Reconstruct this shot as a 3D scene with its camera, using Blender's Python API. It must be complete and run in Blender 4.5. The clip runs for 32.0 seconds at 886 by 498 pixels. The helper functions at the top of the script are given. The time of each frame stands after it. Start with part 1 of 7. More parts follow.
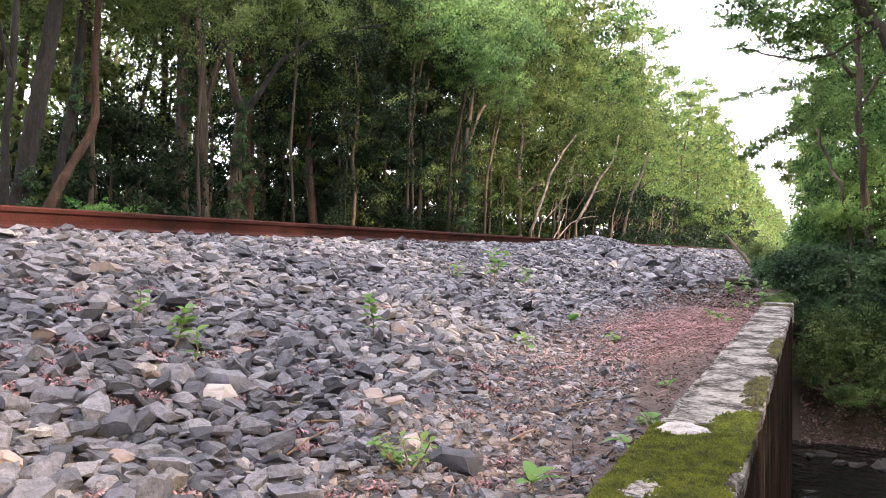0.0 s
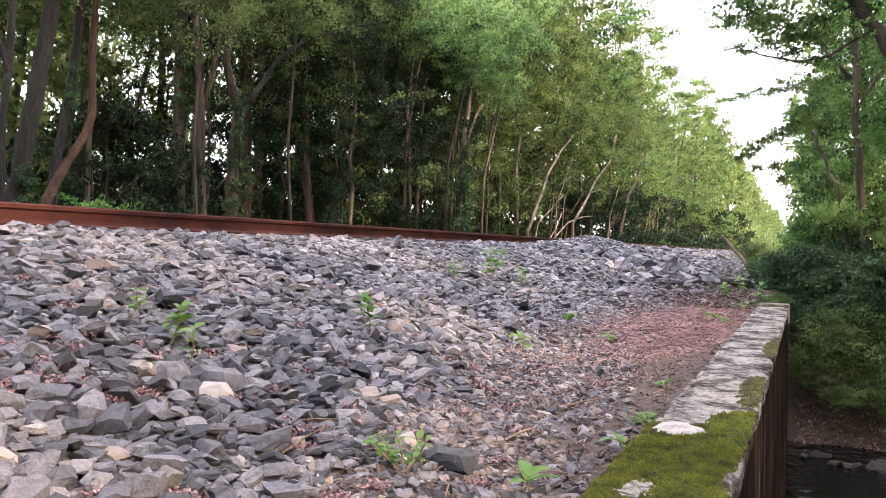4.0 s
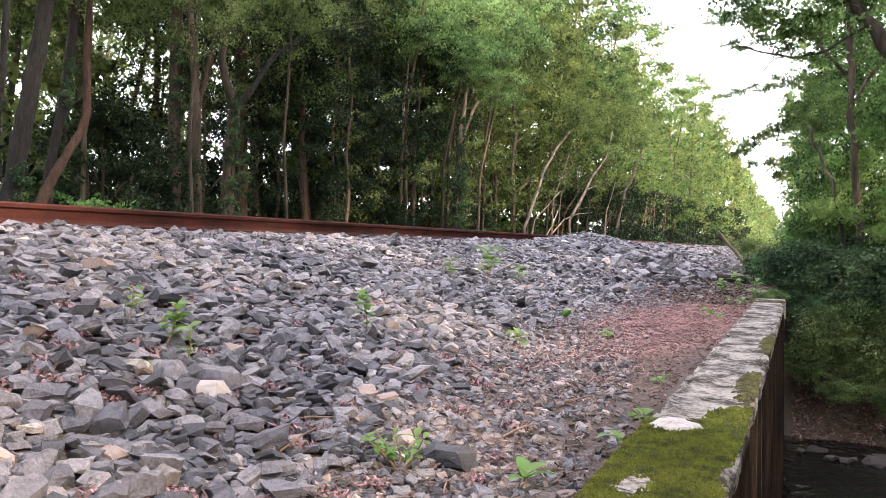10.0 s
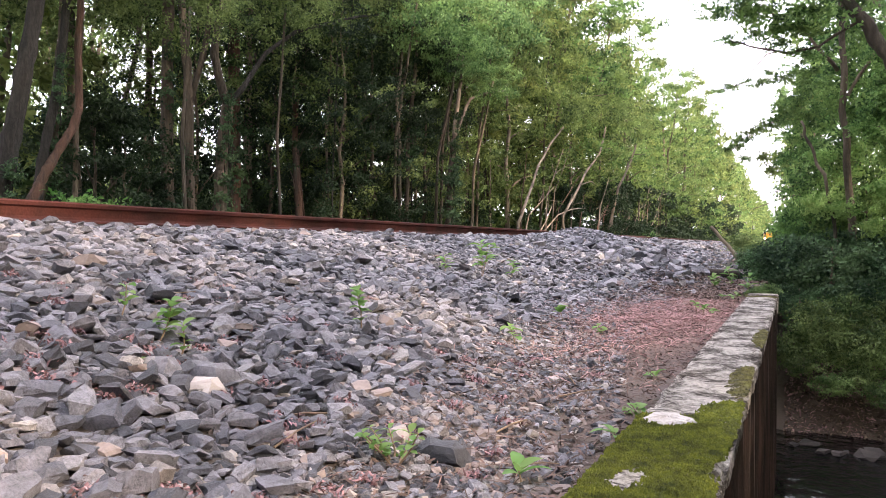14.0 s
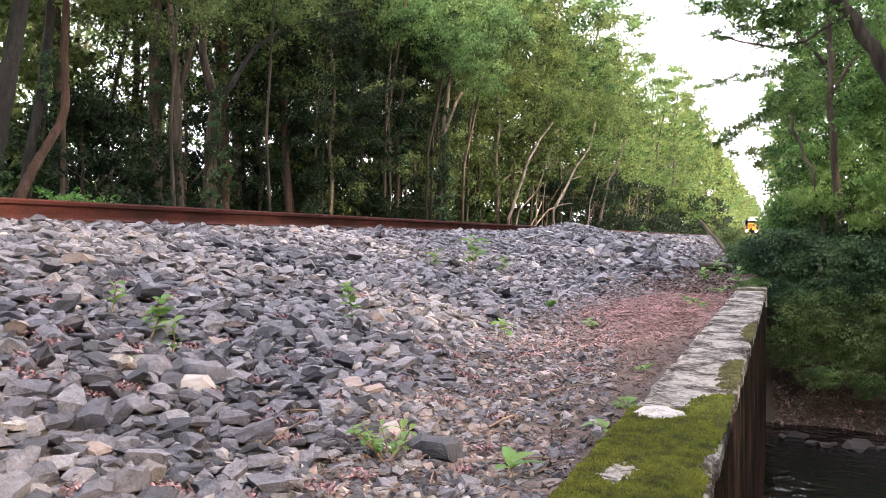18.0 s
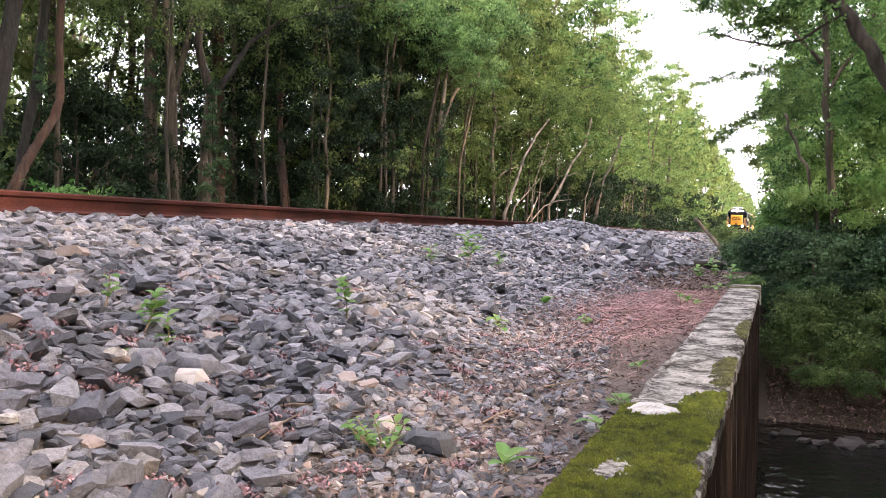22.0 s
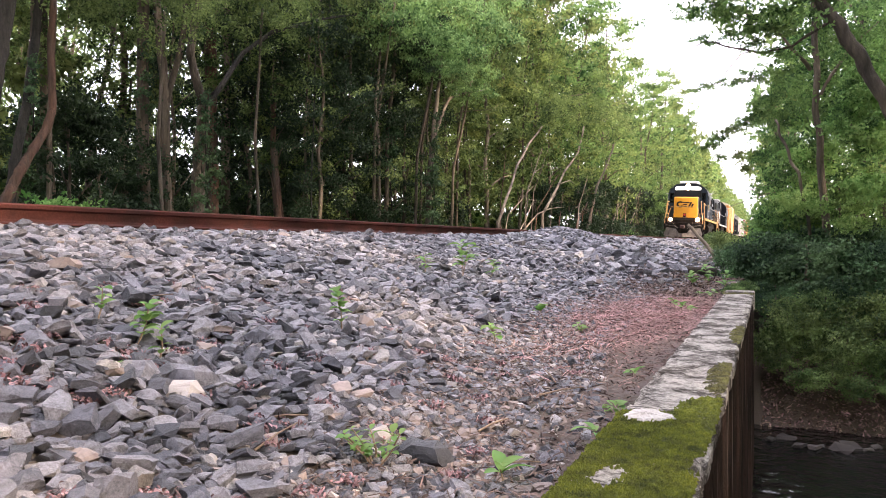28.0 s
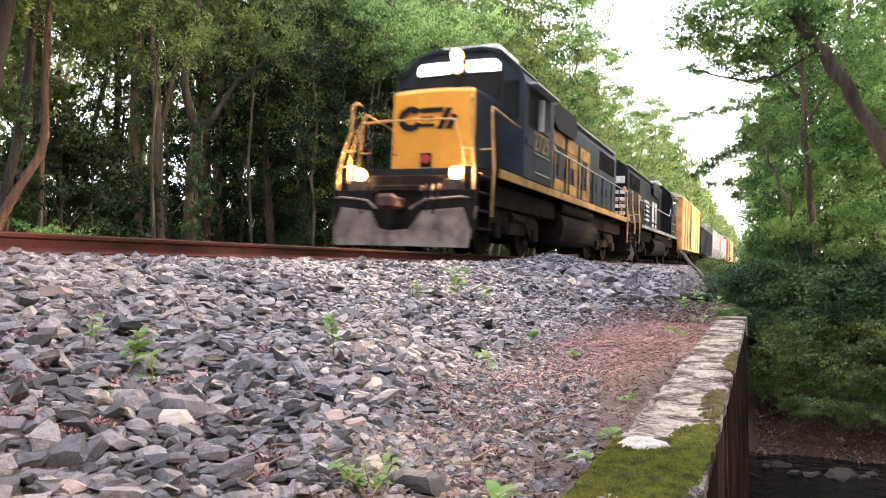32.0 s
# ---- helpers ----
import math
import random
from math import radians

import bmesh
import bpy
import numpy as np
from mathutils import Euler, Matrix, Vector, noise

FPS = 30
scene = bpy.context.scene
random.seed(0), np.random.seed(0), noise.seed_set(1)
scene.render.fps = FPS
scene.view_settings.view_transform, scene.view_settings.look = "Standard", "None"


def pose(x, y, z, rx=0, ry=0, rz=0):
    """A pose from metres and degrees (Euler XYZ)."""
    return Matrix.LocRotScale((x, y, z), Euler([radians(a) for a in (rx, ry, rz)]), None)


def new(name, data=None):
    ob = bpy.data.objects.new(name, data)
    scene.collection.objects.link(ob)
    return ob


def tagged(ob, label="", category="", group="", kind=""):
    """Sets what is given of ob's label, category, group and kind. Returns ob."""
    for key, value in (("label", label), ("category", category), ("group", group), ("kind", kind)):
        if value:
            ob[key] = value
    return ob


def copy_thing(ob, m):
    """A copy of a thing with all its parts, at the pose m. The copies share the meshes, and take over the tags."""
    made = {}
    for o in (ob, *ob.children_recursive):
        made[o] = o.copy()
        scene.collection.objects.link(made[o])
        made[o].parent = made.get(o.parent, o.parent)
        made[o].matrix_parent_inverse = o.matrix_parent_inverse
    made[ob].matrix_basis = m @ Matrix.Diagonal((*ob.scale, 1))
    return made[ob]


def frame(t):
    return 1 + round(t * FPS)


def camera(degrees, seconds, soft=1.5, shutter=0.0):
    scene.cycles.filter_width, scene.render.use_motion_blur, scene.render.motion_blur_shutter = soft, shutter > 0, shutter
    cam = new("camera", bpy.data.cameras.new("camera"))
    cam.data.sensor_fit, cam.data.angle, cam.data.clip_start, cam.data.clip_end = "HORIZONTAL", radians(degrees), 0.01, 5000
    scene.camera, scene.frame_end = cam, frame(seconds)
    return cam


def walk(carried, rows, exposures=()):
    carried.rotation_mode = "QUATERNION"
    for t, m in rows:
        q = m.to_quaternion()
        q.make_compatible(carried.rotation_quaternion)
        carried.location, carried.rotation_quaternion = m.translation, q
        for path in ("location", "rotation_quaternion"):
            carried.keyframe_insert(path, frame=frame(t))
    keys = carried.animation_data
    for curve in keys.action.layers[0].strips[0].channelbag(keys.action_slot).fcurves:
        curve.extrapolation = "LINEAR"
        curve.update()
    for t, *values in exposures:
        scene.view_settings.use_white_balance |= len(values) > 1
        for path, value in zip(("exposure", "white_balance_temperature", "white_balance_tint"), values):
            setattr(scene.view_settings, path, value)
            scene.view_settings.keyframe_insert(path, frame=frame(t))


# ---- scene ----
from mathutils import kdtree

EXPOSURE = 1.97
cam = camera(63.57, 32.0, soft=0.9, shutter=0.5)
EYE = (0.0, 0.0, 0.6)


def aim(rx, rz, roll):
    return pose(*EYE, rx, 0, rz) @ pose(0, 0, 0, 0, 0, roll)


walk(cam, [(t, aim(rx, rz, roll)) for t, rx, rz, roll in (
    (0, 90.324, 27.056, 0.132), (0.5, 90.305, 27.109, 0.279), (1, 90.292, 27.098, 0.469), (1.5, 90.295, 27.038, 0.548),
    (2, 90.282, 26.945, 0.626), (2.5, 90.269, 26.888, 0.645), (3, 90.247, 26.879, 0.660), (3.5, 90.229, 26.851, 0.560),
    (5.5, 90.250, 26.732, 0.309), (6, 90.199, 26.737, 0.298), (6.5, 90.164, 26.724, 0.258), (7, 90.118, 26.688, 0.328),
    (7.5, 90.108, 26.653, 0.298), (8, 90.088, 26.595, 0.361), (8.5, 90.045, 26.617, 0.328), (9, 90.031, 26.606, 0.316),
    (9.5, 90.073, 26.589, 0.293), (10, 90.024, 26.540, 0.190), (10.5, 90.023, 26.482, 0.091), (11, 89.982, 26.429, -0.015),
    (11.5, 89.947, 26.427, -0.028), (12, 89.886, 26.378, -0.129), (12.5, 89.868, 26.263, -0.140), (13, 89.785, 26.169, -0.084),
    (13.5, 89.713, 26.113, -0.070), (14, 89.681, 26.063, 0.042), (14.5, 89.618, 25.995, 0.074), (16.5, 89.572, 25.475, -0.084),
    (17, 89.551, 25.432, -0.139), (17.5, 89.484, 25.394, -0.226), (18, 89.349, 25.305, -0.328), (18.5, 89.275, 25.181, -0.345),
    (19, 89.148, 25.153, -0.341), (19.5, 89.024, 25.118, -0.348), (20, 88.995, 25.128, -0.300), (20.5, 88.995, 25.100, -0.152),
    (21, 88.986, 25.043, -0.015), (21.5, 88.984, 25.014, 0.132), (22, 88.985, 24.934, 0.108), (22.5, 88.993, 24.972, 0.016),
    (23, 89.038, 24.928, -0.033), (23.5, 89.096, 24.890, -0.113), (24, 89.190, 24.834, -0.271), (24.5, 89.206, 24.785, -0.333),
    (25, 89.285, 24.775, -0.349), (25.5, 89.309, 24.746, -0.393), (27.5, 89.546, 24.550, -0.380), (28, 89.669, 24.462, -0.421),
    (28.5, 89.692, 24.399, -0.469), (29, 89.802, 24.353, -0.492), (29.5, 90.003, 24.287, -0.405), (30, 90.341, 24.126, -0.253),
    (30.5, 90.438, 24.094, -0.258), (31, 90.643, 24.053, -0.274), (31.5, 91.224, 23.941, -0.470), (32, 91.827, 23.859, -0.598),
)], exposures=[(0.0, EXPOSURE, 6650, 21), (32.0, EXPOSURE, 6650, 21)])

# ---- sky and sun ----
SUN_EL, SUN_AZ = 25.0, 92.0   # degrees: height, and bearing clockwise from +y
world = bpy.data.worlds.new("sky")
scene.world = world
world.use_nodes = True
wn = world.node_tree
sky = wn.nodes.new("ShaderNodeTexSky")
sky.sky_type, sky.sun_disc = "NISHITA", False
sky.sun_elevation, sky.sun_rotation = radians(SUN_EL), radians(SUN_AZ)
sky.dust_density, sky.air_density, sky.ozone_density = 4.0, 1.2, 0.6
veil = wn.nodes.new("ShaderNodeMix")        # thin white evening haze over the whole sky
veil.data_type = "RGBA"
veil.inputs[0].default_value, veil.inputs["B"].default_value = 0.55, (12.5, 12.7, 13.6, 1)
wn.links.new(sky.outputs[0], veil.inputs["A"])
wn.links.new(veil.outputs["Result"], wn.nodes["Background"].inputs[0])
wn.nodes["Background"].inputs[1].default_value = 0.15
sun_data = bpy.data.lights.new("sun", "SUN")
sun_data.energy, sun_data.angle, sun_data.color = 3.5, radians(3), (1.0, 0.84, 0.60)
sun = new("sun", sun_data)
sun.rotation_euler = (radians(90 - SUN_EL), 0, radians(180 - SUN_AZ))

# ---- materials ----
def material(name, colour, rough=0.8, metal=0.0, vary=0.25, scale=8.0, bump=0.3, fine=60.0, tint=None, island=0.0, objects=0.0, spec=0.5, coat=0.0, stretch=None, relief=0.02, rough_noise=0.5):
    """A surface with two scales of variation, relief, and optional variation per piece."""
    m = bpy.data.materials.new(name)
    m.use_nodes = True
    t = m.node_tree
    b = t.nodes["Principled BSDF"]
    b.inputs["Roughness"].default_value, b.inputs["Metallic"].default_value = rough, metal
    b.inputs["Specular IOR Level"].default_value = spec
    b.inputs["Coat Weight"].default_value = coat
    co = t.nodes.new("ShaderNodeTexCoord")
    n1, n2 = t.nodes.new("ShaderNodeTexNoise"), t.nodes.new("ShaderNodeTexNoise")
    for n, s in ((n1, scale), (n2, fine)):
        n.inputs["Scale"].default_value, n.inputs["Detail"].default_value, n.inputs["Roughness"].default_value = s, 6.0, rough_noise
        if stretch:
            mp = t.nodes.new("ShaderNodeMapping")
            mp.inputs["Scale"].default_value = stretch
            t.links.new(co.outputs["Object"], mp.inputs["Vector"])
            t.links.new(mp.outputs[0], n.inputs["Vector"])
        else:
            t.links.new(co.outputs["Object"], n.inputs["Vector"])
    ramp = t.nodes.new("ShaderNodeValToRGB")
    c, d = colour, tint or tuple(v * 0.55 for v in colour)
    ramp.color_ramp.elements[0].position, ramp.color_ramp.elements[1].position = 0.35, 0.62
    ramp.color_ramp.elements[0].color, ramp.color_ramp.elements[1].color = (*d, 1), (*c, 1)
    t.links.new(n1.outputs[0], ramp.inputs[0])
    hsv = t.nodes.new("ShaderNodeHueSaturation")
    t.links.new(ramp.outputs[0], hsv.inputs["Color"])
    val = t.nodes.new("ShaderNodeMath")
    val.operation = "MULTIPLY_ADD"
    val.inputs[1].default_value, val.inputs[2].default_value = 2 * vary, 1 - vary
    t.links.new(n2.outputs[0], val.inputs[0])
    out = val.outputs[0]
    for amount, node, socket in ((island, "ShaderNodeNewGeometry", "Random Per Island"), (objects, "ShaderNodeObjectInfo", "Random")):
        if amount:
            g, k = t.nodes.new(node), t.nodes.new("ShaderNodeMath")
            k.operation = "MULTIPLY_ADD"
            k.inputs[1].default_value, k.inputs[2].default_value = 2 * amount, 1 - amount
            t.links.new(g.outputs[socket], k.inputs[0])
            mul = t.nodes.new("ShaderNodeMath")
            mul.operation = "MULTIPLY"
            t.links.new(out, mul.inputs[0])
            t.links.new(k.outputs[0], mul.inputs[1])
            out = mul.outputs[0]
    t.links.new(out, hsv.inputs["Value"])
    t.links.new(hsv.outputs[0], b.inputs["Base Color"])
    if bump:
        bp = t.nodes.new("ShaderNodeBump")
        bp.inputs["Strength"].default_value, bp.inputs["Distance"].default_value = bump, relief
        t.links.new(n2.outputs[0], bp.inputs["Height"])
        t.links.new(bp.outputs[0], b.inputs["Normal"])
    return m


def leaf_material(name, dark, light, through_light=0.45, hue=0.03):
    """Leaves: matt-glossy, with light coming through, each leaf and each plant a little different."""
    m = bpy.data.materials.new(name)
    m.use_nodes = True
    t = m.node_tree
    b = t.nodes["Principled BSDF"]
    b.inputs["Roughness"].default_value = 0.6
    b.inputs["Specular IOR Level"].default_value = 0.25
    g, o, co = t.nodes.new("ShaderNodeNewGeometry"), t.nodes.new("ShaderNodeObjectInfo"), t.nodes.new("ShaderNodeTexCoord")
    n = t.nodes.new("ShaderNodeTexNoise")
    n.inputs["Scale"].default_value, n.inputs["Detail"].default_value = 1.1, 3.0
    t.links.new(co.outputs["Object"], n.inputs["Vector"])
    add = t.nodes.new("ShaderNodeMath")
    add.operation = "MULTIPLY_ADD"
    add.inputs[1].default_value = 0.45
    t.links.new(g.outputs["Random Per Island"], add.inputs[0])
    sub = t.nodes.new("ShaderNodeMath")
    sub.operation = "MULTIPLY_ADD"
    sub.inputs[1].default_value, sub.inputs[2].default_value = 2.5, -0.98
    t.links.new(n.outputs[0], sub.inputs[0])
    t.links.new(sub.outputs[0], add.inputs[2])
    ramp = t.nodes.new("ShaderNodeValToRGB")
    ramp.color_ramp.elements[0].position, ramp.color_ramp.elements[1].position = 0.1, 0.9
    ramp.color_ramp.elements[0].color, ramp.color_ramp.elements[1].color = (*dark, 1), (*light, 1)
    t.links.new(add.outputs[0], ramp.inputs[0])
    hsv = t.nodes.new("ShaderNodeHueSaturation")
    h = t.nodes.new("ShaderNodeMath")
    h.operation = "MULTIPLY_ADD"
    h.inputs[1].default_value, h.inputs[2].default_value = hue, 0.5 - hue / 2
    t.links.new(o.outputs["Random"], h.inputs[0])
    t.links.new(h.outputs[0], hsv.inputs["Hue"])
    t.links.new(ramp.outputs[0], hsv.inputs["Color"])
    t.links.new(hsv.outputs[0], b.inputs["Base Color"])
    tr = t.nodes.new("ShaderNodeBsdfTranslucent")
    t.links.new(hsv.outputs[0], tr.inputs["Color"])
    mix = t.nodes.new("ShaderNodeMixShader")
    mix.inputs[0].default_value = through_light
    t.links.new(b.outputs[0], mix.inputs[1])
    t.links.new(tr.outputs[0], mix.inputs[2])
    t.links.new(mix.outputs[0], t.nodes["Material Output"].inputs[0])
    return m


def glow(name, colour, strength):
    m = bpy.data.materials.new(name)
    m.use_nodes = True
    b = m.node_tree.nodes["Principled BSDF"]
    b.inputs["Base Color"].default_value = (*colour, 1)
    b.inputs["Emission Color"].default_value = (*colour, 1)
    b.inputs["Emission Strength"].default_value = strength
    return m


def rock_material(name, per_piece, unit):
    """Crushed trap rock: each piece its own grey, with dusty faces, specks and a rough break. unit: how many local units make a metre."""
    m = bpy.data.materials.new(name)
    m.use_nodes = True
    t = m.node_tree
    b = t.nodes["Principled BSDF"]
    b.inputs["Specular IOR Level"].default_value = 0.55
    pick = t.nodes.new("ShaderNodeNewGeometry" if per_piece else "ShaderNodeObjectInfo").outputs["Random Per Island" if per_piece else "Random"]
    tone = t.nodes.new("ShaderNodeValToRGB")
    steps = ((0.0, (0.034, 0.036, 0.046)), (0.2, (0.067, 0.068, 0.085)), (0.48, (0.124, 0.122, 0.145)), (0.76, (0.184, 0.177, 0.202)), (0.93, (0.248, 0.237, 0.258)), (0.97, (0.19, 0.172, 0.168)), (1.0, (0.38, 0.355, 0.35)))
    while len(tone.color_ramp.elements) < len(steps):
        tone.color_ramp.elements.new(0.5)
    for e, (p, c) in zip(tone.color_ramp.elements, steps):
        e.position, e.color = p, (*c, 1)
    t.links.new(pick, tone.inputs[0])
    co = t.nodes.new("ShaderNodeTexCoord")
    out = []
    for size, detail, rough in ((0.022, 4.0, 0.6), (0.005, 5.0, 0.75)):
        n = t.nodes.new("ShaderNodeTexNoise")
        n.inputs["Scale"].default_value, n.inputs["Detail"].default_value, n.inputs["Roughness"].default_value = 1 / (size * unit), detail, rough
        t.links.new(co.outputs["Object"], n.inputs["Vector"])
        out.append(n.outputs[0])
    add = t.nodes.new("ShaderNodeMath")
    add.operation = "ADD"
    t.links.new(out[0], add.inputs[0])
    t.links.new(out[1], add.inputs[1])
    val = t.nodes.new("ShaderNodeMapRange")
    val.inputs["From Min"].default_value, val.inputs["From Max"].default_value = 0.72, 1.28
    val.inputs["To Min"].default_value, val.inputs["To Max"].default_value = 0.42, 1.62
    t.links.new(add.outputs[0], val.inputs["Value"])
    hsv = t.nodes.new("ShaderNodeHueSaturation")
    t.links.new(tone.outputs[0], hsv.inputs["Color"])
    t.links.new(val.outputs[0], hsv.inputs["Value"])
    t.links.new(hsv.outputs[0], b.inputs["Base Color"])
    ro = t.nodes.new("ShaderNodeMapRange")
    ro.inputs["To Min"].default_value, ro.inputs["To Max"].default_value = 0.42, 0.75
    t.links.new(out[0], ro.inputs["Value"])
    t.links.new(ro.outputs[0], b.inputs["Roughness"])
    bp = t.nodes.new("ShaderNodeBump")
    bp.inputs["Strength"].default_value, bp.inputs["Distance"].default_value = 0.9, 0.008
    t.links.new(add.outputs[0], bp.inputs["Height"])
    t.links.new(bp.outputs[0], b.inputs["Normal"])
    return m


STONE, STONE_ONE = rock_material("ballast_stone", True, 1.0), rock_material("ballast_stone_single", False, 17.0)
STONE_WARM = material("warm_stone", (0.235, 0.188, 0.172), 0.85, vary=0.35, scale=12, fine=90, bump=0.3, tint=(0.2, 0.16, 0.15), island=0.35)
STONE_PALE = material("pale_stone", (0.35, 0.315, 0.305), 0.85, vary=0.3, scale=20, fine=90, bump=0.3, tint=(0.30, 0.27, 0.25), island=0.2)
RAIL = material("rusty_rail", (0.078, 0.025, 0.020), 0.85, spec=0.12, vary=0.4, scale=3, fine=60, bump=0.3, tint=(0.042, 0.018, 0.015))
TIE = material("creosoted_tie", (0.07, 0.055, 0.045), 0.9, vary=0.3, scale=5, fine=40, bump=0.5, objects=0.2)
BARK = material("grey_brown_bark", (0.135, 0.105, 0.076), 0.95, vary=0.75, scale=2.6, fine=20, bump=1.0, tint=(0.036, 0.030, 0.021), rough_noise=0.65, objects=0.35, stretch=(1, 1, 0.22), relief=0.06)
# furrowed bark with the wood's shade put into its colour
BARK_SHADED = material("shaded_furrowed_bark", (0.034, 0.030, 0.025), 0.95, vary=0.85, scale=5.0, fine=20, bump=1.0, tint=(0.008, 0.0075, 0.0065), rough_noise=0.75, stretch=(1, 1, 0.22), relief=0.06)
BARK_PALE = material("pale_bark", (0.25, 0.20, 0.155), 0.95, vary=0.55, scale=2.4, fine=26, bump=0.9, tint=(0.05, 0.042, 0.032), objects=0.3, stretch=(1, 1, 0.3), relief=0.04)
# reddish-brown bark with warm low sunlight put into the colour
BARK_RED_LIT = material("reddish_sunlit_bark", (0.125, 0.062, 0.040), 0.95, vary=0.75, scale=2.2, fine=20, bump=1.0, tint=(0.036, 0.030, 0.023), rough_noise=0.65, stretch=(1, 1, 0.22), relief=0.06)
# timber colour includes the shadow the log lies in
WOOD_DARK = material("shadowed_rotten_timber", (0.042, 0.033, 0.026), 0.95, vary=0.4, scale=4, fine=30, bump=0.8)
LEAF = leaf_material("woodland_leaves", (0.030, 0.060, 0.019), (0.25, 0.33, 0.112), 0.52)
LEAF_LIGHT = leaf_material("sunny_leaves", (0.030, 0.066, 0.020), (0.25, 0.345, 0.108), 0.5, 0.06)
# paler than LEAF: light from the sky is part of this colour
LEAF_SKYLIT = leaf_material("skylit_green_leaves", (0.055, 0.125, 0.042), (0.33, 0.50, 0.185), 0.45)
LEAF_BANK = leaf_material("dusty_weeds", (0.036, 0.072, 0.026), (0.26, 0.36, 0.13), 0.48)
LEAF_CREEK = leaf_material("creekside_leaves", (0.024, 0.066, 0.023), (0.225, 0.37, 0.112), 0.55)
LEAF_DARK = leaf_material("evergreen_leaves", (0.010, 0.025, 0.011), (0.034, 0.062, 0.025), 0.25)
LEAF_FRESH = leaf_material("fresh_leaves", (0.10, 0.22, 0.055), (0.32, 0.48, 0.165), 0.5)
IVY = leaf_material("vine_leaves", (0.012, 0.034, 0.018), (0.105, 0.185, 0.082), 0.34)


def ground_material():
    # base earth is toned down so the gaps between ballast stones look shaded
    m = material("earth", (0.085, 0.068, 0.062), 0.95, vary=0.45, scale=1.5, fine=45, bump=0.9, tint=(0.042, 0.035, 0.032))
    t = m.node_tree
    b = t.nodes["Principled BSDF"]
    base = b.inputs["Base Color"].links[0].from_socket
    co = next(n for n in t.nodes if n.type == "TEX_COORD")

    def blob(centre, size, col, soft=0.35):
        nonlocal base
        mp = t.nodes.new("ShaderNodeMapping")
        mp.vector_type = "TEXTURE"
        mp.inputs["Location"].default_value, mp.inputs["Scale"].default_value = centre, size
        t.links.new(co.outputs["Object"], mp.inputs["Vector"])
        nz = t.nodes.new("ShaderNodeTexNoise")
        nz.inputs["Scale"].default_value, nz.inputs["Detail"].default_value = 3.0, 6.0
        t.links.new(co.outputs["Object"], nz.inputs["Vector"])
        ln = t.nodes.new("ShaderNodeVectorMath")
        ln.operation = "LENGTH"
        t.links.new(mp.outputs[0], ln.inputs[0])
        ad = t.nodes.new("ShaderNodeMath")
        ad.operation = "ADD"
        t.links.new(ln.outputs["Value"], ad.inputs[0])
        t.links.new(nz.outputs[0], ad.inputs[1])
        rg = t.nodes.new("ShaderNodeMapRange")
        rg.inputs["From Min"].default_value, rg.inputs["From Max"].default_value = 1.5 - soft, 1.5 + soft
        rg.inputs["To Min"].default_value, rg.inputs["To Max"].default_value = 1.0, 0.0
        t.links.new(ad.outputs[0], rg.inputs["Value"])
        mx = t.nodes.new("ShaderNodeMix")
        mx.data_type = "RGBA"
        t.links.new(rg.outputs[0], mx.inputs[0])
        t.links.new(base, mx.inputs["A"])
        mx.inputs["B"].default_value = (*col, 1)
        base = mx.outputs["Result"]

    blob((-0.85, 4.2, 0), (0.5, 4.4, 0.7), (0.115, 0.082, 0.076))       # trodden grit beside the wall
    blob((-1.1, 6.9, 0), (0.75, 2.4, 50), (0.27, 0.155, 0.145))      # reddish needles by the wall
    blob((1.5, 11.6, 0), (1.7, 1.4, 50), (0.125, 0.085, 0.062))     # leaf litter on the creek bank
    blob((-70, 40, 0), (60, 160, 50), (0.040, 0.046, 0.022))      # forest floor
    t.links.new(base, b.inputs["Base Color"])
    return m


def concrete_material():
    """Old concrete: dark lichen crust with pale worn patches."""
    m = material("weathered_concrete", (0.56, 0.52, 0.485), 0.95, vary=0.8, scale=52, fine=130, bump=1.0, tint=(0.058, 0.050, 0.044), spec=0.2, stretch=(0.6, 1.15, 1), rough_noise=0.78)
    ramp = next(n for n in m.node_tree.nodes if n.type == "VALTORGB")
    ramp.color_ramp.elements[0].position, ramp.color_ramp.elements[1].position = 0.46, 0.56
    t = m.node_tree
    small = ramp.inputs[0].links[0].from_node
    big, co = t.nodes.new("ShaderNodeTexNoise"), next(n for n in t.nodes if n.type == "TEX_COORD")
    big.inputs["Scale"].default_value, big.inputs["Detail"].default_value, big.inputs["Roughness"].default_value = 4.2, 10.0, 0.75
    t.links.new(co.outputs["Object"], big.inputs["Vector"])
    mx = t.nodes.new("ShaderNodeMix")
    mx.inputs[0].default_value = 0.42
    t.links.new(big.outputs[0], mx.inputs["A"])
    t.links.new(small.outputs[0], mx.inputs["B"])
    t.links.new(mx.outputs["Result"], ramp.inputs[0])
    return m


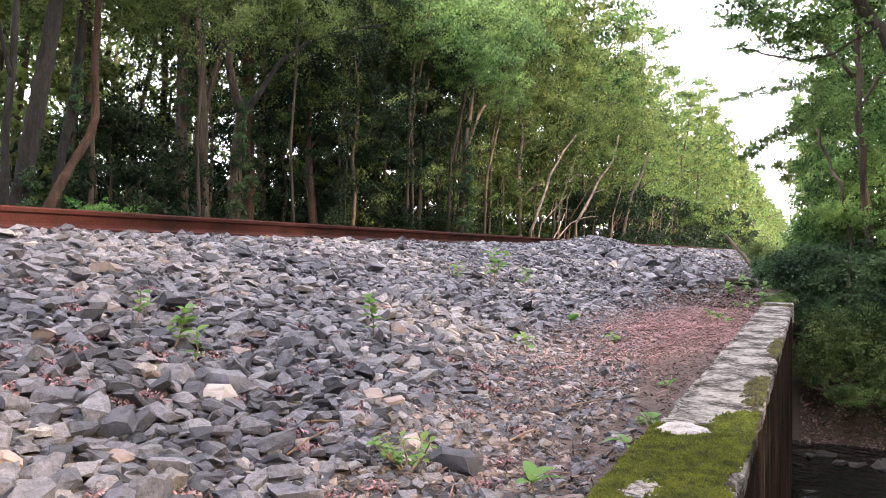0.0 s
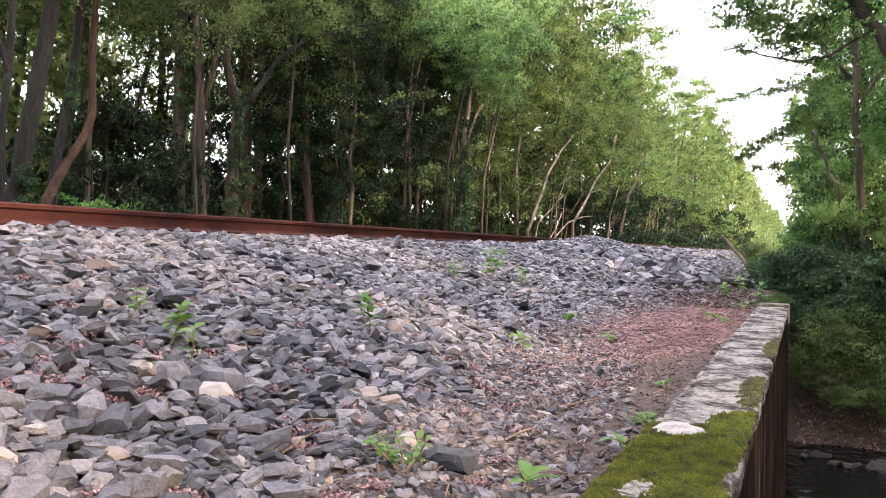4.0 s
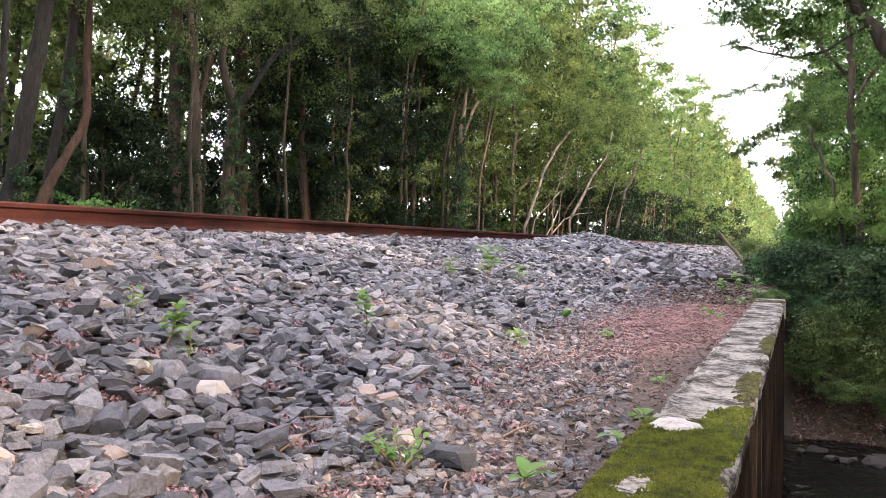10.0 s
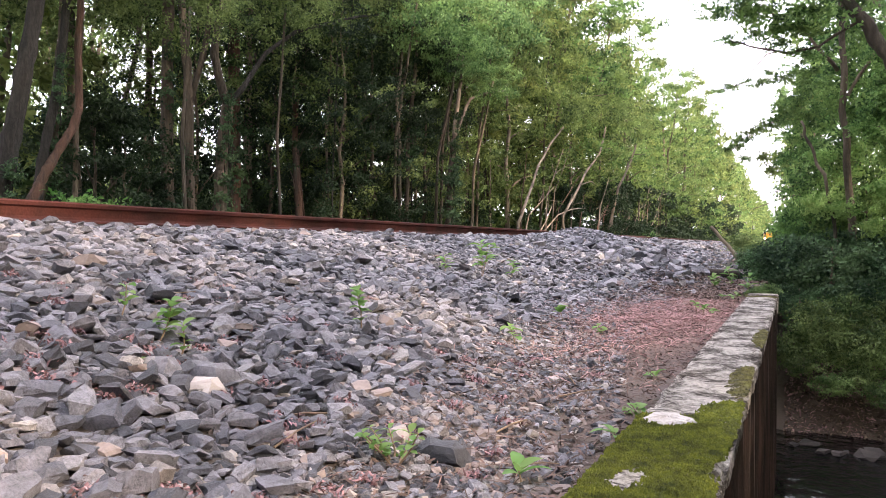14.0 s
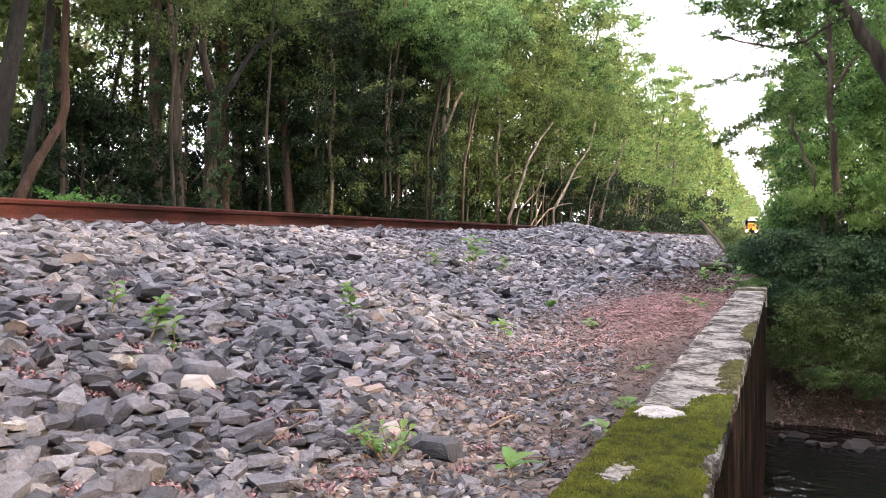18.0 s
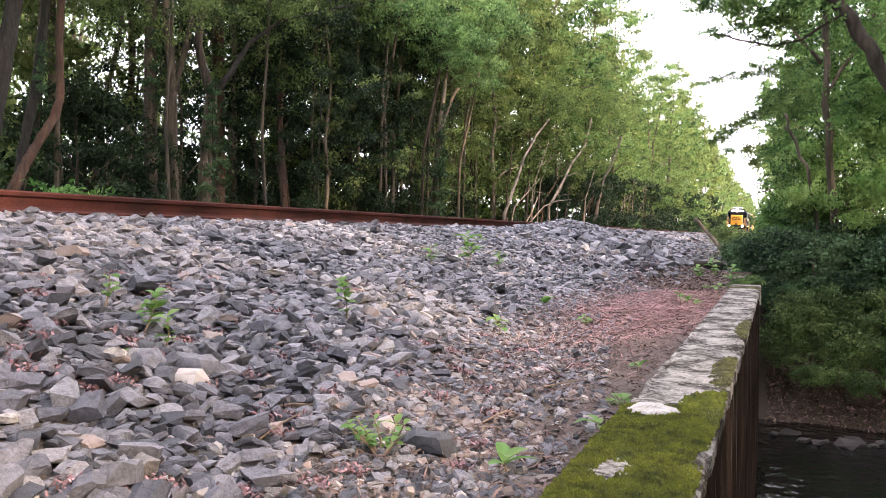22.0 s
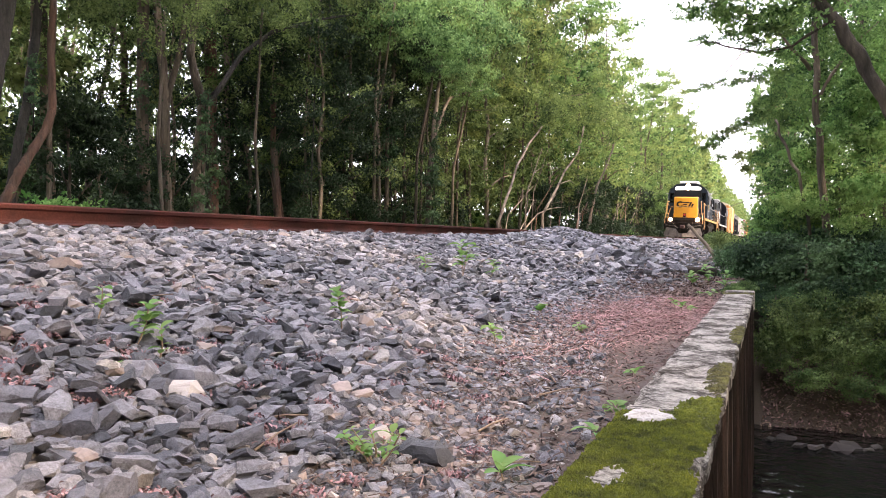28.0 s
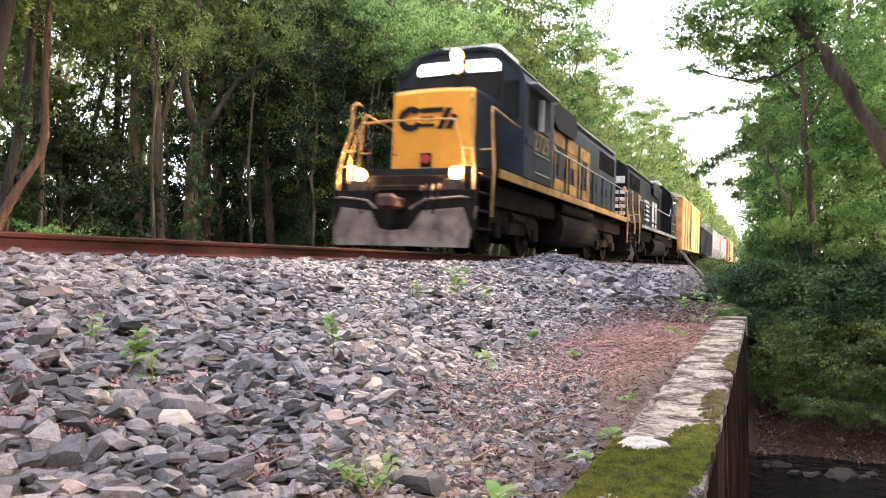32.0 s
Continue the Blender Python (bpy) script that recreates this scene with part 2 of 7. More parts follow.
def streaked_face():
    """The wall's face: nearly black and mottled, with pale and rusty streaks running down."""
    m = material("streaked_concrete", (0.030, 0.019, 0.016), 1.0, vary=0.6, scale=3, fine=30, bump=0.8, tint=(0.008, 0.0065, 0.006), spec=0.03)
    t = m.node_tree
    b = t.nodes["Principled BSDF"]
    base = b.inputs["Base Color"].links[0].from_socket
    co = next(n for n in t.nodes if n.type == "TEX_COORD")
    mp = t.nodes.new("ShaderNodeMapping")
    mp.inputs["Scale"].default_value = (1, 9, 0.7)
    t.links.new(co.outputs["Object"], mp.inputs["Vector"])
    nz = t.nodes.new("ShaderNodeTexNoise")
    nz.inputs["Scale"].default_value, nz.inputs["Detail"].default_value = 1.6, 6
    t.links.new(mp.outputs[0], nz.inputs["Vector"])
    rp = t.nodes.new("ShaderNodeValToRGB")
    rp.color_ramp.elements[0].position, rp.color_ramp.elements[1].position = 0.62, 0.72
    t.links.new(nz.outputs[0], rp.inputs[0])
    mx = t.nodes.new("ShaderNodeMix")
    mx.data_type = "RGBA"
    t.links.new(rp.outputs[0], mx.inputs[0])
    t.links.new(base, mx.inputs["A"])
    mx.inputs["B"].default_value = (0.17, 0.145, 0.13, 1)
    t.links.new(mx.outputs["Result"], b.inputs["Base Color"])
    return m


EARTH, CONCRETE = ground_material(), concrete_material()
CONCRETE_DARK = streaked_face()
PLASTER = material("pale_plaster", (0.46, 0.43, 0.41), 0.9, vary=0.15, scale=9, fine=60, bump=0.4, tint=(0.36, 0.33, 0.31))
MOSS_DULL = material("dull_thin_moss", (0.12, 0.115, 0.03), 1.0, vary=0.6, scale=20, fine=90, bump=1.0, tint=(0.05, 0.045, 0.02))
MOSS = material("green_moss", (0.185, 0.21, 0.014), 1.0, vary=0.75, scale=13, fine=75, bump=1.0, tint=(0.042, 0.056, 0.006), rough_noise=0.75)
NEEDLES = material("dry_needles", (0.40, 0.235, 0.225), 0.95, vary=0.3, scale=6, fine=50, bump=0.2, island=0.5)
LITTER = material("pink_litter", (0.31, 0.185, 0.195), 0.9, vary=0.4, scale=40, fine=120, bump=0.2, island=0.6, tint=(0.13, 0.06, 0.062))
TWIG = material("dry_twig", (0.30, 0.21, 0.15), 0.9, vary=0.3, scale=20, fine=90, bump=0.3, island=0.4)
DARK_TWIG = material("brown_litter", (0.15, 0.10, 0.085), 0.95, vary=0.3, scale=20, fine=90, bump=0.2, island=0.6, tint=(0.08, 0.055, 0.048))
WET = material("damp_stone", (0.055, 0.045, 0.04), 0.9, vary=0.3, scale=6, fine=50, bump=0.5, objects=0.3)
WATER = bpy.data.materials.new("creek_water")
WATER.use_nodes = True
_b = WATER.node_tree.nodes["Principled BSDF"]
_b.inputs["Base Color"].default_value, _b.inputs["Roughness"].default_value = (0.008, 0.008, 0.008, 1), 0.05
_n = WATER.node_tree.nodes.new("ShaderNodeTexNoise")
_n.inputs["Scale"].default_value, _n.inputs["Detail"].default_value = 5.0, 3.0
_p = WATER.node_tree.nodes.new("ShaderNodeBump")
_p.inputs["Strength"].default_value, _p.inputs["Distance"].default_value = 1.0, 0.042
_c = WATER.node_tree.nodes.new("ShaderNodeTexCoord")
WATER.node_tree.links.new(_c.outputs["Object"], _n.inputs["Vector"])
WATER.node_tree.links.new(_n.outputs[0], _p.inputs["Height"])
WATER.node_tree.links.new(_p.outputs[0], _b.inputs["Normal"])

# ---- building blocks ----


def mesh_of(name, verts, faces, mats=(), smooth=False):
    me = bpy.data.meshes.new(name)
    me.from_pydata(verts if isinstance(verts, list) else verts.tolist(), [], faces if isinstance(faces, list) else faces.tolist())
    for m in mats:
        me.materials.append(m)
    if smooth:
        me.polygons.foreach_set("use_smooth", [True] * len(me.polygons))
    me.update()
    return me


def part(name, bm, material_, parent=None, label="", smooth=False, flip=True):
    """Link a bmesh as one mesh object under a thing or a part."""
    me = bpy.data.meshes.new(name)
    if flip:
        bmesh.ops.recalc_face_normals(bm, faces=bm.faces)
    if smooth:
        for f in bm.faces:
            f.smooth = True
    bm.to_mesh(me)
    bm.free()
    me.materials.append(material_)
    ob = new(name, me)
    ob.parent = parent
    return tagged(ob, label)


def sstep(a, b, v):
    u = np.clip((np.asarray(v, float) - a) / (b - a), 0, 1)
    return u * u * (3 - 2 * u)


def ripple(x, y, s, k):
    """A cheap smooth unevenness."""
    return (np.sin(x * s + k) * np.cos(y * s * 1.13 + 2 * k) + 0.6 * np.sin(x * s * 2.3 - y * s * 1.7 + 3 * k)) / 1.6


# ---- the lie of the land: x across the track, y along it; the wall's top is z = 0 ----
TRACK_X, RAIL_TOP, CANT = -6.167, 0.988, 2.65
TOE_Y = (-30, 1.0, 1.9, 2.95, 4.4, 5.35, 7.8, 9.6, 11.2, 13.0, 20.0, 60.0)
TOE_X = (-0.55, -0.6, -0.85, -1.18, -1.45, -1.50, -1.55, -1.12, -1.0, -1.25, -1.8, -2.0)


def land(x, y):
    x, y = np.asarray(x, float), np.asarray(y, float)
    toe = np.interp(y, TOE_Y, TOE_X)
    low = -0.06 + 0.42 * sstep(11.5, 19, y)
    u = np.clip((toe - x) / (toe + 4.6), 0, 1)
    prof = u + 0.10 * np.sin(np.pi * u)
    z = low + (0.70 - low) * prof
    z = z + 0.25 * np.exp(-((x + 4.35) / 0.75) ** 2 - ((y - 16.6) / 2.4) ** 2)
    z = z + 0.26 * np.exp(-((x + 2.3) / 1.2) ** 2 - ((y - 11.6) / 1.5) ** 2)
    z = np.where(x < -7.9, 0.70 - 0.45 * sstep(0, 1.8, -7.9 - x), z)
    z = z + 0.03 * ripple(x, y, 2.1, 1.0) * (x > -4.9) + 0.12 * ripple(x, y, 0.35, 2.0) * sstep(9.5, 14, -x)
    z = z - 0.35 * sstep(19, 30, y) * sstep(-3.5, 0, x)
    z = z + 7.0 * sstep(42, 75, -x) * sstep(-60, -10, y)   # made-up wooded rise that closes low sky gaps behind the trees
    bank = -2.9 + 0.75 * sstep(9.9, 10.6, y) + 0.9 * sstep(10.6, 12.6, y) + 1.2 * sstep(12.4, 15, y) + 0.05 * ripple(x, y, 2.7, 0.4)
    bank = bank + 0.5 * sstep(3, 9, x)
    cut = sstep(-0.46, -0.2, x + 0.15 * np.where(y > 9.5, ripple(y, x, 1.9, 0.2), 0) + 0.13 * sstep(9.25, 9.6, y) * (1 - sstep(11, 13, y)))
    return z * (1 - cut) + np.minimum(z, bank) * cut


def lines(*parts):
    return np.unique(np.concatenate([np.arange(a, b, s) for a, b, s in parts]))


gx = lines((-600, -90, 60), (-90, -12, 2), (-12, -5, 0.25), (-5, -0.5, 0.09), (-0.5, -0.14, 0.03), (-0.14, 2, 0.12), (2, 12, 0.7), (12, 60, 6), (60, 601, 60))
gy = lines((-300, -20, 40), (-20, 0, 1.5), (0, 14, 0.1), (14, 24, 0.25), (24, 60, 1.2), (60, 140, 6), (140, 1501, 80))
GX, GY = np.meshgrid(gx, gy)
GZ = land(GX, GY)
nx, ny = len(gx), len(gy)
idx = np.arange(nx * ny).reshape(ny, nx)
quads = np.stack([idx[:-1, :-1], idx[:-1, 1:], idx[1:, 1:], idx[1:, :-1]], -1).reshape(-1, 4)
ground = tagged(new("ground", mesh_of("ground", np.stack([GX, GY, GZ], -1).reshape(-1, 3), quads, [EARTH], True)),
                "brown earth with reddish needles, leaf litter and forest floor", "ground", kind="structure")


def box(bm, x0, x1, y0, y1, z0, z1, bevel=0.0):
    r = bmesh.ops.create_cube(bm, size=1.0, matrix=Matrix.Translation(((x0 + x1) / 2, (y0 + y1) / 2, (z0 + z1) / 2)) @ Matrix.Diagonal((x1 - x0, y1 - y0, z1 - z0, 1)))
    if bevel:
        edges = list({e for v in r["verts"] for e in v.link_edges})
        bmesh.ops.bevel(bm, geom=edges, offset=bevel, segments=1, affect="EDGES")
    return bm


def rod(bm, p0, p1, r0, r1=None, n=8):
    """A straight round bar, tapered if two radii are given."""
    p0, p1 = Vector(p0), Vector(p1)
    m = Matrix.Translation((p0 + p1) / 2) @ (p1 - p0).to_track_quat("Z", "Y").to_matrix().to_4x4()
    bmesh.ops.create_cone(bm, cap_ends=True, segments=n, radius1=r0, radius2=r0 if r1 is None else r1, depth=(p1 - p0).length, matrix=m)
    return bm


def pipe(bm, pts, r, n=7):
    """A bent bar through the points; r is one radius or one for each point."""
    pts = [Vector(p) for p in pts]
    rad = [r] * len(pts) if isinstance(r, (int, float)) else list(r)
    rings = []
    for i, p in enumerate(pts):
        d = (pts[min(i + 1, len(pts) - 1)] - pts[max(i - 1, 0)]).normalized()
        a = d.orthogonal().normalized() if i == 0 else (a - d * a.dot(d)).normalized()
        b = d.cross(a)
        rings.append([bm.verts.new(p + (a * math.cos(k * math.tau / n) + b * math.sin(k * math.tau / n)) * rad[i]) for k in range(n)])
    for q, s in zip(rings, rings[1:]):
        for k in range(n):
            bm.faces.new((q[k], q[(k + 1) % n], s[(k + 1) % n], s[k]))
    bm.faces.new(rings[0][::-1])
    bm.faces.new(rings[-1])
    return bm


def prism(bm, outline, y0, y1, axis="y"):
    """A closed outline pushed along an axis: outline in x, z for axis y; in y, z for axis x; in x, y for axis z."""
    def at(a, b, c):
        return {"y": (a, c, b), "x": (c, a, b), "z": (a, b, c)}[axis]
    v0, v1 = [bm.verts.new(at(a, b, y0)) for a, b in outline], [bm.verts.new(at(a, b, y1)) for a, b in outline]
    n = len(outline)
    bm.faces.new(v0[::-1])
    bm.faces.new(v1)
    for k in range(n):
        bm.faces.new((v0[k], v0[(k + 1) % n], v1[(k + 1) % n], v1[k]))
    return bm


# ---- track ----
RAIL_OUT = [(-0.075, 0), (0.075, 0), (0.075, 0.012), (0.02, 0.028), (0.009, 0.05), (0.009, 0.118), (0.034, 0.132), (0.036, 0.16), (0.026, 0.173),
            (-0.026, 0.173), (-0.036, 0.16), (-0.034, 0.132), (-0.009, 0.118), (-0.009, 0.05), (-0.02, 0.028), (-0.075, 0.012)]
track = tagged(new("railway_track"), "single railway track of rusty rails on dark timber ties", "railway track", kind="structure")
for side in (1, -1):
    ob = part("rail", prism(bmesh.new(), RAIL_OUT, -60, 900), RAIL, track, "rusty red-brown steel rail")
    ob.location = (TRACK_X + side * 0.755, 0, RAIL_TOP - side * 0.755 * math.sin(radians(CANT)) - 0.173)
bm = box(bmesh.new(), -1.3, 1.3, -0.115, 0.115, -0.18, 0.0, 0.012)
tie = part("tie", bm, TIE, track)
tie_z = RAIL_TOP - 0.173 - 0.004
for k in range(230):
    ob = tie if k == 0 else new("tie", tie.data)
    ob.parent = track
    ob.location = (TRACK_X + random.uniform(-0.03, 0.03), -20 + k * 0.54, tie_z)
    ob.rotation_euler = (0, radians(CANT), radians(random.uniform(-0.6, 0.6)))


# ---- wall by the creek ----
def wall_top():
    """The parapet's weathered slab: a fine grid with chipped edges."""
    xs, ys = np.linspace(-0.485, -0.155, 22), np.concatenate([np.arange(-16, -1.5, 0.25), np.arange(-1.5, 9.35, 0.04)])
    X, Y = np.meshgrid(xs, ys)
    Z = 0.002 * ripple(X, Y, 9, 0.3) + 0.0015 * ripple(X, Y, 37, 1.3)
    e = np.minimum(X - xs[0], xs[-1] - X)
    chip = np.clip(0.1 + 0.6 * ripple(X * 3, Y, 13, 0.9) + 0.8 * ripple(X * 2, Y, 43, 0.4), 0, 1)
    Z = Z - np.where(e < 0.01, 0.010 + 0.05 * chip, 0) - np.where((e >= 0.01) & (e < 0.032), 0.034 * chip, 0)
    X = X + np.where(e < 0.001, np.where(X > -0.3, -1, 1) * 0.016 * chip, 0)
    n, m = len(xs), len(ys)
    v = np.stack([X, Y, Z], -1).reshape(-1, 3)
    i = np.arange(n * m).reshape(m, n)
    f = np.stack([i[:-1, :-1], i[:-1, 1:], i[1:, 1:], i[1:, :-1]], -1).reshape(-1, 4).tolist()
    verts = v.tolist()
    rim = i[0, :].tolist() + i[1:, -1].tolist() + i[-1, -2::-1].tolist() + i[-2:0:-1, 0].tolist()
    low = []
    for k in rim:
        low.append(len(verts))
        verts.append([verts[k][0], verts[k][1], -0.06])
    for a in range(len(rim)):
        b = (a + 1) % len(rim)
        f.append([rim[b], rim[a], low[a], low[b]])
    return mesh_of("wall_creek", verts, f, [CONCRETE])


wall = tagged(new("wall_creek", wall_top()), "weathered grey concrete parapet with chipped edges and moss", "wall", kind="structure")
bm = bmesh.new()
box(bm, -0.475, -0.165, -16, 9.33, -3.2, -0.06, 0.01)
wall_body = part("wall_body", bm, CONCRETE_DARK, wall, "dark streaked concrete face above the water")
bm = bmesh.new()
box(bm, -0.482, -0.15, 9.1, 9.45, -0.2, 0.02, 0.012)
part("wall_cap", bm, CONCRETE, wall)

bm = bmesh.new()
bmesh.ops.create_grid(bm, x_segments=2, y_segments=2, size=1, matrix=Matrix.Translation((14.8, -20, -2.0)) @ Matrix.Diagonal((15, 32, 1, 1)))
water = tagged(part("water", bm, WATER), "dark rippling creek water", "water", kind="structure")

# ---- trees and bushes ----
def leaves(points, size, droop=0.3, seed=0, aspect=0.55, normals=None):
    """Vertices and faces of one folded leaf at each point."""
    r = np.random.default_rng(seed)
    n = len(points)
    d = r.normal(size=(n, 3))
    d[:, 2] -= droop
    d /= np.linalg.norm(d, axis=1)[:, None]
    up = r.normal(size=(n, 3)) * 0.8 + np.array([0, 0, 1.0])
    w = np.cross(d, up)
    w /= np.linalg.norm(w, axis=1)[:, None] + 1e-9
    nrm = np.cross(w, d)
    s = (size * r.uniform(0.6, 1.35, n))[:, None]
    mid = points + d * s * 0.5
    a, c = points, points + d * s
    b, e = mid + w * s * aspect * 0.5 + nrm * s * 0.08, mid - w * s * aspect * 0.5 + nrm * s * 0.08
    v = np.stack([a, b, c, e], 1).reshape(-1, 3)
    i = np.arange(n)[:, None] * 4
    return v, np.concatenate([i, i + 1, i + 2, i + 3], 1)


def clumps(centres, radii, per, seed):
    """Points scattered in flattened sprays round the centres."""
    r = np.random.default_rng(seed)
    n = len(centres)
    g = r.normal(size=(n, per, 3)) * 0.43
    g[..., 2] *= 0.36
    tilt = r.normal(size=(n, 1, 2)) * 0.35
    g[..., 2] += (g[..., :2] * tilt).sum(-1)
    return (centres[:, None, :] + g * radii[:, None, None]).reshape(-1, 3)


def crown_mesh(name, z0, z1, radius, n_clumps, per, size, mat, seed, shape="oval", lean=(0, 0), clump=(0.35, 0.8)):
    r = np.random.default_rng(seed)
    u = r.uniform(0, 1, n_clumps)
    if shape == "oval":
        w = np.sin(np.pi * np.clip(u * 0.92 + 0.06, 0, 1)) ** 0.6
    elif shape == "high":
        w = np.clip(u * 2.2, 0.15, 1) * np.clip((1.02 - u) * 2.5, 0, 1)
    else:
        w = np.clip(1.1 - u, 0.1, 1) ** 0.7
    rho = radius * w * np.sqrt(r.uniform(0.12, 1.0, n_clumps))
    th = r.uniform(0, math.tau, n_clumps)
    rho = rho * (1 + 0.3 * np.sin(th * 2 + seed) + 0.2 * np.sin(th * 3 + u * 9))
    c = np.stack([rho * np.cos(th) + lean[0] * u, rho * np.sin(th) + lean[1] * u, z0 + (z1 - z0) * u], -1)
    rad = r.uniform(*clump, n_clumps) * radius * 0.42
    v, f = leaves(clumps(c, rad, per, seed + 1), size, seed=seed + 2)
    return mesh_of(name, v, f, [mat]), c


def trunk_bm(height, r0, bend, seed, limbs=6, limb_from=0.35, targets=None):
    """A tapered, slightly crooked stem with limbs."""
    r = np.random.default_rng(seed)
    bm = bmesh.new()
    n = 10
    pts, rad = [], []
    wob = r.normal(size=(n + 1, 2)) * height * 0.006
    for i in range(n + 1):
        u = i / n
        pts.append((bend[0] * u * u + wob[i, 0] * (i > 0), bend[1] * u * u + wob[i, 1] * (i > 0), height * u - 0.15))
        rad.append(max(r0 * (1 - 0.8 * u) * (1.45 if i == 0 else 1.0), 0.012))
    pipe(bm, pts, rad, 9)
    for k in range(limbs):
        u = limb_from + (0.95 - limb_from) * (k + r.uniform(0, 0.8)) / max(limbs, 1)
        j = min(int(u * n), n - 1)
        base = Vector(pts[j]).lerp(Vector(pts[j + 1]), u * n - j)
        if targets is not None:
            order = np.argsort(np.abs(targets[:, 2] - base.z - 1.0) + r.uniform(0, 2, len(targets)))
            end = Vector(targets[order[k % 3]])
        else:
            a = r.uniform(0, math.tau)
            end = base + Vector((math.cos(a), math.sin(a), 0.7)) * height * 0.18
        mid = base.lerp(end, 0.5) + Vector((0, 0, 0.12 * (end - base).length))
        q = r0 * (1 - 0.8 * u) * 0.5
        pipe(bm, [base, base.lerp(mid, 0.5) + Vector((0, 0, 0.05)), mid, end], [q, q * 0.8, q * 0.55, q * 0.2], 6)
    return bm


def tree(name, label, height, r0, z0, z1, radius, n_clumps, per, size, leaf, bark, seed, shape="oval", bend=(0, 0), limbs=7, limb_from=0.35, clump=(0.35, 0.8)):
    thing = tagged(new(name), label, "tree")
    me, c = crown_mesh("crown", z0, z1, radius, n_clumps, per, size, leaf, seed, shape, bend, clump)
    part("trunk", trunk_bm(height, r0, bend, seed, limbs, limb_from, c), bark, thing, smooth=True)
    new("crown", me).parent = thing
    return thing


def put(ob, x, y, turn=0.0, s=1.0, sz=None, z=None):
    m = pose(x, y, float(land(x, y)) if z is None else z, 0, 0, turn) @ Matrix.Diagonal((s, s, sz or s, 1))
    ob.matrix_basis = m
    return ob


def copy_at(ob, x, y, turn=0.0, s=1.0, sz=None):
    c = copy_thing(ob, Matrix.Identity(4))
    return put(c, x, y, turn, s, sz)




def stem_tree(name, label, bark, stems, crown=None, crown_at=None, crown_scale=1.0):
    """A tree drawn by its stems: each stem is a list of points and two radii."""
    base = Vector(stems[0][0][0])
    base.z = float(land(base.x, base.y))
    thing = tagged(new(name), label, "tree")
    thing.location = base
    for i, (pts, r0, r1) in enumerate(stems):
        pts = [Vector(p) - base for p in pts]
        if i == 0:
            pts = [Vector((pts[0].x, pts[0].y, -0.2))] + pts
        fine, rad = [], []
        for a, b in zip(pts, pts[1:]):
            for k in range(5):
                fine.append(a.lerp(b, k / 5))
        fine.append(pts[-1])
        n = len(fine) - 1
        for k, p in enumerate(fine):
            wob = 0.018 * math.sin(k * 1.15 + i) * (0 < k < n)
            fine[k] = p + Vector((wob, -wob * 0.7, 0))
            rad.append(r0 + (r1 - r0) * k / n + (r0 * 0.35 if k == 0 and i == 0 else 0) + r0 * 0.06 * math.sin(k * 2.7))
        bm = pipe(bmesh.new(), fine, rad, 12)
        for k, v in enumerate(bm.verts):      # burls and furrows
            c = fine[k // 12]
            v.co = c + (v.co - c) * (1 + 0.16 * noise.noise((v.co + base) * 3.1) + 0.10 * noise.noise((v.co + base) * 9.7))
        part("trunk" if i == 0 else "limb", bm, bark, thing, smooth=True)
    if crown:
        c = new("crown", crown)
        c.parent = thing
        c.location = Vector(crown_at) - base
        c.scale = (crown_scale,) * 3
    return thing


def foliage_mesh(radii, n_clumps, per, size, mat, seed, clump=(0.35, 0.7), hollow=0.1, droop=0.3):
    """A loose cloud of leafy sprays inside an ellipsoid."""
    r = np.random.default_rng(seed)
    d = r.normal(size=(n_clumps, 3))
    d /= np.linalg.norm(d, axis=1)[:, None]
    c = d * (r.uniform(hollow, 1, n_clumps) ** 0.45)[:, None] * np.array(radii)
    v, f = leaves(clumps(c, r.uniform(*clump, n_clumps), per, seed + 1), size, droop, seed + 2)
    return mesh_of("foliage", v, f, [mat])


# far-side wood: tall trees along the track
edge_a = tree("tree", "tall broadleaf tree with light yellow-green foliage", 17, 0.16, 3.4, 18, 3.5, 120, 92, 0.205, LEAF_LIGHT, BARK, 11, "oval", (1.2, 0.2), 10, 0.2, (0.3, 0.62))
edge_b = tree("tree", "tall broadleaf tree with mid-green drooping foliage", 18, 0.16, 3.0, 19, 3.8, 125, 92, 0.205, LEAF_LIGHT, BARK, 12, "oval", (1.6, -0.3), 10, 0.15, (0.3, 0.62))
edge_c = tree("tree", "slender woodland tree with fresh green foliage", 15, 0.12, 2.0, 16, 3.0, 115, 88, 0.185, LEAF, BARK_PALE, 13, "oval", (0.8, 0.4), 9, 0.15, (0.3, 0.65))
far_tree = tree("tree", "broadleaf tree with light green foliage, distant or added out of view", 17, 0.16, 1.2, 18, 3.8, 80, 42, 0.44, LEAF_LIGHT, BARK, 14, "oval", (1.0, 0.1), 5, 0.2, (0.35, 0.7))
put(far_tree, -12, -4, 20)
RR = random.Random(5)
protos = [edge_a, edge_b, edge_c]
placed = [False, False, False]
y = 30.0
while y < 420:
    j = RR.choice((0, 1, 0, 1, 2))
    x = -10.9 - RR.uniform(0, 2.0)
    s = RR.uniform(0.85, 1.12)
    t_ = RR.uniform(0, 360)
    if not placed[j]:
        put(protos[j], x, y, t_, s)
        placed[j] = True
    else:
        copy_at(protos[j] if y < 90 else far_tree, x, y, t_, s, s * RR.uniform(0.9, 1.1))
    if y < 140:
        copy_at(far_tree, x - RR.uniform(4, 7), y + RR.uniform(-2, 2), RR.uniform(0, 360), s * 1.05)
    y += 3.1 + y * 0.03
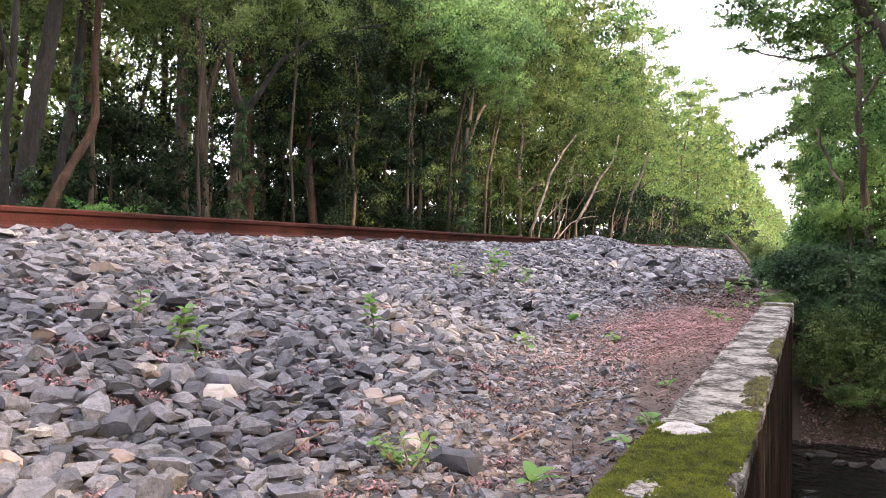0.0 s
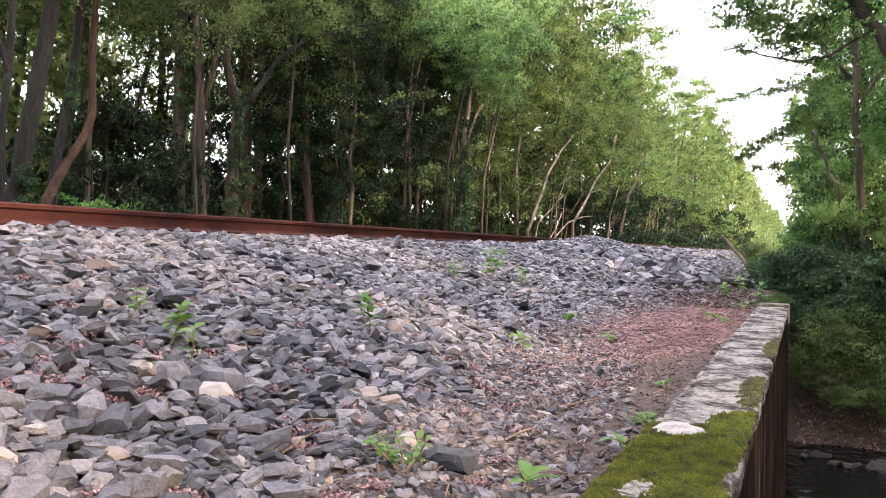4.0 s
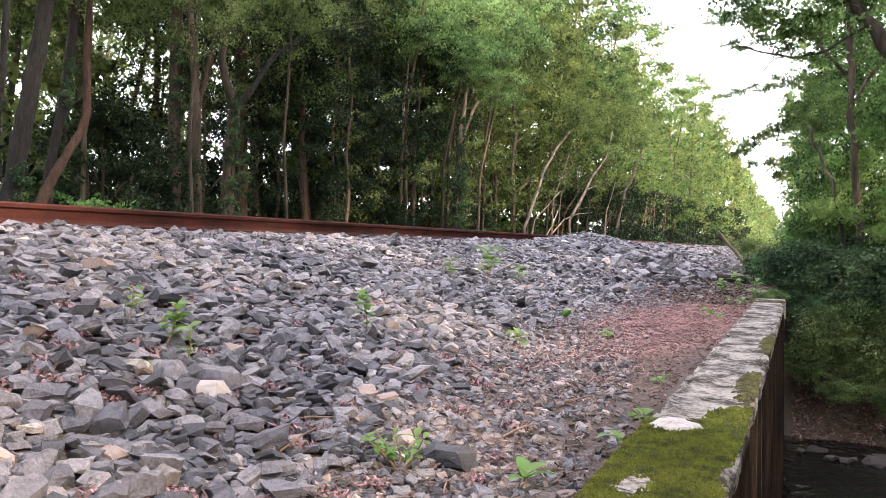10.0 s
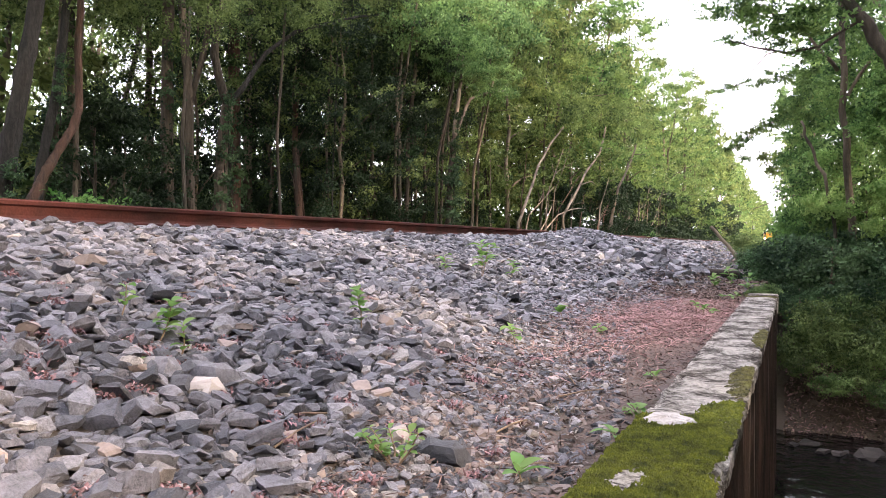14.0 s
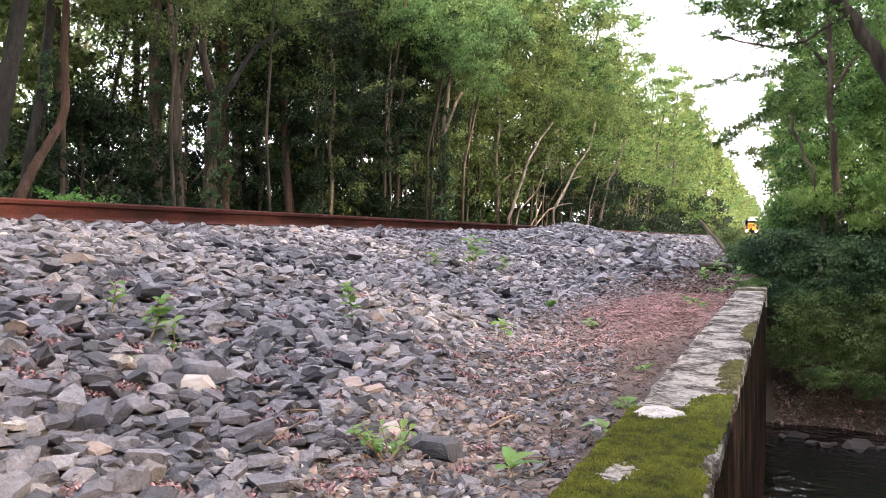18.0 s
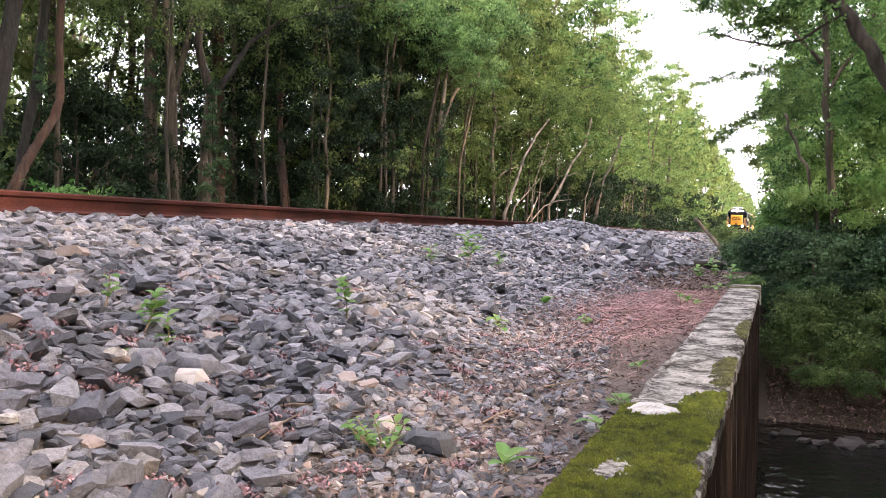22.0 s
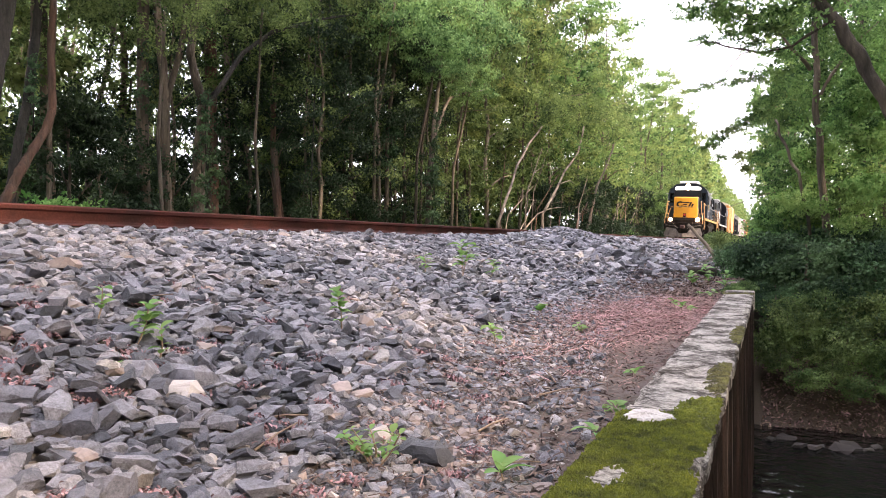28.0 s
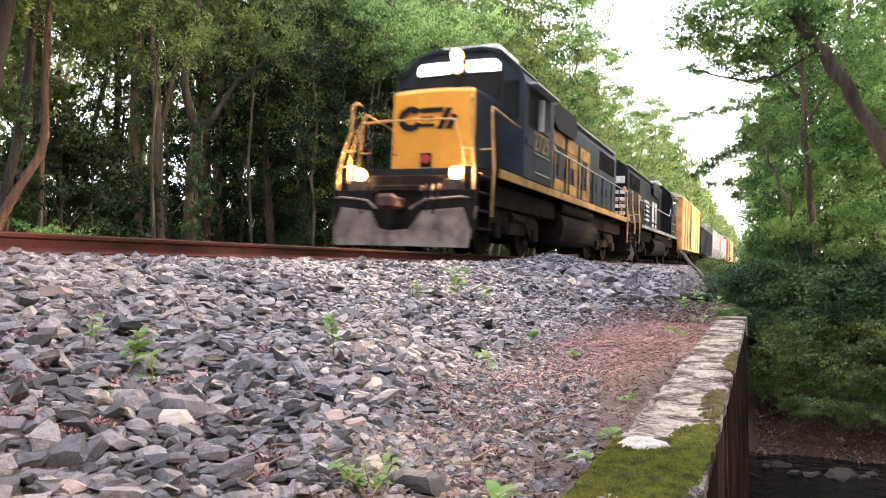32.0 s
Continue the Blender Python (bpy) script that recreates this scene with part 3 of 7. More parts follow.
# unseen trees added behind the view to shut out sky light
for x, y, t_, s in ((-14, 2, 33, 1.1), (-13, -5, 200, 1.0), (-13, -12, 80, 1.1), (-12, -22, 140, 1.1), (-14, -33, 200, 1.2)):
    copy_at(far_tree, x, y, t_, s)

# dark curtain of foliage nearest the camera on the far side
cur_a = tree("tree", "shaded broadleaf tree with dense dark green foliage to the ground", 10, 0.09, 0.8, 11, 2.3, 120, 105, 0.112, LEAF, BARK, 21, "oval", (0.3, 0), 8, 0.12, (0.3, 0.6))
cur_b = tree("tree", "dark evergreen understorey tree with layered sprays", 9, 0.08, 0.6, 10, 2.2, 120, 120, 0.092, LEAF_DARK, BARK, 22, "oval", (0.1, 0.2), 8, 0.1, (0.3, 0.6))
cur_c = tree("tree", "broadleaf tree with light green drooping sprays", 11, 0.08, 3.2, 12, 2.4, 110, 100, 0.13, LEAF_LIGHT, BARK, 23, "oval", (0.5, 0.2), 8, 0.12, (0.3, 0.6))
put(cur_c, -10.9, 33.0, 0)
for x, y, t_, s in ((-12.6, 30.5, 160, 1.1), (-10.8, 37.5, 280, 0.9), (-10.6, 43, 40, 1.0)):
    copy_at(cur_c, x, y, t_, s)
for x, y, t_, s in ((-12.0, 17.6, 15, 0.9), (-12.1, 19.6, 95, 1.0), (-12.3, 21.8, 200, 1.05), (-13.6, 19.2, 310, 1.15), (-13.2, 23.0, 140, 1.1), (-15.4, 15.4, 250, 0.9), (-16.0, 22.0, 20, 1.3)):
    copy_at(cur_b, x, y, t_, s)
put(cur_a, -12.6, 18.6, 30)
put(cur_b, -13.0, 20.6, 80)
for j, x, y, t_, s in ((1, -14.6, 17.6, 10, 0.95), (1, -13.2, 17.2, 200, 0.85), (1, -14.4, 22.5, 150, 1.15), (0, -15.0, 20.0, 260, 1.2), 
                    (1, -16.5, 19.0, 300, 1.2), (0, -16.0, 25.0, 20, 1.3), (1, -14.5, 28.0, 130, 1.2), (1, -19.5, 22.0, 45, 1.3), (0, -20.0, 30.0, 45, 1.3), (0, -11.9, 22.8, 70, 0.85), (0, -12.2, 25.6, 170, 1.05), (0, -12.8, 28.6, 250, 1.1), (1, -13.2, 24.4, 30, 1.0)):
    copy_at((cur_a, cur_b)[j], x, y, t_, s)

# trees of the open wood, each with its own stems
CANOPY = foliage_mesh((3.0, 3.0, 2.4), 64, 115, 0.13, LEAF, 71, (0.35, 0.85))
CANOPY_LOW = foliage_mesh((2.2, 2.2, 1.3), 44, 110, 0.092, LEAF, 72, (0.3, 0.65))
stem_tree("tree", "thick dark leaning woodland tree trunk", BARK_SHADED, [([(-12.0, 7.46, 0.85), (-12.0, 7.68, 2.02), (-12.0, 7.88, 3.13), (-12.0, 8.08, 4.17), (-12.0, 8.32, 5.56), (-12.0, 8.61, 7.85)], 0.165, 0.12)], CANOPY, (-12.2, 8.4, 7.4))
stem_tree("tree", "leaning woodland tree, its reddish bark coloured as if sunlit", BARK_RED_LIT, [([(-12.3, 8.31, 1.41), (-12.3, 8.51, 1.81), (-12.3, 8.73, 2.19), (-12.3, 9.13, 2.82), (-12.3, 9.27, 3.23), (-12.3, 9.24, 4.33), (-12.3, 9.32, 5.52), (-12.4, 9.5, 7.0)], 0.105, 0.05)], CANOPY_LOW, (-12.6, 9.8, 7.0))
stem_tree("tree", "dark slender leaning woodland tree", BARK_SHADED, [([(-12.4, 8.45, 1.3), (-12.4, 8.57, 2.14), (-12.4, 8.81, 3.21), (-12.4, 9.02, 4.57), (-12.4, 9.09, 5.46), (-12.5, 9.2, 6.8)], 0.10, 0.06)], CANOPY_LOW, (-12.8, 8.6, 7.2))
stem_tree("tree", "thin black woodland tree", BARK_SHADED, [([(-11.5, 7.02, 1.0), (-11.5, 7.03, 2.57), (-11.5, 7.14, 3.59), (-11.5, 7.2, 4.72), (-11.6, 7.3, 6.4)], 0.075, 0.045), ([(-11.5, 7.12, 3.4), (-11.5, 6.9, 4.3), (-11.5, 6.7, 5.2)], 0.04, 0.02)], CANOPY_LOW, (-11.9, 7.0, 7.0))
stem_tree("tree", "pale birch-like trunk deep in the wood", BARK_PALE, [([(-18, 14.5, 1.0), (-18, 14.91, 4.45), (-18, 15.21, 5.36), (-18, 15.52, 6.47), (-18, 15.8, 8.5)], 0.10, 0.06)], CANOPY, (-18.4, 15.8, 9.6))
stem_tree("tree", "grey woodland tree forking into two thin limbs", BARK, [([(-13.5, 13.26, 1.0), (-13.5, 13.25, 3.4), (-13.5, 13.25, 4.25), (-13.5, 13.05, 5.34), (-13.5, 13.0, 7.4)], 0.125, 0.06), ([(-13.5, 13.25, 4.11), (-13.5, 13.49, 4.87), (-13.5, 13.78, 5.81), (-13.5, 13.93, 6.88)], 0.075, 0.04)], CANOPY, (-14.2, 13.2, 9.2))
stem_tree("tree", "straight shaded woodland tree trunk", BARK, [([(-14, 25.3, 0.7), (-14, 25.43, 3.31), (-14, 25.75, 5.66), (-14, 26.13, 8.77)], 0.17, 0.11)], CANOPY, (-14.6, 26.2, 10.4))
stem_tree("tree", "pale slender woodland tree trunk", BARK_PALE, [([(-13, 22.9, 0.7), (-13, 22.9, 4.1), (-13, 23.1, 6.4), (-13, 23.2, 8.4)], 0.075, 0.05)], CANOPY_LOW, (-13.2, 23.4, 9.4))
stem_tree("tree", "dark slender woodland tree", BARK, [([(-13.0, 8.89, 1.44), (-13.0, 9.18, 2.23), (-13.0, 9.27, 3.37), (-13.0, 9.41, 4.64), (-13.0, 9.53, 6.38)], 0.12, 0.08), ([(-12.6, 9.38, 1.0), (-12.6, 9.44, 3.36), (-12.6, 9.52, 4.5), (-12.6, 9.56, 5.42)], 0.05, 0.03)], CANOPY, (-13.3, 9.2, 8.0))
stem_tree("tree", "straight grey-brown woodland tree trunk", BARK, [([(-14.0, 13.0, 1.55), (-14.0, 12.97, 3.39), (-14.0, 13.01, 5.25), (-14.0, 13.03, 8.11)], 0.17, 0.13)], CANOPY, (-14.0, 12.6, 8.6))
stem_tree("tree", "woodland tree dividing into two grey limbs", BARK, [([(-14.5, 14.16, 1.62), (-14.5, 14.11, 3.44), (-14.5, 14.18, 4.97), (-14.5, 14.02, 6.15), (-14.5, 13.87, 8.06)], 0.15, 0.09), ([(-14.5, 14.19, 4.36), (-14.5, 14.7, 5.7), (-14.5, 15.01, 7.04), (-14.5, 15.11, 8.18)], 0.09, 0.05)], CANOPY, (-14.8, 14.4, 9.0))
forked = stem_tree("tree", "forked woodland tree with a long arching limb darkened as a silhouette", BARK, [([(-12.5, 13.2, 1.25), (-12.5, 13.25, 2.22), (-12.5, 13.38, 3.35), (-12.5, 13.49, 4.06)], 0.165, 0.14),
          ([(-12.5, 13.49, 4.0), (-12.5, 13.18, 4.7), (-12.5, 13.04, 5.22), (-12.5, 13.17, 5.94), (-12.5, 13.42, 6.71), (-12.5, 13.55, 7.74)], 0.11, 0.08),
          ([(-12.5, 13.49, 4.0), (-12.2, 13.7, 4.48), (-12.1, 14.44, 5.5), (-12.0, 15.5, 6.3), (-11.4, 17.0, 7.0), (-11.0, 18.4, 7.5)], 0.075, 0.03)], CANOPY, (-12.3, 14.6, 8.4))
# the arching limb is darkened to look like a backlit silhouette
for ob in forked.children:
    if ob.name.startswith("limb") and ob.dimensions.y > 2.5:
        ob.data.materials[0] = BARK_SHADED
stem_tree("tree", "tall woodland tree, warm sunlight put into its reddish bark", BARK_RED_LIT, [([(-14.5, 15.95, 1.0), (-14.5, 15.94, 3.85), (-14.5, 15.92, 6.31), (-14.5, 16.03, 8.99)], 0.19, 0.15)], CANOPY, (-14.5, 16.2, 10.2))
stem_tree("tree", "straight pale grey woodland tree trunk", BARK_PALE, [([(-15.0, 17.07, 1.6), (-15.0, 17.04, 3.51), (-15.0, 17.08, 5.26), (-15.0, 17.17, 7.38), (-15.0, 17.21, 9.5)], 0.14, 0.1)], CANOPY, (-15.2, 17.0, 10.0))
stem_tree("tree", "short-boled tree with reddish foot among dark foliage", BARK_RED_LIT, [([(-13.0, 16.97, 1.39), (-13.0, 16.86, 2.55), (-13.0, 16.77, 3.53), (-13.0, 16.84, 5.03)], 0.13, 0.07), ([(-13.0, 17.3, 0.7), (-13.0, 17.05, 2.2), (-13.0, 16.9, 3.2)], 0.06, 0.04)], CANOPY_LOW, (-13.0, 16.6, 5.4))
stem_tree("tree", "thin pale-barked tree among dark foliage", BARK_PALE, [([(-11.4, 20.1, 1.5), (-11.4, 20.15, 3.3), (-11.4, 19.96, 5.1), (-11.4, 20.3, 7.0), (-11.4, 20.5, 8.9)], 0.06, 0.035)], CANOPY_LOW, (-12.6, 21, 9.0))
stem_tree("tree", "thin dark tree among foliage", BARK, [([(-11.6, 20.96, 1.7), (-11.6, 21.06, 4.35), (-11.6, 21.65, 7.0), (-11.6, 21.85, 9.4)], 0.08, 0.05)], CANOPY_LOW, (-12.8, 23, 9.4))
stem_tree("tree", "pale forked tree with a bare side branch", BARK_PALE, [([(-10.4, 21.66, 1.3), (-10.4, 21.77, 2.85), (-10.4, 22.08, 4.2)], 0.1, 0.09), ([(-10.4, 22.08, 4.15), (-10.4, 22.3, 5.14), (-10.4, 22.67, 6.3), (-10.4, 22.86, 7.3)], 0.08, 0.05),
          ([(-10.4, 22.08, 4.15), (-10.4, 22.9, 5.24), (-10.4, 23.5, 5.85), (-10.4, 24.8, 6.3), (-10.4, 26.87, 6.8)], 0.075, 0.03)], CANOPY_LOW, (-11.2, 24.2, 8.2), 1.2)
stem_tree("tree", "thin pale leaning tree at the wood's edge", BARK_PALE, [([(-9.6, 26.3, 1.45), (-9.6, 27.3, 2.4), (-9.6, 28.7, 3.9), (-9.6, 30.3, 5.0), (-9.6, 32.4, 6.1)], 0.07, 0.035)], CANOPY_LOW, (-10.2, 33.4, 7.2), 1.1)
stem_tree("tree", "thin pale leaning tree at the wood's edge", BARK_PALE, [([(-9.4, 31.7, 2.0), (-9.4, 33.1, 2.7), (-9.4, 35.7, 4.3), (-9.4, 38.6, 5.6), (-9.4, 39.9, 7.2)], 0.075, 0.04), ([(-9.4, 34.8, 3.6), (-9.4, 36.6, 3.9), (-9.4, 38.0, 3.8)], 0.03, 0.012)], CANOPY_LOW, (-10.0, 41, 8.4), 1.2)
stem_tree("tree", "thin brown leaning tree at the wood's edge", BARK, [([(-9.2, 39.7, 1.35), (-9.2, 40.8, 2.5), (-9.2, 42.3, 4.0), (-9.2, 45.8, 5.9), (-9.2, 47.6, 7.2)], 0.1, 0.05)], CANOPY_LOW, (-10, 48, 8.5), 1.3)
for k, (x, y, z, s) in enumerate(((-11.4, 11.2, 5.6, 0.7), (-11.6, 14.6, 6.6, 0.8), (-13.4, 10.2, 5.6, 0.8), (-16.6, 15.0, 5.4, 0.9), (-12.2, 17.6, 7.6, 0.9))):
    h = z - float(land(x, y))
    stem_tree("tree", "slender understorey tree with dark drooping leaves", BARK, [([(x - 0.3, y + 0.2, z - h), (x - 0.35, y + 0.1, z - h * 0.5), (x, y, z)], 0.05, 0.03)], CANOPY_LOW, (x, y, z), s)
for k in range(16):
    x = -11.0 - RR.uniform(0, 7)
    y = 17 + RR.uniform(0, 17)
    h = RR.uniform(4, 8)
    lean = RR.uniform(-0.6, 0.8)
    z = float(land(x, y))
    stem_tree("sapling", "thin woodland sapling stem", BARK_PALE if k % 5 == 0 else BARK_SHADED, [([(x, y, z), (x, y + lean * 0.3, z + h * 0.4), (x, y + lean, z + h)], 0.035, 0.015)])

# pale arching stems with side twigs along the edge of the wood
for k in range(30):
    x, y, h, lean = -9.2 - RR.uniform(0, 1.2), 27 + k * 1.1 + RR.uniform(-0.8, 0.8), RR.uniform(2.6, 5.5), RR.uniform(0.6, 3.2)
    z = float(land(x, y))
    top, mid = (x + RR.uniform(-0.3, 0.5), y + lean, z + h), (x, y + lean * 0.35, z + h * 0.55)
    stems = [([(x, y, z), mid, top], RR.uniform(0.03, 0.055), 0.014)]
    for q in range(2):
        u = RR.uniform(0.3, 0.9)
        b = Vector(mid).lerp(Vector(top), u)
        stems.append(([b, b + Vector((RR.uniform(-0.3, 0.6), RR.uniform(0.3, 1.2), RR.uniform(-0.1, 0.7)))], 0.016, 0.006))
    stem_tree("sapling", "thin bare leaning stem at the wood's edge", (BARK_PALE, BARK_RED_LIT, BARK_PALE)[k % 3], stems)
# trees overhanging the track's far side, with skylight put into the leaf colour
CANOPY_SKYLIT = foliage_mesh((1.9, 2.2, 1.5), 60, 100, 0.115, LEAF_SKYLIT, 73, (0.3, 0.7), droop=0.8)
for x, y, z, s in ((-10.6, 19.8, 8.2, 1.0), (-10.2, 22.4, 8.2, 1.05), (-10.2, 25.6, 9.6, 1.2), (-9.9, 21.4, 6.9, 0.6), (-9.8, 24.2, 6.6, 0.6)):
    h = z - float(land(x, y))
    stem_tree("tree", "tree with overhanging green leaves, paled as if skylit", BARK, [([(x - 1.0, y + 0.2, z - h), (x - 0.8, y + 0.1, z - h * 0.5), (x, y, z)], 0.07, 0.035)], CANOPY_SKYLIT, (x, y, z), s)
# vines climbing the trunks
VINE = foliage_mesh((0.22, 0.22, 1.3), 34, 36, 0.085, IVY, 74, (0.12, 0.22))
for x, y, z, s in ((-10.2, 21.6, 1.9, 1.2), (-10.25, 21.85, 3.4, 0.8), (-10.35, 22.2, 4.6, 0.5), (-12.4, 13.25, 2.0, 1.1), (-14.4, 16.0, 3.0, 1.4), (-12.9, 9.1, 2.4, 1.0), (-11.8, 7.6, 1.3, 0.7), (-12.2, 8.8, 3.6, 0.5), (-12.3, 13.3, 3.6, 0.7), (-11.5, 21.1, 3.6, 1.2), (-13.9, 13.0, 4.6, 1.0)):
    v = tagged(new("ivy"), "dark green ivy climbing a tree trunk", "ivy")
    v.location, v.scale = (x, y, z), (s, s, s)
    new("foliage", VINE).parent = v
    part("stem", pipe(bmesh.new(), [(0.03, 0, -1.6), (-0.04, 0.03, -0.6), (0.04, -0.02, 0.3), (0, 0.02, 1.2)], [0.02, 0.016, 0.012, 0.006], 6), BARK_SHADED, v, smooth=True)

# deeper wood
high = tree("tree", "tall straight woodland tree with a high crown", 17, 0.17, 4.6, 18, 3.4, 70, 46, 0.24, LEAF, BARK, 31, "high", (0.2, 0.1), 6, 0.4)
put(high, -17, 12.5, 0)
for x, y, t_, s in ((-19.5, 21, 70, 1.0), (-21, 12, 120, 1.1), (-18, 9.6, 170, 0.9), (-25, 15, 270, 1.1), (-24, 10.5, 15, 1.0), (-16.5, 14.5, 77, 0.8), (-21, 8.2, 60, 1.1), (-20, 24, 160, 1.1), (-25, 29, 200, 1.2), (-26, 6, 240, 1.2), (-38, 28, 290, 1.3), (-18, 28, 340, 1.1)):
    copy_at(high, x, y, t_, s)
for x, y, t_, s in ((-38, 30, 80, 1.2), (-26, 18.4, 150, 0.9), (-33, 25.6, 60, 1.1), (-29, 20.6, 200, 1.0), (-36, 13, 30, 1.1), (-16, 31, 75, 1.0), (-21, 36, 125, 1.1), (-30, 38, 185, 1.2), (-24, 4, 5, 1.3), (-45, 32, 55, 1.3), (-28, 9, 95, 1.1), (-27, 26, 66, 1.2), (-33, 31, 12, 1.2), (-15, 6, 20, 1.0), (-19, 5, 90, 1.1), (-23, 7, 20, 1.1)):
    copy_at(high, x, y, t_, s)
# trees added on the far bank of the creek, mostly unseen, to block the sun
for k in range(22):
    copy_at(far_tree, 8.5 + 6 * (k % 3) + RR.uniform(-1, 1), -6 + k * 5.2, RR.uniform(0, 360), RR.uniform(0.95, 1.2))
# undergrowth that closes the depth of the wood
hedge = tagged(new("bush"), "distant dark undergrowth in the depth of the wood", "bush")
new("foliage", foliage_mesh((6.0, 3.0, 2.4), 90, 56, 0.24, LEAF, 47, (0.5, 1.1))).parent = hedge
part("stem", trunk_bm(2.0, 0.06, (0, 0), 47, 5, 0.1), BARK, hedge, smooth=True)
put(hedge, -30, 12, 60, 1.0)
for x, y, t_, s in ((-32, 20, 40, 1.1), (-30, 28, 20, 1.1), (-26, 34, 0, 1.0), (-34, 36, 30, 1.3), (-28, 5, 80, 1.0), (-40, 26, 50, 1.4), (-24, 24, 30, 0.7), (-22, 40, 10, 1.0), (-38, 14, 70, 1.2), (-30, 45, 0, 1.2), (-27, 20.5, 45, 0.8), (-23, 29.5, 30, 0.8), (-20, 34, 10, 0.8)):
    copy_at(hedge, x, y, t_, s)
for x, y, t_, s in ((-19, 26, 20, 0.5), (-22, 10.5, 60, 0.6), (-24, 19.3, 50, 0.65), (-25, 25, 48, 1.6), (-24, 32.5, 30, 0.8), (-22, 36.5, 20, 0.9), (-25, 41, 15, 1.0), (-21, 44.5, 10, 0.9), (-26, 48, 10, 1.1), (-20, 53, 5, 1.0), (-18, 40, 5, 0.6), (-17, 47, 0, 0.7), (-16, 35.5, 0, 0.5)):
    copy_at(hedge, x, y, t_, s)
for x, y, t_, s in ((-22, 13.8, 110, 0.95), (-31, 19.5, 200, 1.1), (-19, 11.2, 70, 0.8), (-18, 36, 10, 0.9), (-19, 41, 60, 1.0), (-20, 46, 110, 1.0), (-22, 51, 160, 1.1), (-16, 44, 210, 0.9), (-17, 50, 260, 1.0), (-21, 28.6, 300, 1.0), (-23, 33, 350, 1.1), (-24, 22.8, 80, 0.8)):
    copy_at(far_tree, x, y, t_, s)
for x, y, t_, s in ((-46, 14, 62, 1.9), (-48, 24, 58, 2.0), (-46, 35, 52, 2.0), (-44, 47, 46, 2.0), (-40, 58, 40, 1.9), (-34, 56, 35, 1.5), (-36, 20, 60, 1.3), (-36, 30, 55, 1.3), (-33, 39, 48, 1.2), (-25, 15, 62, 0.55), (-24, 27, 50, 0.6), (-20.5, 18, 58, 0.45), (-19, 23, 52, 0.45), (-18, 30.5, 40, 0.5), (-30, 33, 50, 1.0)):
    copy_at(hedge, x, y, t_, s)
# shaded bushes under the trees
bush_dark = tagged(new("bush"), "dark evergreen bush in the shade of the wood", "bush")
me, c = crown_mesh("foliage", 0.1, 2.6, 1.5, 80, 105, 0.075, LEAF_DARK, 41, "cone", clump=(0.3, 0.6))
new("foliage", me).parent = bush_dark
part("stem", trunk_bm(2.2, 0.05, (0, 0), 41, 5, 0.1, c), BARK, bush_dark, smooth=True)
put(bush_dark, -13.2, 10.3, 0, 1.35)
copy_at(bush_dark, -13.6, 11.4, 130, 1.3)
bush_far = tagged(new("bush"), "dark evergreen bush deep in the wood", "bush")
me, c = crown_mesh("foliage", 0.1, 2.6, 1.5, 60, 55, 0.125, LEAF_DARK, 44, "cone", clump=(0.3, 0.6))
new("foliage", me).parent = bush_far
part("stem", trunk_bm(2.2, 0.05, (0, 0), 41, 5, 0.1, c), BARK, bush_far, smooth=True)
put(bush_far, -24, 17, 0, 1.2)
for x, y, t_, s in ((-13.5, 18, 50, 0.8), (-11.5, 19.5, 100, 0.7), (-11.3, 23, 150, 0.7), (-11.5, 26.5, 200, 0.8), (-13.9, 12.3, 20, 0.8), (-22, 14, 70, 1.4), (-28, 17, 170, 1.8), (-30, 27, 10, 2.2), (-20, 20, 210, 1.4), (-20, 9.5, 260, 1.0), (-26, 12, 40, 1.3), (-34, 24, 100, 2.2), (-17.5, 15.5, 300, 0.9), (-16.5, 17.5, 0, 1.0), (-10.6, 30, 30, 0.7)):
    copy_at(bush_far if x < -15 or y > 50 else bush_dark, x, y, t_, s)
# the dark trackside bushes stand in for shade under the foliage
for x, y, t_, s in ((-10.4, 35, 60, 0.8), (-10.2, 44, 90, 0.9), (-9.5, 49, 20, 0.65), (-9.4, 58, 80, 0.7), (-9.5, 70, 140, 0.75), (-9.6, 86, 200, 0.8), (-9.6, 40, 250, 0.5), (-10.3, 36, 33, 1.3), (-10.4, 40.5, 93, 1.6), (-10.5, 45.5, 153, 1.7), (-10.6, 51, 213, 1.8), (-10.8, 58, 310, 1.9), (-10.8, 67, 273, 2.0), (-10.8, 77, 33, 2.1), (-10.8, 88, 190, 2.2), (-10.9, 101, 80, 2.4), (-10.9, 117, 300, 2.6), (-11.0, 138, 10, 3.0), (-16, 12.2, 40, 0.9), (-16.5, 19.6, 80, 0.9), (-20, 16.2, 120, 1.3)):
    copy_at(bush_far if x < -15 or y > 50 else bush_dark, x, y, t_, s)
bush_fresh = tagged(new("bush"), "bright fresh green bush at the edge of the wood", "bush")
me, c = crown_mesh("foliage", 0.05, 1.1, 0.9, 40, 50, 0.10, LEAF_FRESH, 43, "cone")
new("foliage", me).parent = bush_fresh
part("stem", trunk_bm(0.9, 0.03, (0, 0), 43, 4, 0.1, c), BARK, bush_fresh, smooth=True)
put(bush_fresh, -11.2, 8.3, 0, 1.05)
copy_at(bush_fresh, -11.6, 9.4, 120, 1.0)
copy_at(bush_fresh, -10.2, 52, 120, 1.3)
copy_at(bush_fresh, -10.4, 60, 20, 1.4)
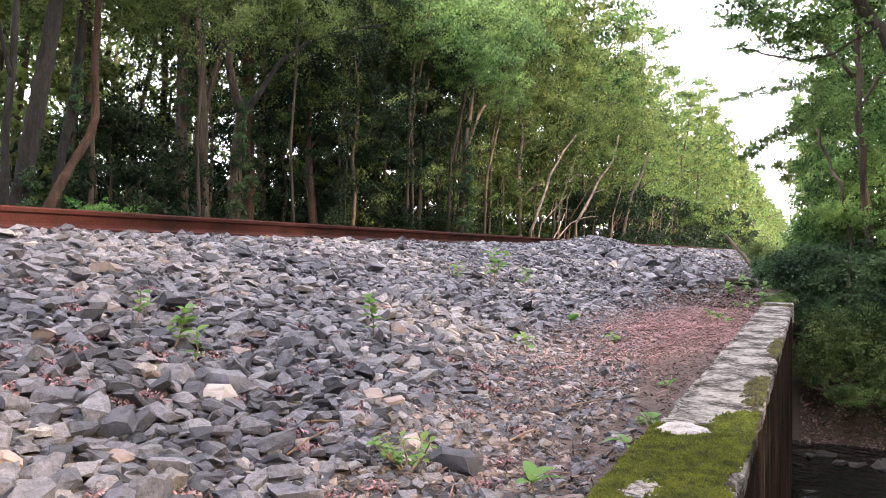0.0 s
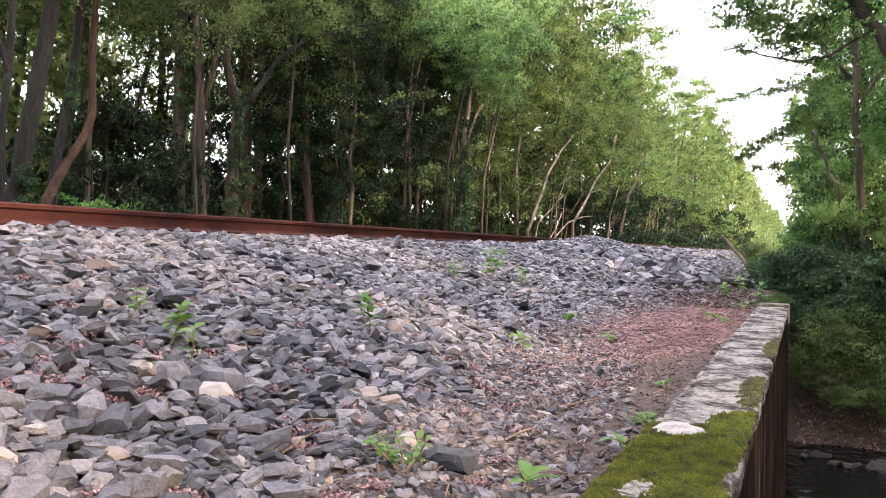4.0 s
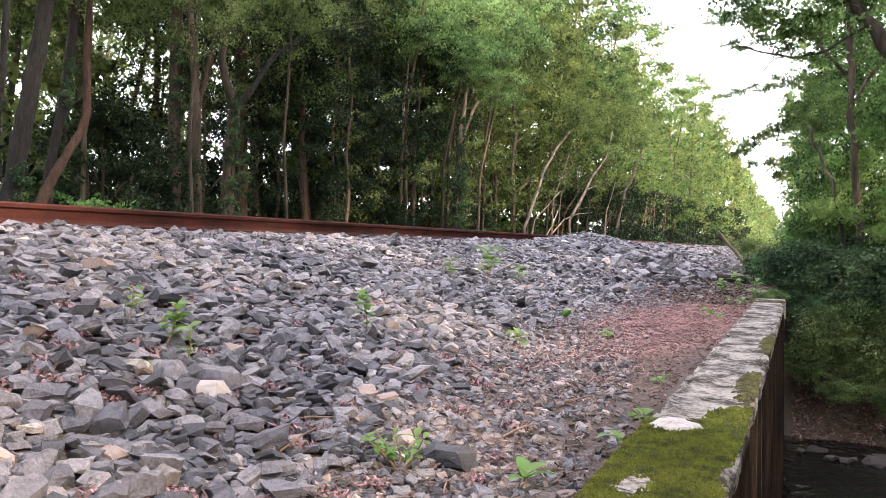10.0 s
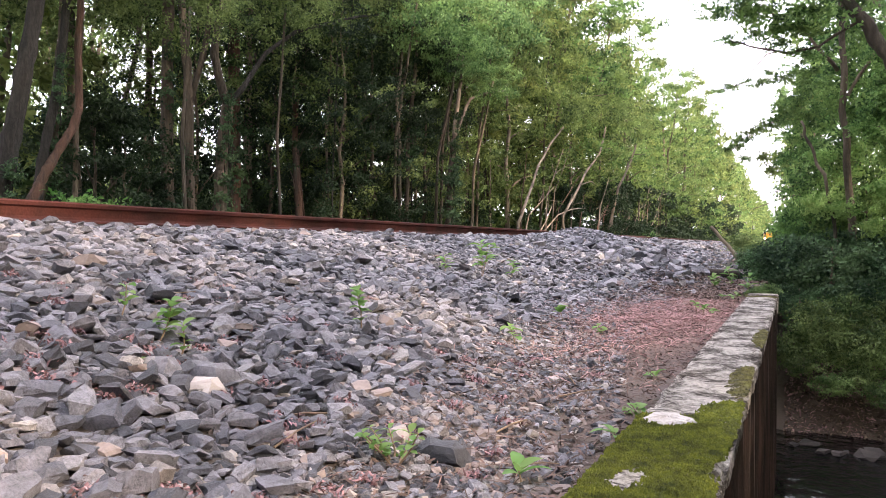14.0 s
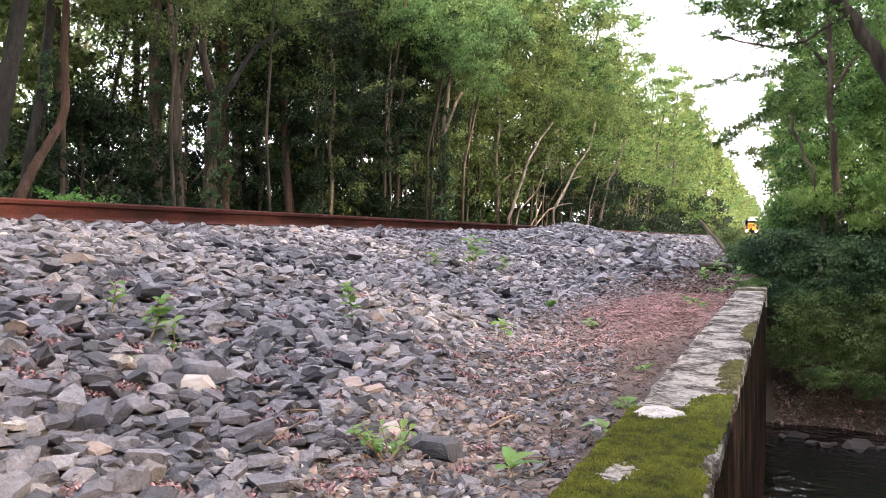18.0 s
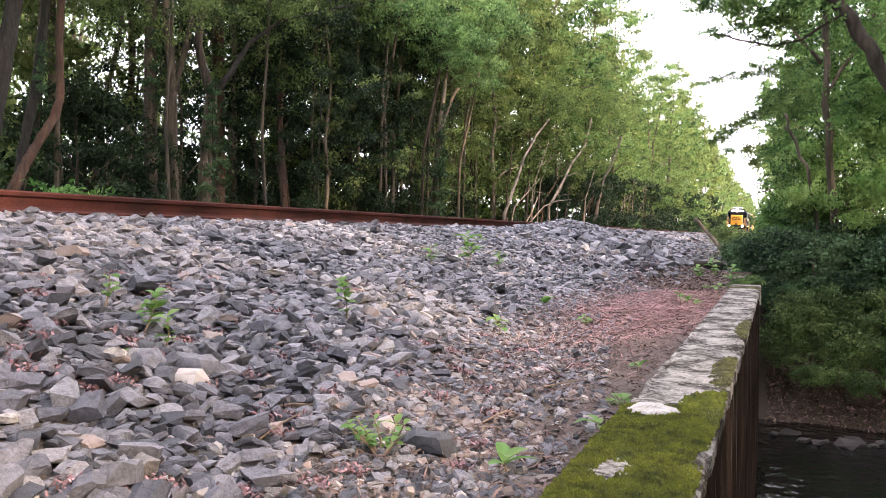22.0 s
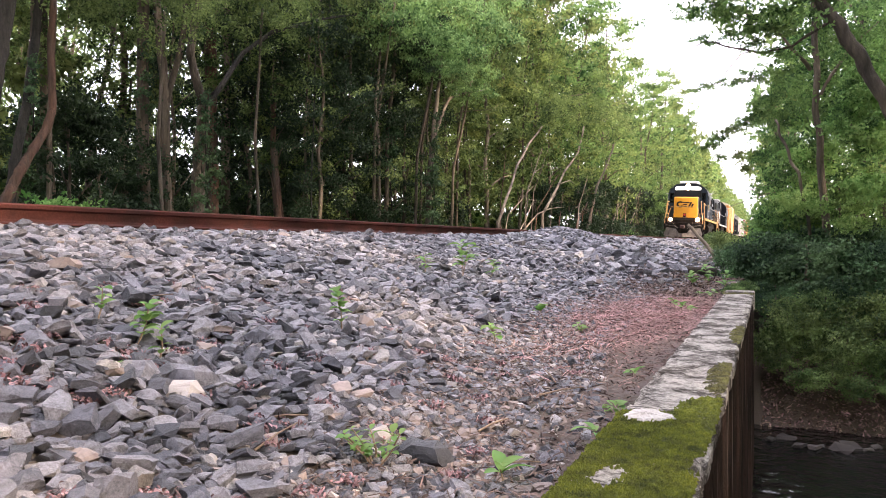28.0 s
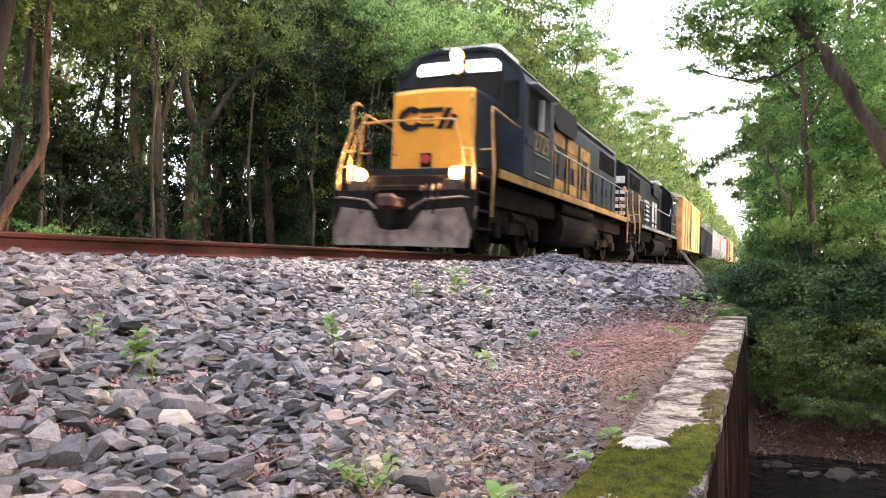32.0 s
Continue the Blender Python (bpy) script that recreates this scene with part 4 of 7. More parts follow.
for k, (pts, r) in enumerate((([(-9.4, 28.9, 1.2), (-9.4, 30.9, 1.95), (-9.4, 33.1, 2.3), (-9.4, 35.7, 2.48)], 0.04), ([(-9.4, 28.1, 1.0), (-9.4, 29.2, 1.65), (-9.4, 30.0, 2.3)], 0.03), ([(-9.3, 30.0, 0.9), (-9.3, 32.0, 1.25), (-9.3, 34.5, 1.3)], 0.03))):
    base = Vector((pts[0][0], pts[0][1], float(land(pts[0][0], pts[0][1]))))
    ob = part("dead_branch", pipe(bmesh.new(), [base] + pts, [r, r, r * 0.8, r * 0.6, r * 0.3][:len(pts) + 1], 6), BARK_PALE, None, smooth=True)
    tagged(ob, "bare grey dead branch lying at the wood's edge", "branch")

# near side of the track, beyond the creek
right_a = tree("tree", "broadleaf tree beyond the creek with dense green foliage", 13, 0.12, 1.6, 13, 2.2, 84, 100, 0.12, LEAF_CREEK, BARK, 51, "oval", (-0.3, 0), 9, 0.3, (0.3, 0.6))
put(right_a, 3.1, 19.5, 0)
# mostly unseen far_tree copies at x > 5 or y < 0 block sun and sky
for x, y, t_, s in ((2.6, 25, 130, 1.0), (2.0, 32, 200, 1.0), (2.6, 40, 260, 1.1), (1.6, 52, 320, 1.1), (1.8, 70, 20, 1.2), (1.4, 95, 90, 1.3), (3.0, 130, 150, 1.4), (1.6, 180, 210, 1.4), (0.6, 240, 270, 1.5), (-0.5, 320, 60, 1.5), (6.5, 27, 100, 1.3), (9, 12, 10, 1.3), (6.5, 10, 200, 0.9), (5.5, 45, 160, 1.4), (8, 35, 40, 1.4), (7.5, 5, 90, 1.3), (9, -3, 45, 1.3)):
    copy_at(far_tree if x > 5 or y < 0 or y > 90 else right_a, x, y, t_, s)
for x, y, t_, s in ((8, -12, 130, 1.3), (10, 10.2, 100, 1.3), (15, 13, 50, 1.4), (12, 7, 10, 1.5), (13, 20, 10, 1.5), (3, -22, 130, 1.3), (-4, -30, 30, 1.4), (5.8, 1, 20, 0.9), (5.5, -7, 75, 0.9), (0.5, -16, 10, 0.9), (-4, -17, 100, 1.0), (-9, -18, 160, 0.9), (-1.5, -24, 44, 1.1), (4, -13, 310, 1.0), (14, -4, 10, 1.4), (-8, -26, 10, 1.2)):
    copy_at(far_tree if x > 5 or y < 0 or y > 90 else right_a, x, y, t_, s)
BOUGH = foliage_mesh((1.0, 0.9, 0.5), 40, 70, 0.08, LEAF_CREEK, 81, (0.16, 0.38))
BOUGH_LIGHT = foliage_mesh((1.1, 1.1, 1.2), 38, 110, 0.082, LEAF_CREEK, 82, (0.2, 0.45))
r1 = stem_tree("tree", "dark-trunked tree rising from the bushes by the creek", BARK, [([(0.93, 14.0, 0.3), (0.84, 14.0, 2.04), (0.77, 14.0, 2.9), (0.77, 14.0, 3.97), (0.72, 14.0, 4.94), (0.68, 14.0, 6.7)], 0.068, 0.045),
               ([(0.68, 14.0, 3.6), (0.2, 13.6, 4.2), (-0.4, 13.0, 4.5)], 0.035, 0.014), ([(0.75, 14, 3.0), (1.2, 14, 3.8), (1.7, 14, 4.3)], 0.035, 0.014)], BOUGH_LIGHT, (1.35, 14.6, 3.4))
for at, s in (((1.45, 13.4, 2.6), 0.55), ((0.3, 13.6, 3.0), 0.4), ((1.5, 13.5, 3.6), 0.5), ((0.2, 16.5, 2.3), 0.5), ((1.2, 15.4, 2.1), 1.0), ((0.6, 15.6, 1.6), 0.8), ((1.5, 16.2, 4.4), 1.2), ((0.9, 17.0, 3.0), 0.9), ((0.5, 14.2, 6.0), 1.1)):
    c = new("crown", BOUGH_LIGHT)
    c.parent, c.location, c.scale = r1, Vector(at) - r1.location, (s, s, s)
# the brighter leaf colour of these boughs stands in for backlight
BOUGH_BACKLIT = foliage_mesh((0.6, 0.6, 0.4), 34, 44, 0.085, LEAF_FRESH, 87, (0.12, 0.3))
for at, s in (((1.6, 13.3, 2.3), 0.9), ((0.4, 13.4, 1.3), 0.5), ((0.95, 13.3, 2.5), 0.35), ((0.7, 13.4, 1.2), 0.45), ((1.5, 13.2, 1.5), 0.8), ((1.5, 13.2, 3.0), 0.6), ((1.7, 13.4, 3.3), 0.9), ((0.4, 14.4, 2.2), 0.45), ((1.2, 13.3, 0.9), 0.5), ((0.45, 14.4, 1.4), 0.6), ((1.5, 13.6, 2.8), 0.8)):
    c = new("crown", BOUGH_BACKLIT)
    c.parent, c.location, c.scale = r1, Vector(at) - r1.location, (s, s, s)
r2 = stem_tree("tree", "thick dark limb leaning in over the creek", BARK, [([(2.9, 11.0, -0.8), (2.2, 11.0, 0.9), (1.62, 11.0, 1.98), (1.24, 11.0, 2.82), (1.03, 11.0, 3.24), (0.82, 11.0, 3.62), (0.47, 11.0, 4.2)], 0.105, 0.075),
               ([(0.82, 11.0, 3.62), (0.3, 11.0, 3.3), (-0.11, 11.0, 3.26), (-0.58, 11.0, 3.43), (-0.8, 11.0, 3.52), (-1.14, 11.0, 3.39)], 0.022, 0.006), ([(-0.2, 11.0, 3.3), (-0.36, 11.0, 3.27), (-0.62, 11.0, 2.9), (-0.95, 11.0, 2.83)], 0.012, 0.005)], BOUGH, (-0.05, 10.8, 3.95))
for at, s in (((-0.55, 10.6, 4.2), 0.55), ((0.5, 11.2, 4.3), 0.6), ((0.05, 13.5, 2.7), 0.3)):
    c = new("crown", BOUGH)
    c.parent, c.location, c.scale = r2, Vector(at) - r2.location, (s, s, s)
SPRAY = foliage_mesh((0.2, 0.2, 0.1), 14, 24, 0.05, LEAF_CREEK, 85, (0.06, 0.13))
for x, y, z, s in ((-1.1, 11, 3.93, 1.1), (-0.85, 11, 4.0, 1.2), (-0.62, 11, 3.88, 1.3), (-0.35, 11, 3.95, 1.3), (-0.95, 11, 3.58, 0.9), (-0.75, 11, 3.5, 0.9), (-0.47, 11, 3.56, 1.1), (-0.25, 11, 3.41, 1.2), (0.0, 11, 3.3, 1.2), (-0.15, 11, 3.65, 1.3), (0.2, 11, 3.55, 1.4),
                   (-0.62, 11, 2.93, 0.5), (-0.78, 11, 2.86, 0.8), (-0.95, 11, 2.83, 0.7), (-0.5, 11, 2.88, 0.8), (-0.3, 11, 2.92, 0.9), (-0.1, 11, 2.9, 1.0), (-0.25, 11, 3.02, 0.7), (0.15, 11, 3.0, 1.1), (0.3, 11, 3.2, 1.0)):
    c = new("crown", SPRAY)
    c.parent, c.location, c.scale = r2, Vector((x, y, z)) - r2.location, (s * 0.85, s * 0.85, s * 0.7)
    c.rotation_euler = (0, 0, x * 9 + z * 5)
r3 = stem_tree("tree", "thin tree arching over the path with yellow-green leaves", BARK_PALE, [([(0.9, 18, 0.6), (0.66, 18, 1.94), (0.45, 18, 2.5), (0.21, 18, 3.03), (0.1, 18, 3.5), (-0.3, 18, 3.45), (-0.59, 18, 3.35), (-1.0, 18.2, 3.1)], 0.045, 0.01), ([(0.1, 18, 3.5), (0.25, 18, 3.9), (0.2, 18, 4.3)], 0.025, 0.01),
               ([(0.55, 18, 2.01), (0.1, 18, 2.0), (-0.36, 18, 1.85)], 0.02, 0.006), ([(0.6, 18, 1.9), (0.2, 18.2, 2.15), (-0.25, 18.2, 2.2)], 0.016, 0.005)])
SPRAY_LIGHT = foliage_mesh((0.24, 0.24, 0.14), 14, 24, 0.075, LEAF_LIGHT, 86, (0.08, 0.16))
for x, y, z, s in ((-0.13, 18, 3.76, 1.5), (0.21, 18, 3.86, 1.6), (-0.3, 18, 3.45, 1.2), (-0.59, 18, 3.32, 0.9), (0.1, 18, 3.5, 1.3), (-0.85, 18, 3.2, 0.9), (-1.1, 18, 3.02, 1.0), (0.3, 18, 4.2, 1.6), (-1.3, 18, 2.85, 0.8), (-0.2, 18, 2.55, 1.2), (-0.6, 18, 2.6, 0.9), (0.2, 18, 2.7, 1.3), (-0.45, 18, 2.3, 0.8), (-1.0, 18, 2.6, 0.7)):
    c = new("crown", SPRAY_LIGHT)
    c.parent, c.location, c.scale = r3, Vector((x, y, z)) - r3.location, (s, s, s)
    c.rotation_euler = (0, 0, x * 9 + z * 5)
stem_tree("tree", "thin bare pale trunk leaning among the creekside leaves", BARK_PALE, [([(0.66, 13.7, 0.6), (0.50, 13.2, 1.63), (0.37, 13.2, 1.92), (0.20, 13.2, 2.38), (0.12, 13.2, 2.65)], 0.032, 0.02)])
stem_tree("tree", "thin bare leaning dead trunk", BARK_PALE, [([(1.0, 20, 0.6), (0.74, 20.0, 2.05), (0.49, 20.0, 2.68), (0.22, 20.0, 3.33), (0.05, 20, 3.7)], 0.05, 0.035), ([(0.6, 20, 2.3), (-0.2, 20, 2.0), (-0.7, 20, 1.9)], 0.02, 0.008), ([(0.5, 19.5, 1.9), (-0.1, 19.5, 1.8), (-0.9, 19.5, 1.5)], 0.02, 0.008)])
bush_mid = tagged(new("bush"), "green shrub behind the vines", "bush")
new("foliage", foliage_mesh((1.0, 0.9, 0.9), 60, 110, 0.076, LEAF_CREEK, 83, (0.2, 0.42))).parent = bush_mid
part("stem", trunk_bm(0.9, 0.03, (0, 0), 84, 5, 0.1), BARK, bush_mid, smooth=True)
put(bush_mid, 1.2, 15.0, 0, 1.0, z=1.0)
for x, y, z, t_, s in ((0.3, 15.6, 0.75, 60, 0.8), (0.55, 17.0, 1.2, 120, 0.9), (0.4, 18.2, 0.9, 200, 0.8), (0.4, 22, 0.9, 40, 0.9), (0.65, 26, 1.2, 150, 1.2), (0.5, 34, 1.2, 250, 1.3), (0.45, 48, 1.4, 20, 1.6), (0.1, 70, 1.6, 90, 1.9), (-0.3, 105, 1.8, 30, 2.4)):
    put(copy_thing(bush_mid, Matrix.Identity(4)), x, y, t_, s, z=z)
bush_vine = tagged(new("bush"), "dense dark vine-covered bush overhanging the wall's end", "bush")
new("foliage", foliage_mesh((0.9, 0.8, 0.62), 80, 110, 0.068, IVY, 61, (0.16, 0.34))).parent = bush_vine
part("stem", trunk_bm(0.6, 0.03, (0, 0), 61, 6, 0.1), BARK, bush_vine, smooth=True)
put(bush_vine, 0.55, 12.6, 0, 1.0, z=0.15)
for x, y, z, t_, s in ((-0.15, 12.9, 0.22, 60, 0.7), (-0.5, 13.6, 0.3, 100, 0.5), (1.5, 12.8, 0.1, 120, 1.0), (0.3, 13.9, 0.35, 180, 0.9), (1.3, 14.0, 0.4, 240, 0.9), (0.1, 12.0, -0.25, 20, 0.45), (1.0, 12.1, -0.2, 75, 0.55), (1.9, 12.2, -0.4, 200, 0.8)):
    put(copy_thing(bush_vine, Matrix.Identity(4)), x, y, t_, s, z=z)
bush_bank = tagged(new("bush"), "low green weeds on the creek bank", "bush")
new("foliage", foliage_mesh((0.6, 0.4, 0.35), 50, 60, 0.06, LEAF_BANK, 63, (0.12, 0.26))).parent = bush_bank
part("stem", trunk_bm(0.4, 0.015, (0, 0), 64, 5, 0.1), BARK, bush_bank, smooth=True)
put(bush_bank, 0.3, 11.6, 0, 0.9, z=-0.8)
for x, y, z, t_, s in ((1.0, 11.5, -0.75, 100, 0.9), (0.02, 11.5, -0.95, 200, 0.7), (0.6, 11.4, -0.95, 40, 0.55), (1.25, 11.4, -0.95, 300, 0.6), (1.7, 11.6, -0.7, 12, 1.0), (0.45, 11.5, -0.6, 70, 0.7), (0.9, 11.3, -1.05, 10, 0.6), (0.15, 11.3, -1.1, 150, 0.5), (1.5, 11.3, -1.1, 220, 0.6), (0.25, 11.6, -0.45, 90, 0.7), (0.75, 11.7, -0.35, 200, 0.75), (1.4, 11.7, -0.4, 20, 0.8), (-0.42, 10.2, -0.04, 40, 0.26), (-0.3, 10.9, -0.05, 240, 0.34), (0.5, 11.0, -1.3, 30, 0.5), (1.1, 10.9, -1.35, 190, 0.5), (1.8, 11.1, -1.25, 280, 0.55), (0.8, 11.2, -1.2, 120, 0.5), (1.5, 11.0, -1.35, 80, 0.4), (-1.05, 20, 0.55, 10, 0.8), (-1.3, 23, 0.6, 70, 0.8), (-0.75, 18.3, 0.4, 130, 0.7), (-1.6, 27, 0.7, 190, 0.9)):
    put(copy_thing(bush_bank, Matrix.Identity(4)), x, y, t_, s, z=z)

# ---- ballast ----
def stone_shapes(count, seed, cuts=7, dims=(0.66, 0.5, 0.34)):
    """Broken stones: a block with its corners and edges split off along flat planes, as triangles."""
    shapes = []
    r = random.Random(seed)
    for _ in range(count):
        bm = bmesh.new()
        bmesh.ops.create_cube(bm, size=2.0)
        for k in range(cuts):
            a = math.tau * (k * 0.382 + r.uniform(-0.1, 0.1))
            n = Vector((math.cos(a), math.sin(a), r.choice((-0.5, 0.25, 0.7, 1.1)) + r.uniform(-0.25, 0.25))).normalized()
            reach = abs(n.x) + abs(n.y) + abs(n.z)
            cut = bmesh.ops.bisect_plane(bm, geom=[*bm.verts, *bm.edges, *bm.faces], plane_co=n * reach * r.uniform(0.5, 0.78), plane_no=n, clear_outer=True)
            rim = [e for e in cut["geom_cut"] if isinstance(e, bmesh.types.BMEdge)]
            if len(rim) > 2:
                bmesh.ops.edgeloop_fill(bm, edges=rim)
        lean = Vector((r.uniform(-0.25, 0.25), r.uniform(-0.25, 0.25)))
        for v in bm.verts:
            v.co = Vector(((v.co.x + lean.x * v.co.z) * dims[0] * 1.15, (v.co.y + lean.y * v.co.z) * dims[1] * 1.15, v.co.z * dims[2]))
        bmesh.ops.triangulate(bm, faces=bm.faces)
        bmesh.ops.recalc_face_normals(bm, faces=bm.faces)
        bm.verts.index_update()
        shapes.append((np.array([v.co[:] for v in bm.verts]), np.array([[v.index for v in f.verts] for f in bm.faces])))
        bm.free()
    return shapes


def roughened(shape, seed):
    """The same stone with its faces broken up and its edges chipped."""
    bm = bmesh.new()
    vs = [bm.verts.new(v) for v in shape[0].tolist()]
    for f in shape[1].tolist():
        bm.faces.new([vs[i] for i in f])
    bmesh.ops.subdivide_edges(bm, edges=bm.edges, cuts=1, use_grid_fill=True)
    bmesh.ops.triangulate(bm, faces=bm.faces)
    bm.normal_update()
    for v in bm.verts:
        v.co += v.normal * (0.07 * noise.noise(v.co * 3.0 + Vector((seed, 0, 0))) + 0.05 * noise.noise(v.co * 8.0 + Vector((0, seed, 0))) - 0.015)
    bm.verts.index_update()
    out = (np.array([v.co[:] for v in bm.verts]), np.array([[v.index for v in f.verts] for f in bm.faces]))
    bm.free()
    return out


def turns(n, r, tilt=0.5):
    """Random rotation matrices: any heading, a limited lean."""
    a, b, c = r.uniform(0, math.tau, n), r.normal(0, tilt, n), r.normal(0, tilt, n)
    ca, sa, cb, sb, cc, sc = np.cos(a), np.sin(a), np.cos(b), np.sin(b), np.cos(c), np.sin(c)
    z, o = np.zeros(n), np.ones(n)
    ra = np.stack([ca, -sa, z, sa, ca, z, z, z, o], -1).reshape(n, 3, 3)
    rb = np.stack([o, z, z, z, cb, -sb, z, sb, cb], -1).reshape(n, 3, 3)
    rc = np.stack([cc, z, sc, z, o, z, -sc, z, cc], -1).reshape(n, 3, 3)
    return ra @ rb @ rc


def scatter(name, label, places, sizes, shapes, mats, seed, sink=0.15, tilt=0.38, share=(1.0,)):
    """One mesh of many stones lying on the land."""
    r = np.random.default_rng(seed)
    n = len(places)
    which = r.integers(0, len(shapes), n)
    kind = r.choice(len(share), n, p=share)
    rot = turns(n, r, tilt)
    stretch = r.uniform((0.75, 0.75, 0.55), (1.35, 1.3, 1.2), (n, 3))
    V, F, M, base = [], [], [], 0
    for s, (sv, sf) in enumerate(shapes):
        sel = np.where(which == s)[0]
        if not len(sel):
            continue
        v = np.einsum("nij,nkj->nki", rot[sel], sv[None] * stretch[sel][:, None, :]) * sizes[sel][:, None, None] + places[sel][:, None, :]
        v[..., 2] += (sizes[sel] * (0.3 - sink))[:, None]
        f = sf[None] + (np.arange(len(sel)) * len(sv))[:, None, None] + base
        V.append(v.reshape(-1, 3))
        F.append(f.reshape(-1, 3))
        M.append(np.repeat(kind[sel], len(sf)))
        base += len(sel) * len(sv)
    me = mesh_of(name, np.concatenate(V), np.concatenate(F), mats)
    me.polygons.foreach_set("material_index", np.concatenate(M).astype(np.int32))
    return tagged(new(name, me), label, "ballast", kind="stuff")


def jitter(x0, x1, y0, y1, cell, seed):
    r = np.random.default_rng(seed)
    xs, ys = np.meshgrid(np.arange(x0, x1, cell), np.arange(y0, y1, cell))
    p = np.stack([xs.ravel(), ys.ravel()], -1) + r.uniform(-0.5, 0.5, (xs.size, 2)) * cell * 1.1
    return p


def on_land(p, lift=0.0):
    return np.column_stack([p, land(p[:, 0], p[:, 1]) + lift])


SHAPES, PLAIN, PEBBLES = stone_shapes(40, 3, 5), stone_shapes(30, 5, 3), stone_shapes(14, 4, 3, (0.55, 0.46, 0.40))
ROUGH = [roughened(sh, k * 7.3) for k, sh in enumerate(SHAPES)]
STONES = [STONE, STONE_WARM, STONE_PALE]


def toe_gap(p):
    """How far up the bank from the foot of the ballast."""
    return np.interp(p[:, 1], TOE_Y, TOE_X) - p[:, 0]


def pack(x0, x1, y0, y1, tiers, seed):
    """Stones laid by size, the large ones first and the small ones in the gaps left: places and sizes."""
    r = np.random.default_rng(seed)
    kept, sizes, big = [], [], 0.0
    for size, cell in tiers:
        p = jitter(x0, x1, y0, y1, cell, int(r.integers(1 << 30)))
        g = toe_gap(p)
        keep = (r.uniform(0, 1, len(p)) < np.clip(g / 0.5 + 0.35, 0, 1)) & (p[:, 0] < -0.53)
        p, g = p[keep], g[keep]
        s = size * np.exp(r.normal(0, 0.14, len(p))) * np.clip(0.62 + g / 1.3, 0.55, 1.0)
        if kept:
            tree_ = kdtree.KDTree(len(kept))
            for i, q in enumerate(kept):
                tree_.insert((q[0], q[1], 0), i)
            tree_.balance()
            free = [all(d > 0.47 * (sizes[i] + s_) for _, i, d in tree_.find_range((x, y, 0), 0.47 * (big + s_))) for (x, y), s_ in zip(p.tolist(), s.tolist())]
            p, s = p[free], s[free]
        kept += p.tolist()
        sizes += s.tolist()
        big = max(sizes)
    return np.array(kept), np.array(sizes)


SINGLE = (-2.15, -0.72, 0.85, 2.15)   # the stretch whose larger stones are laid one by one
singles = []
for (x0, x1, y0, y1), tiers, bed, seed in (
        ((-4.95, -0.53, 0.6, 4.4), ((0.074, 0.62), (0.055, 0.20), (0.043, 0.088), (0.033, 0.050), (0.024, 0.035), (0.016, 0.028)), (0.034, 0.034), 1),
        ((-4.95, -0.6, 4.4, 10.5), ((0.062, 0.3), (0.047, 0.10), (0.036, 0.054), (0.027, 0.042)), None, 2),
        ((-5.1, -0.8, 10.5, 22), ((0.075, 0.3), (0.058, 0.12), (0.046, 0.078)), None, 3),
        ((-5.4, -2.5, 22, 70), ((0.12, 0.16),), None, 4), ((-4.95, -0.53, -6, 0.6), ((0.10, 0.13),), None, 5), ((-4.95, -0.6, -16, -6), ((0.13, 0.18),), None, 6)):
    p, sz = pack(x0, x1, y0, y1, tiers, seed)
    r = np.random.default_rng(seed + 50)
    one_by_one = (p[:, 0] > SINGLE[0]) & (p[:, 0] < SINGLE[1]) & (p[:, 1] > SINGLE[2]) & (p[:, 1] < SINGLE[3]) & (sz > 0.04)
    singles += [(x, y, s_) for (x, y), s_ in zip(p[one_by_one].tolist(), sz[one_by_one].tolist())]
    p, sz = p[~one_by_one], sz[~one_by_one]
    P = on_land(p, r.uniform(-0.15, 0.3, len(p)) * sz + np.clip((sz - 0.02) * 0.4, 0, 0.02))
    near = (p[:, 1] < 2.5) & (p[:, 0] > -2.9) & (seed == 1)
    for sel, shapes, k in ((near, ROUGH, 90), (~near, SHAPES if seed == 1 else PLAIN, 95)):
        if sel.any():
            scatter("ballast_bank", "grey crushed stone ballast sloping up to the track", P[sel], sz[sel], shapes, STONES, seed + k, tilt=0.32, share=(0.972, 0.023, 0.005))
    if bed:
        p = jitter(x0, x1, y0, y1, bed[1], seed + 300)
        p = p[(toe_gap(p) > 0.0) & (p[:, 0] < -0.55)]
        scatter("ballast_bank", "lower layer of grey crushed stone ballast", on_land(p, r.uniform(-1.6, -0.9, len(p)) * bed[0]), bed[0] * r.uniform(0.7, 1.1, len(p)), PEBBLES, STONES, seed + 190, share=(0.9, 0.08, 0.02))
p = jitter(-4.8, -0.55, 0.5, 9.5, 0.032, 77)
g = toe_gap(p)
r = np.random.default_rng(78)
p = p[(g > -0.55) & (r.uniform(0, 1, len(p)) < np.clip(1.1 - np.abs(g) * 1.3, 0.06, 1.0))]
scatter("gravel", "fine mixed gravel at the foot of the ballast", on_land(p), r.uniform(0.012, 0.036, len(p)), PEBBLES, STONES, 79, share=(0.66, 0.25, 0.09))
p = np.column_stack([np.random.default_rng(80).uniform(-4.4, -0.6, 5200), 12 + 30 * np.random.default_rng(81).uniform(0, 1, 5200) ** 1.5])
p = p[toe_gap(p) < 1.2]
scatter("gravel", "grey-brown gravel on the path beyond the ballast heap", on_land(p), np.random.default_rng(82).uniform(0.03, 0.075, len(p)), PEBBLES, STONES, 83, share=(0.7, 0.25, 0.05))
p = jitter(-1.7, -0.4, 9.3, 12.9, 0.055, 87)
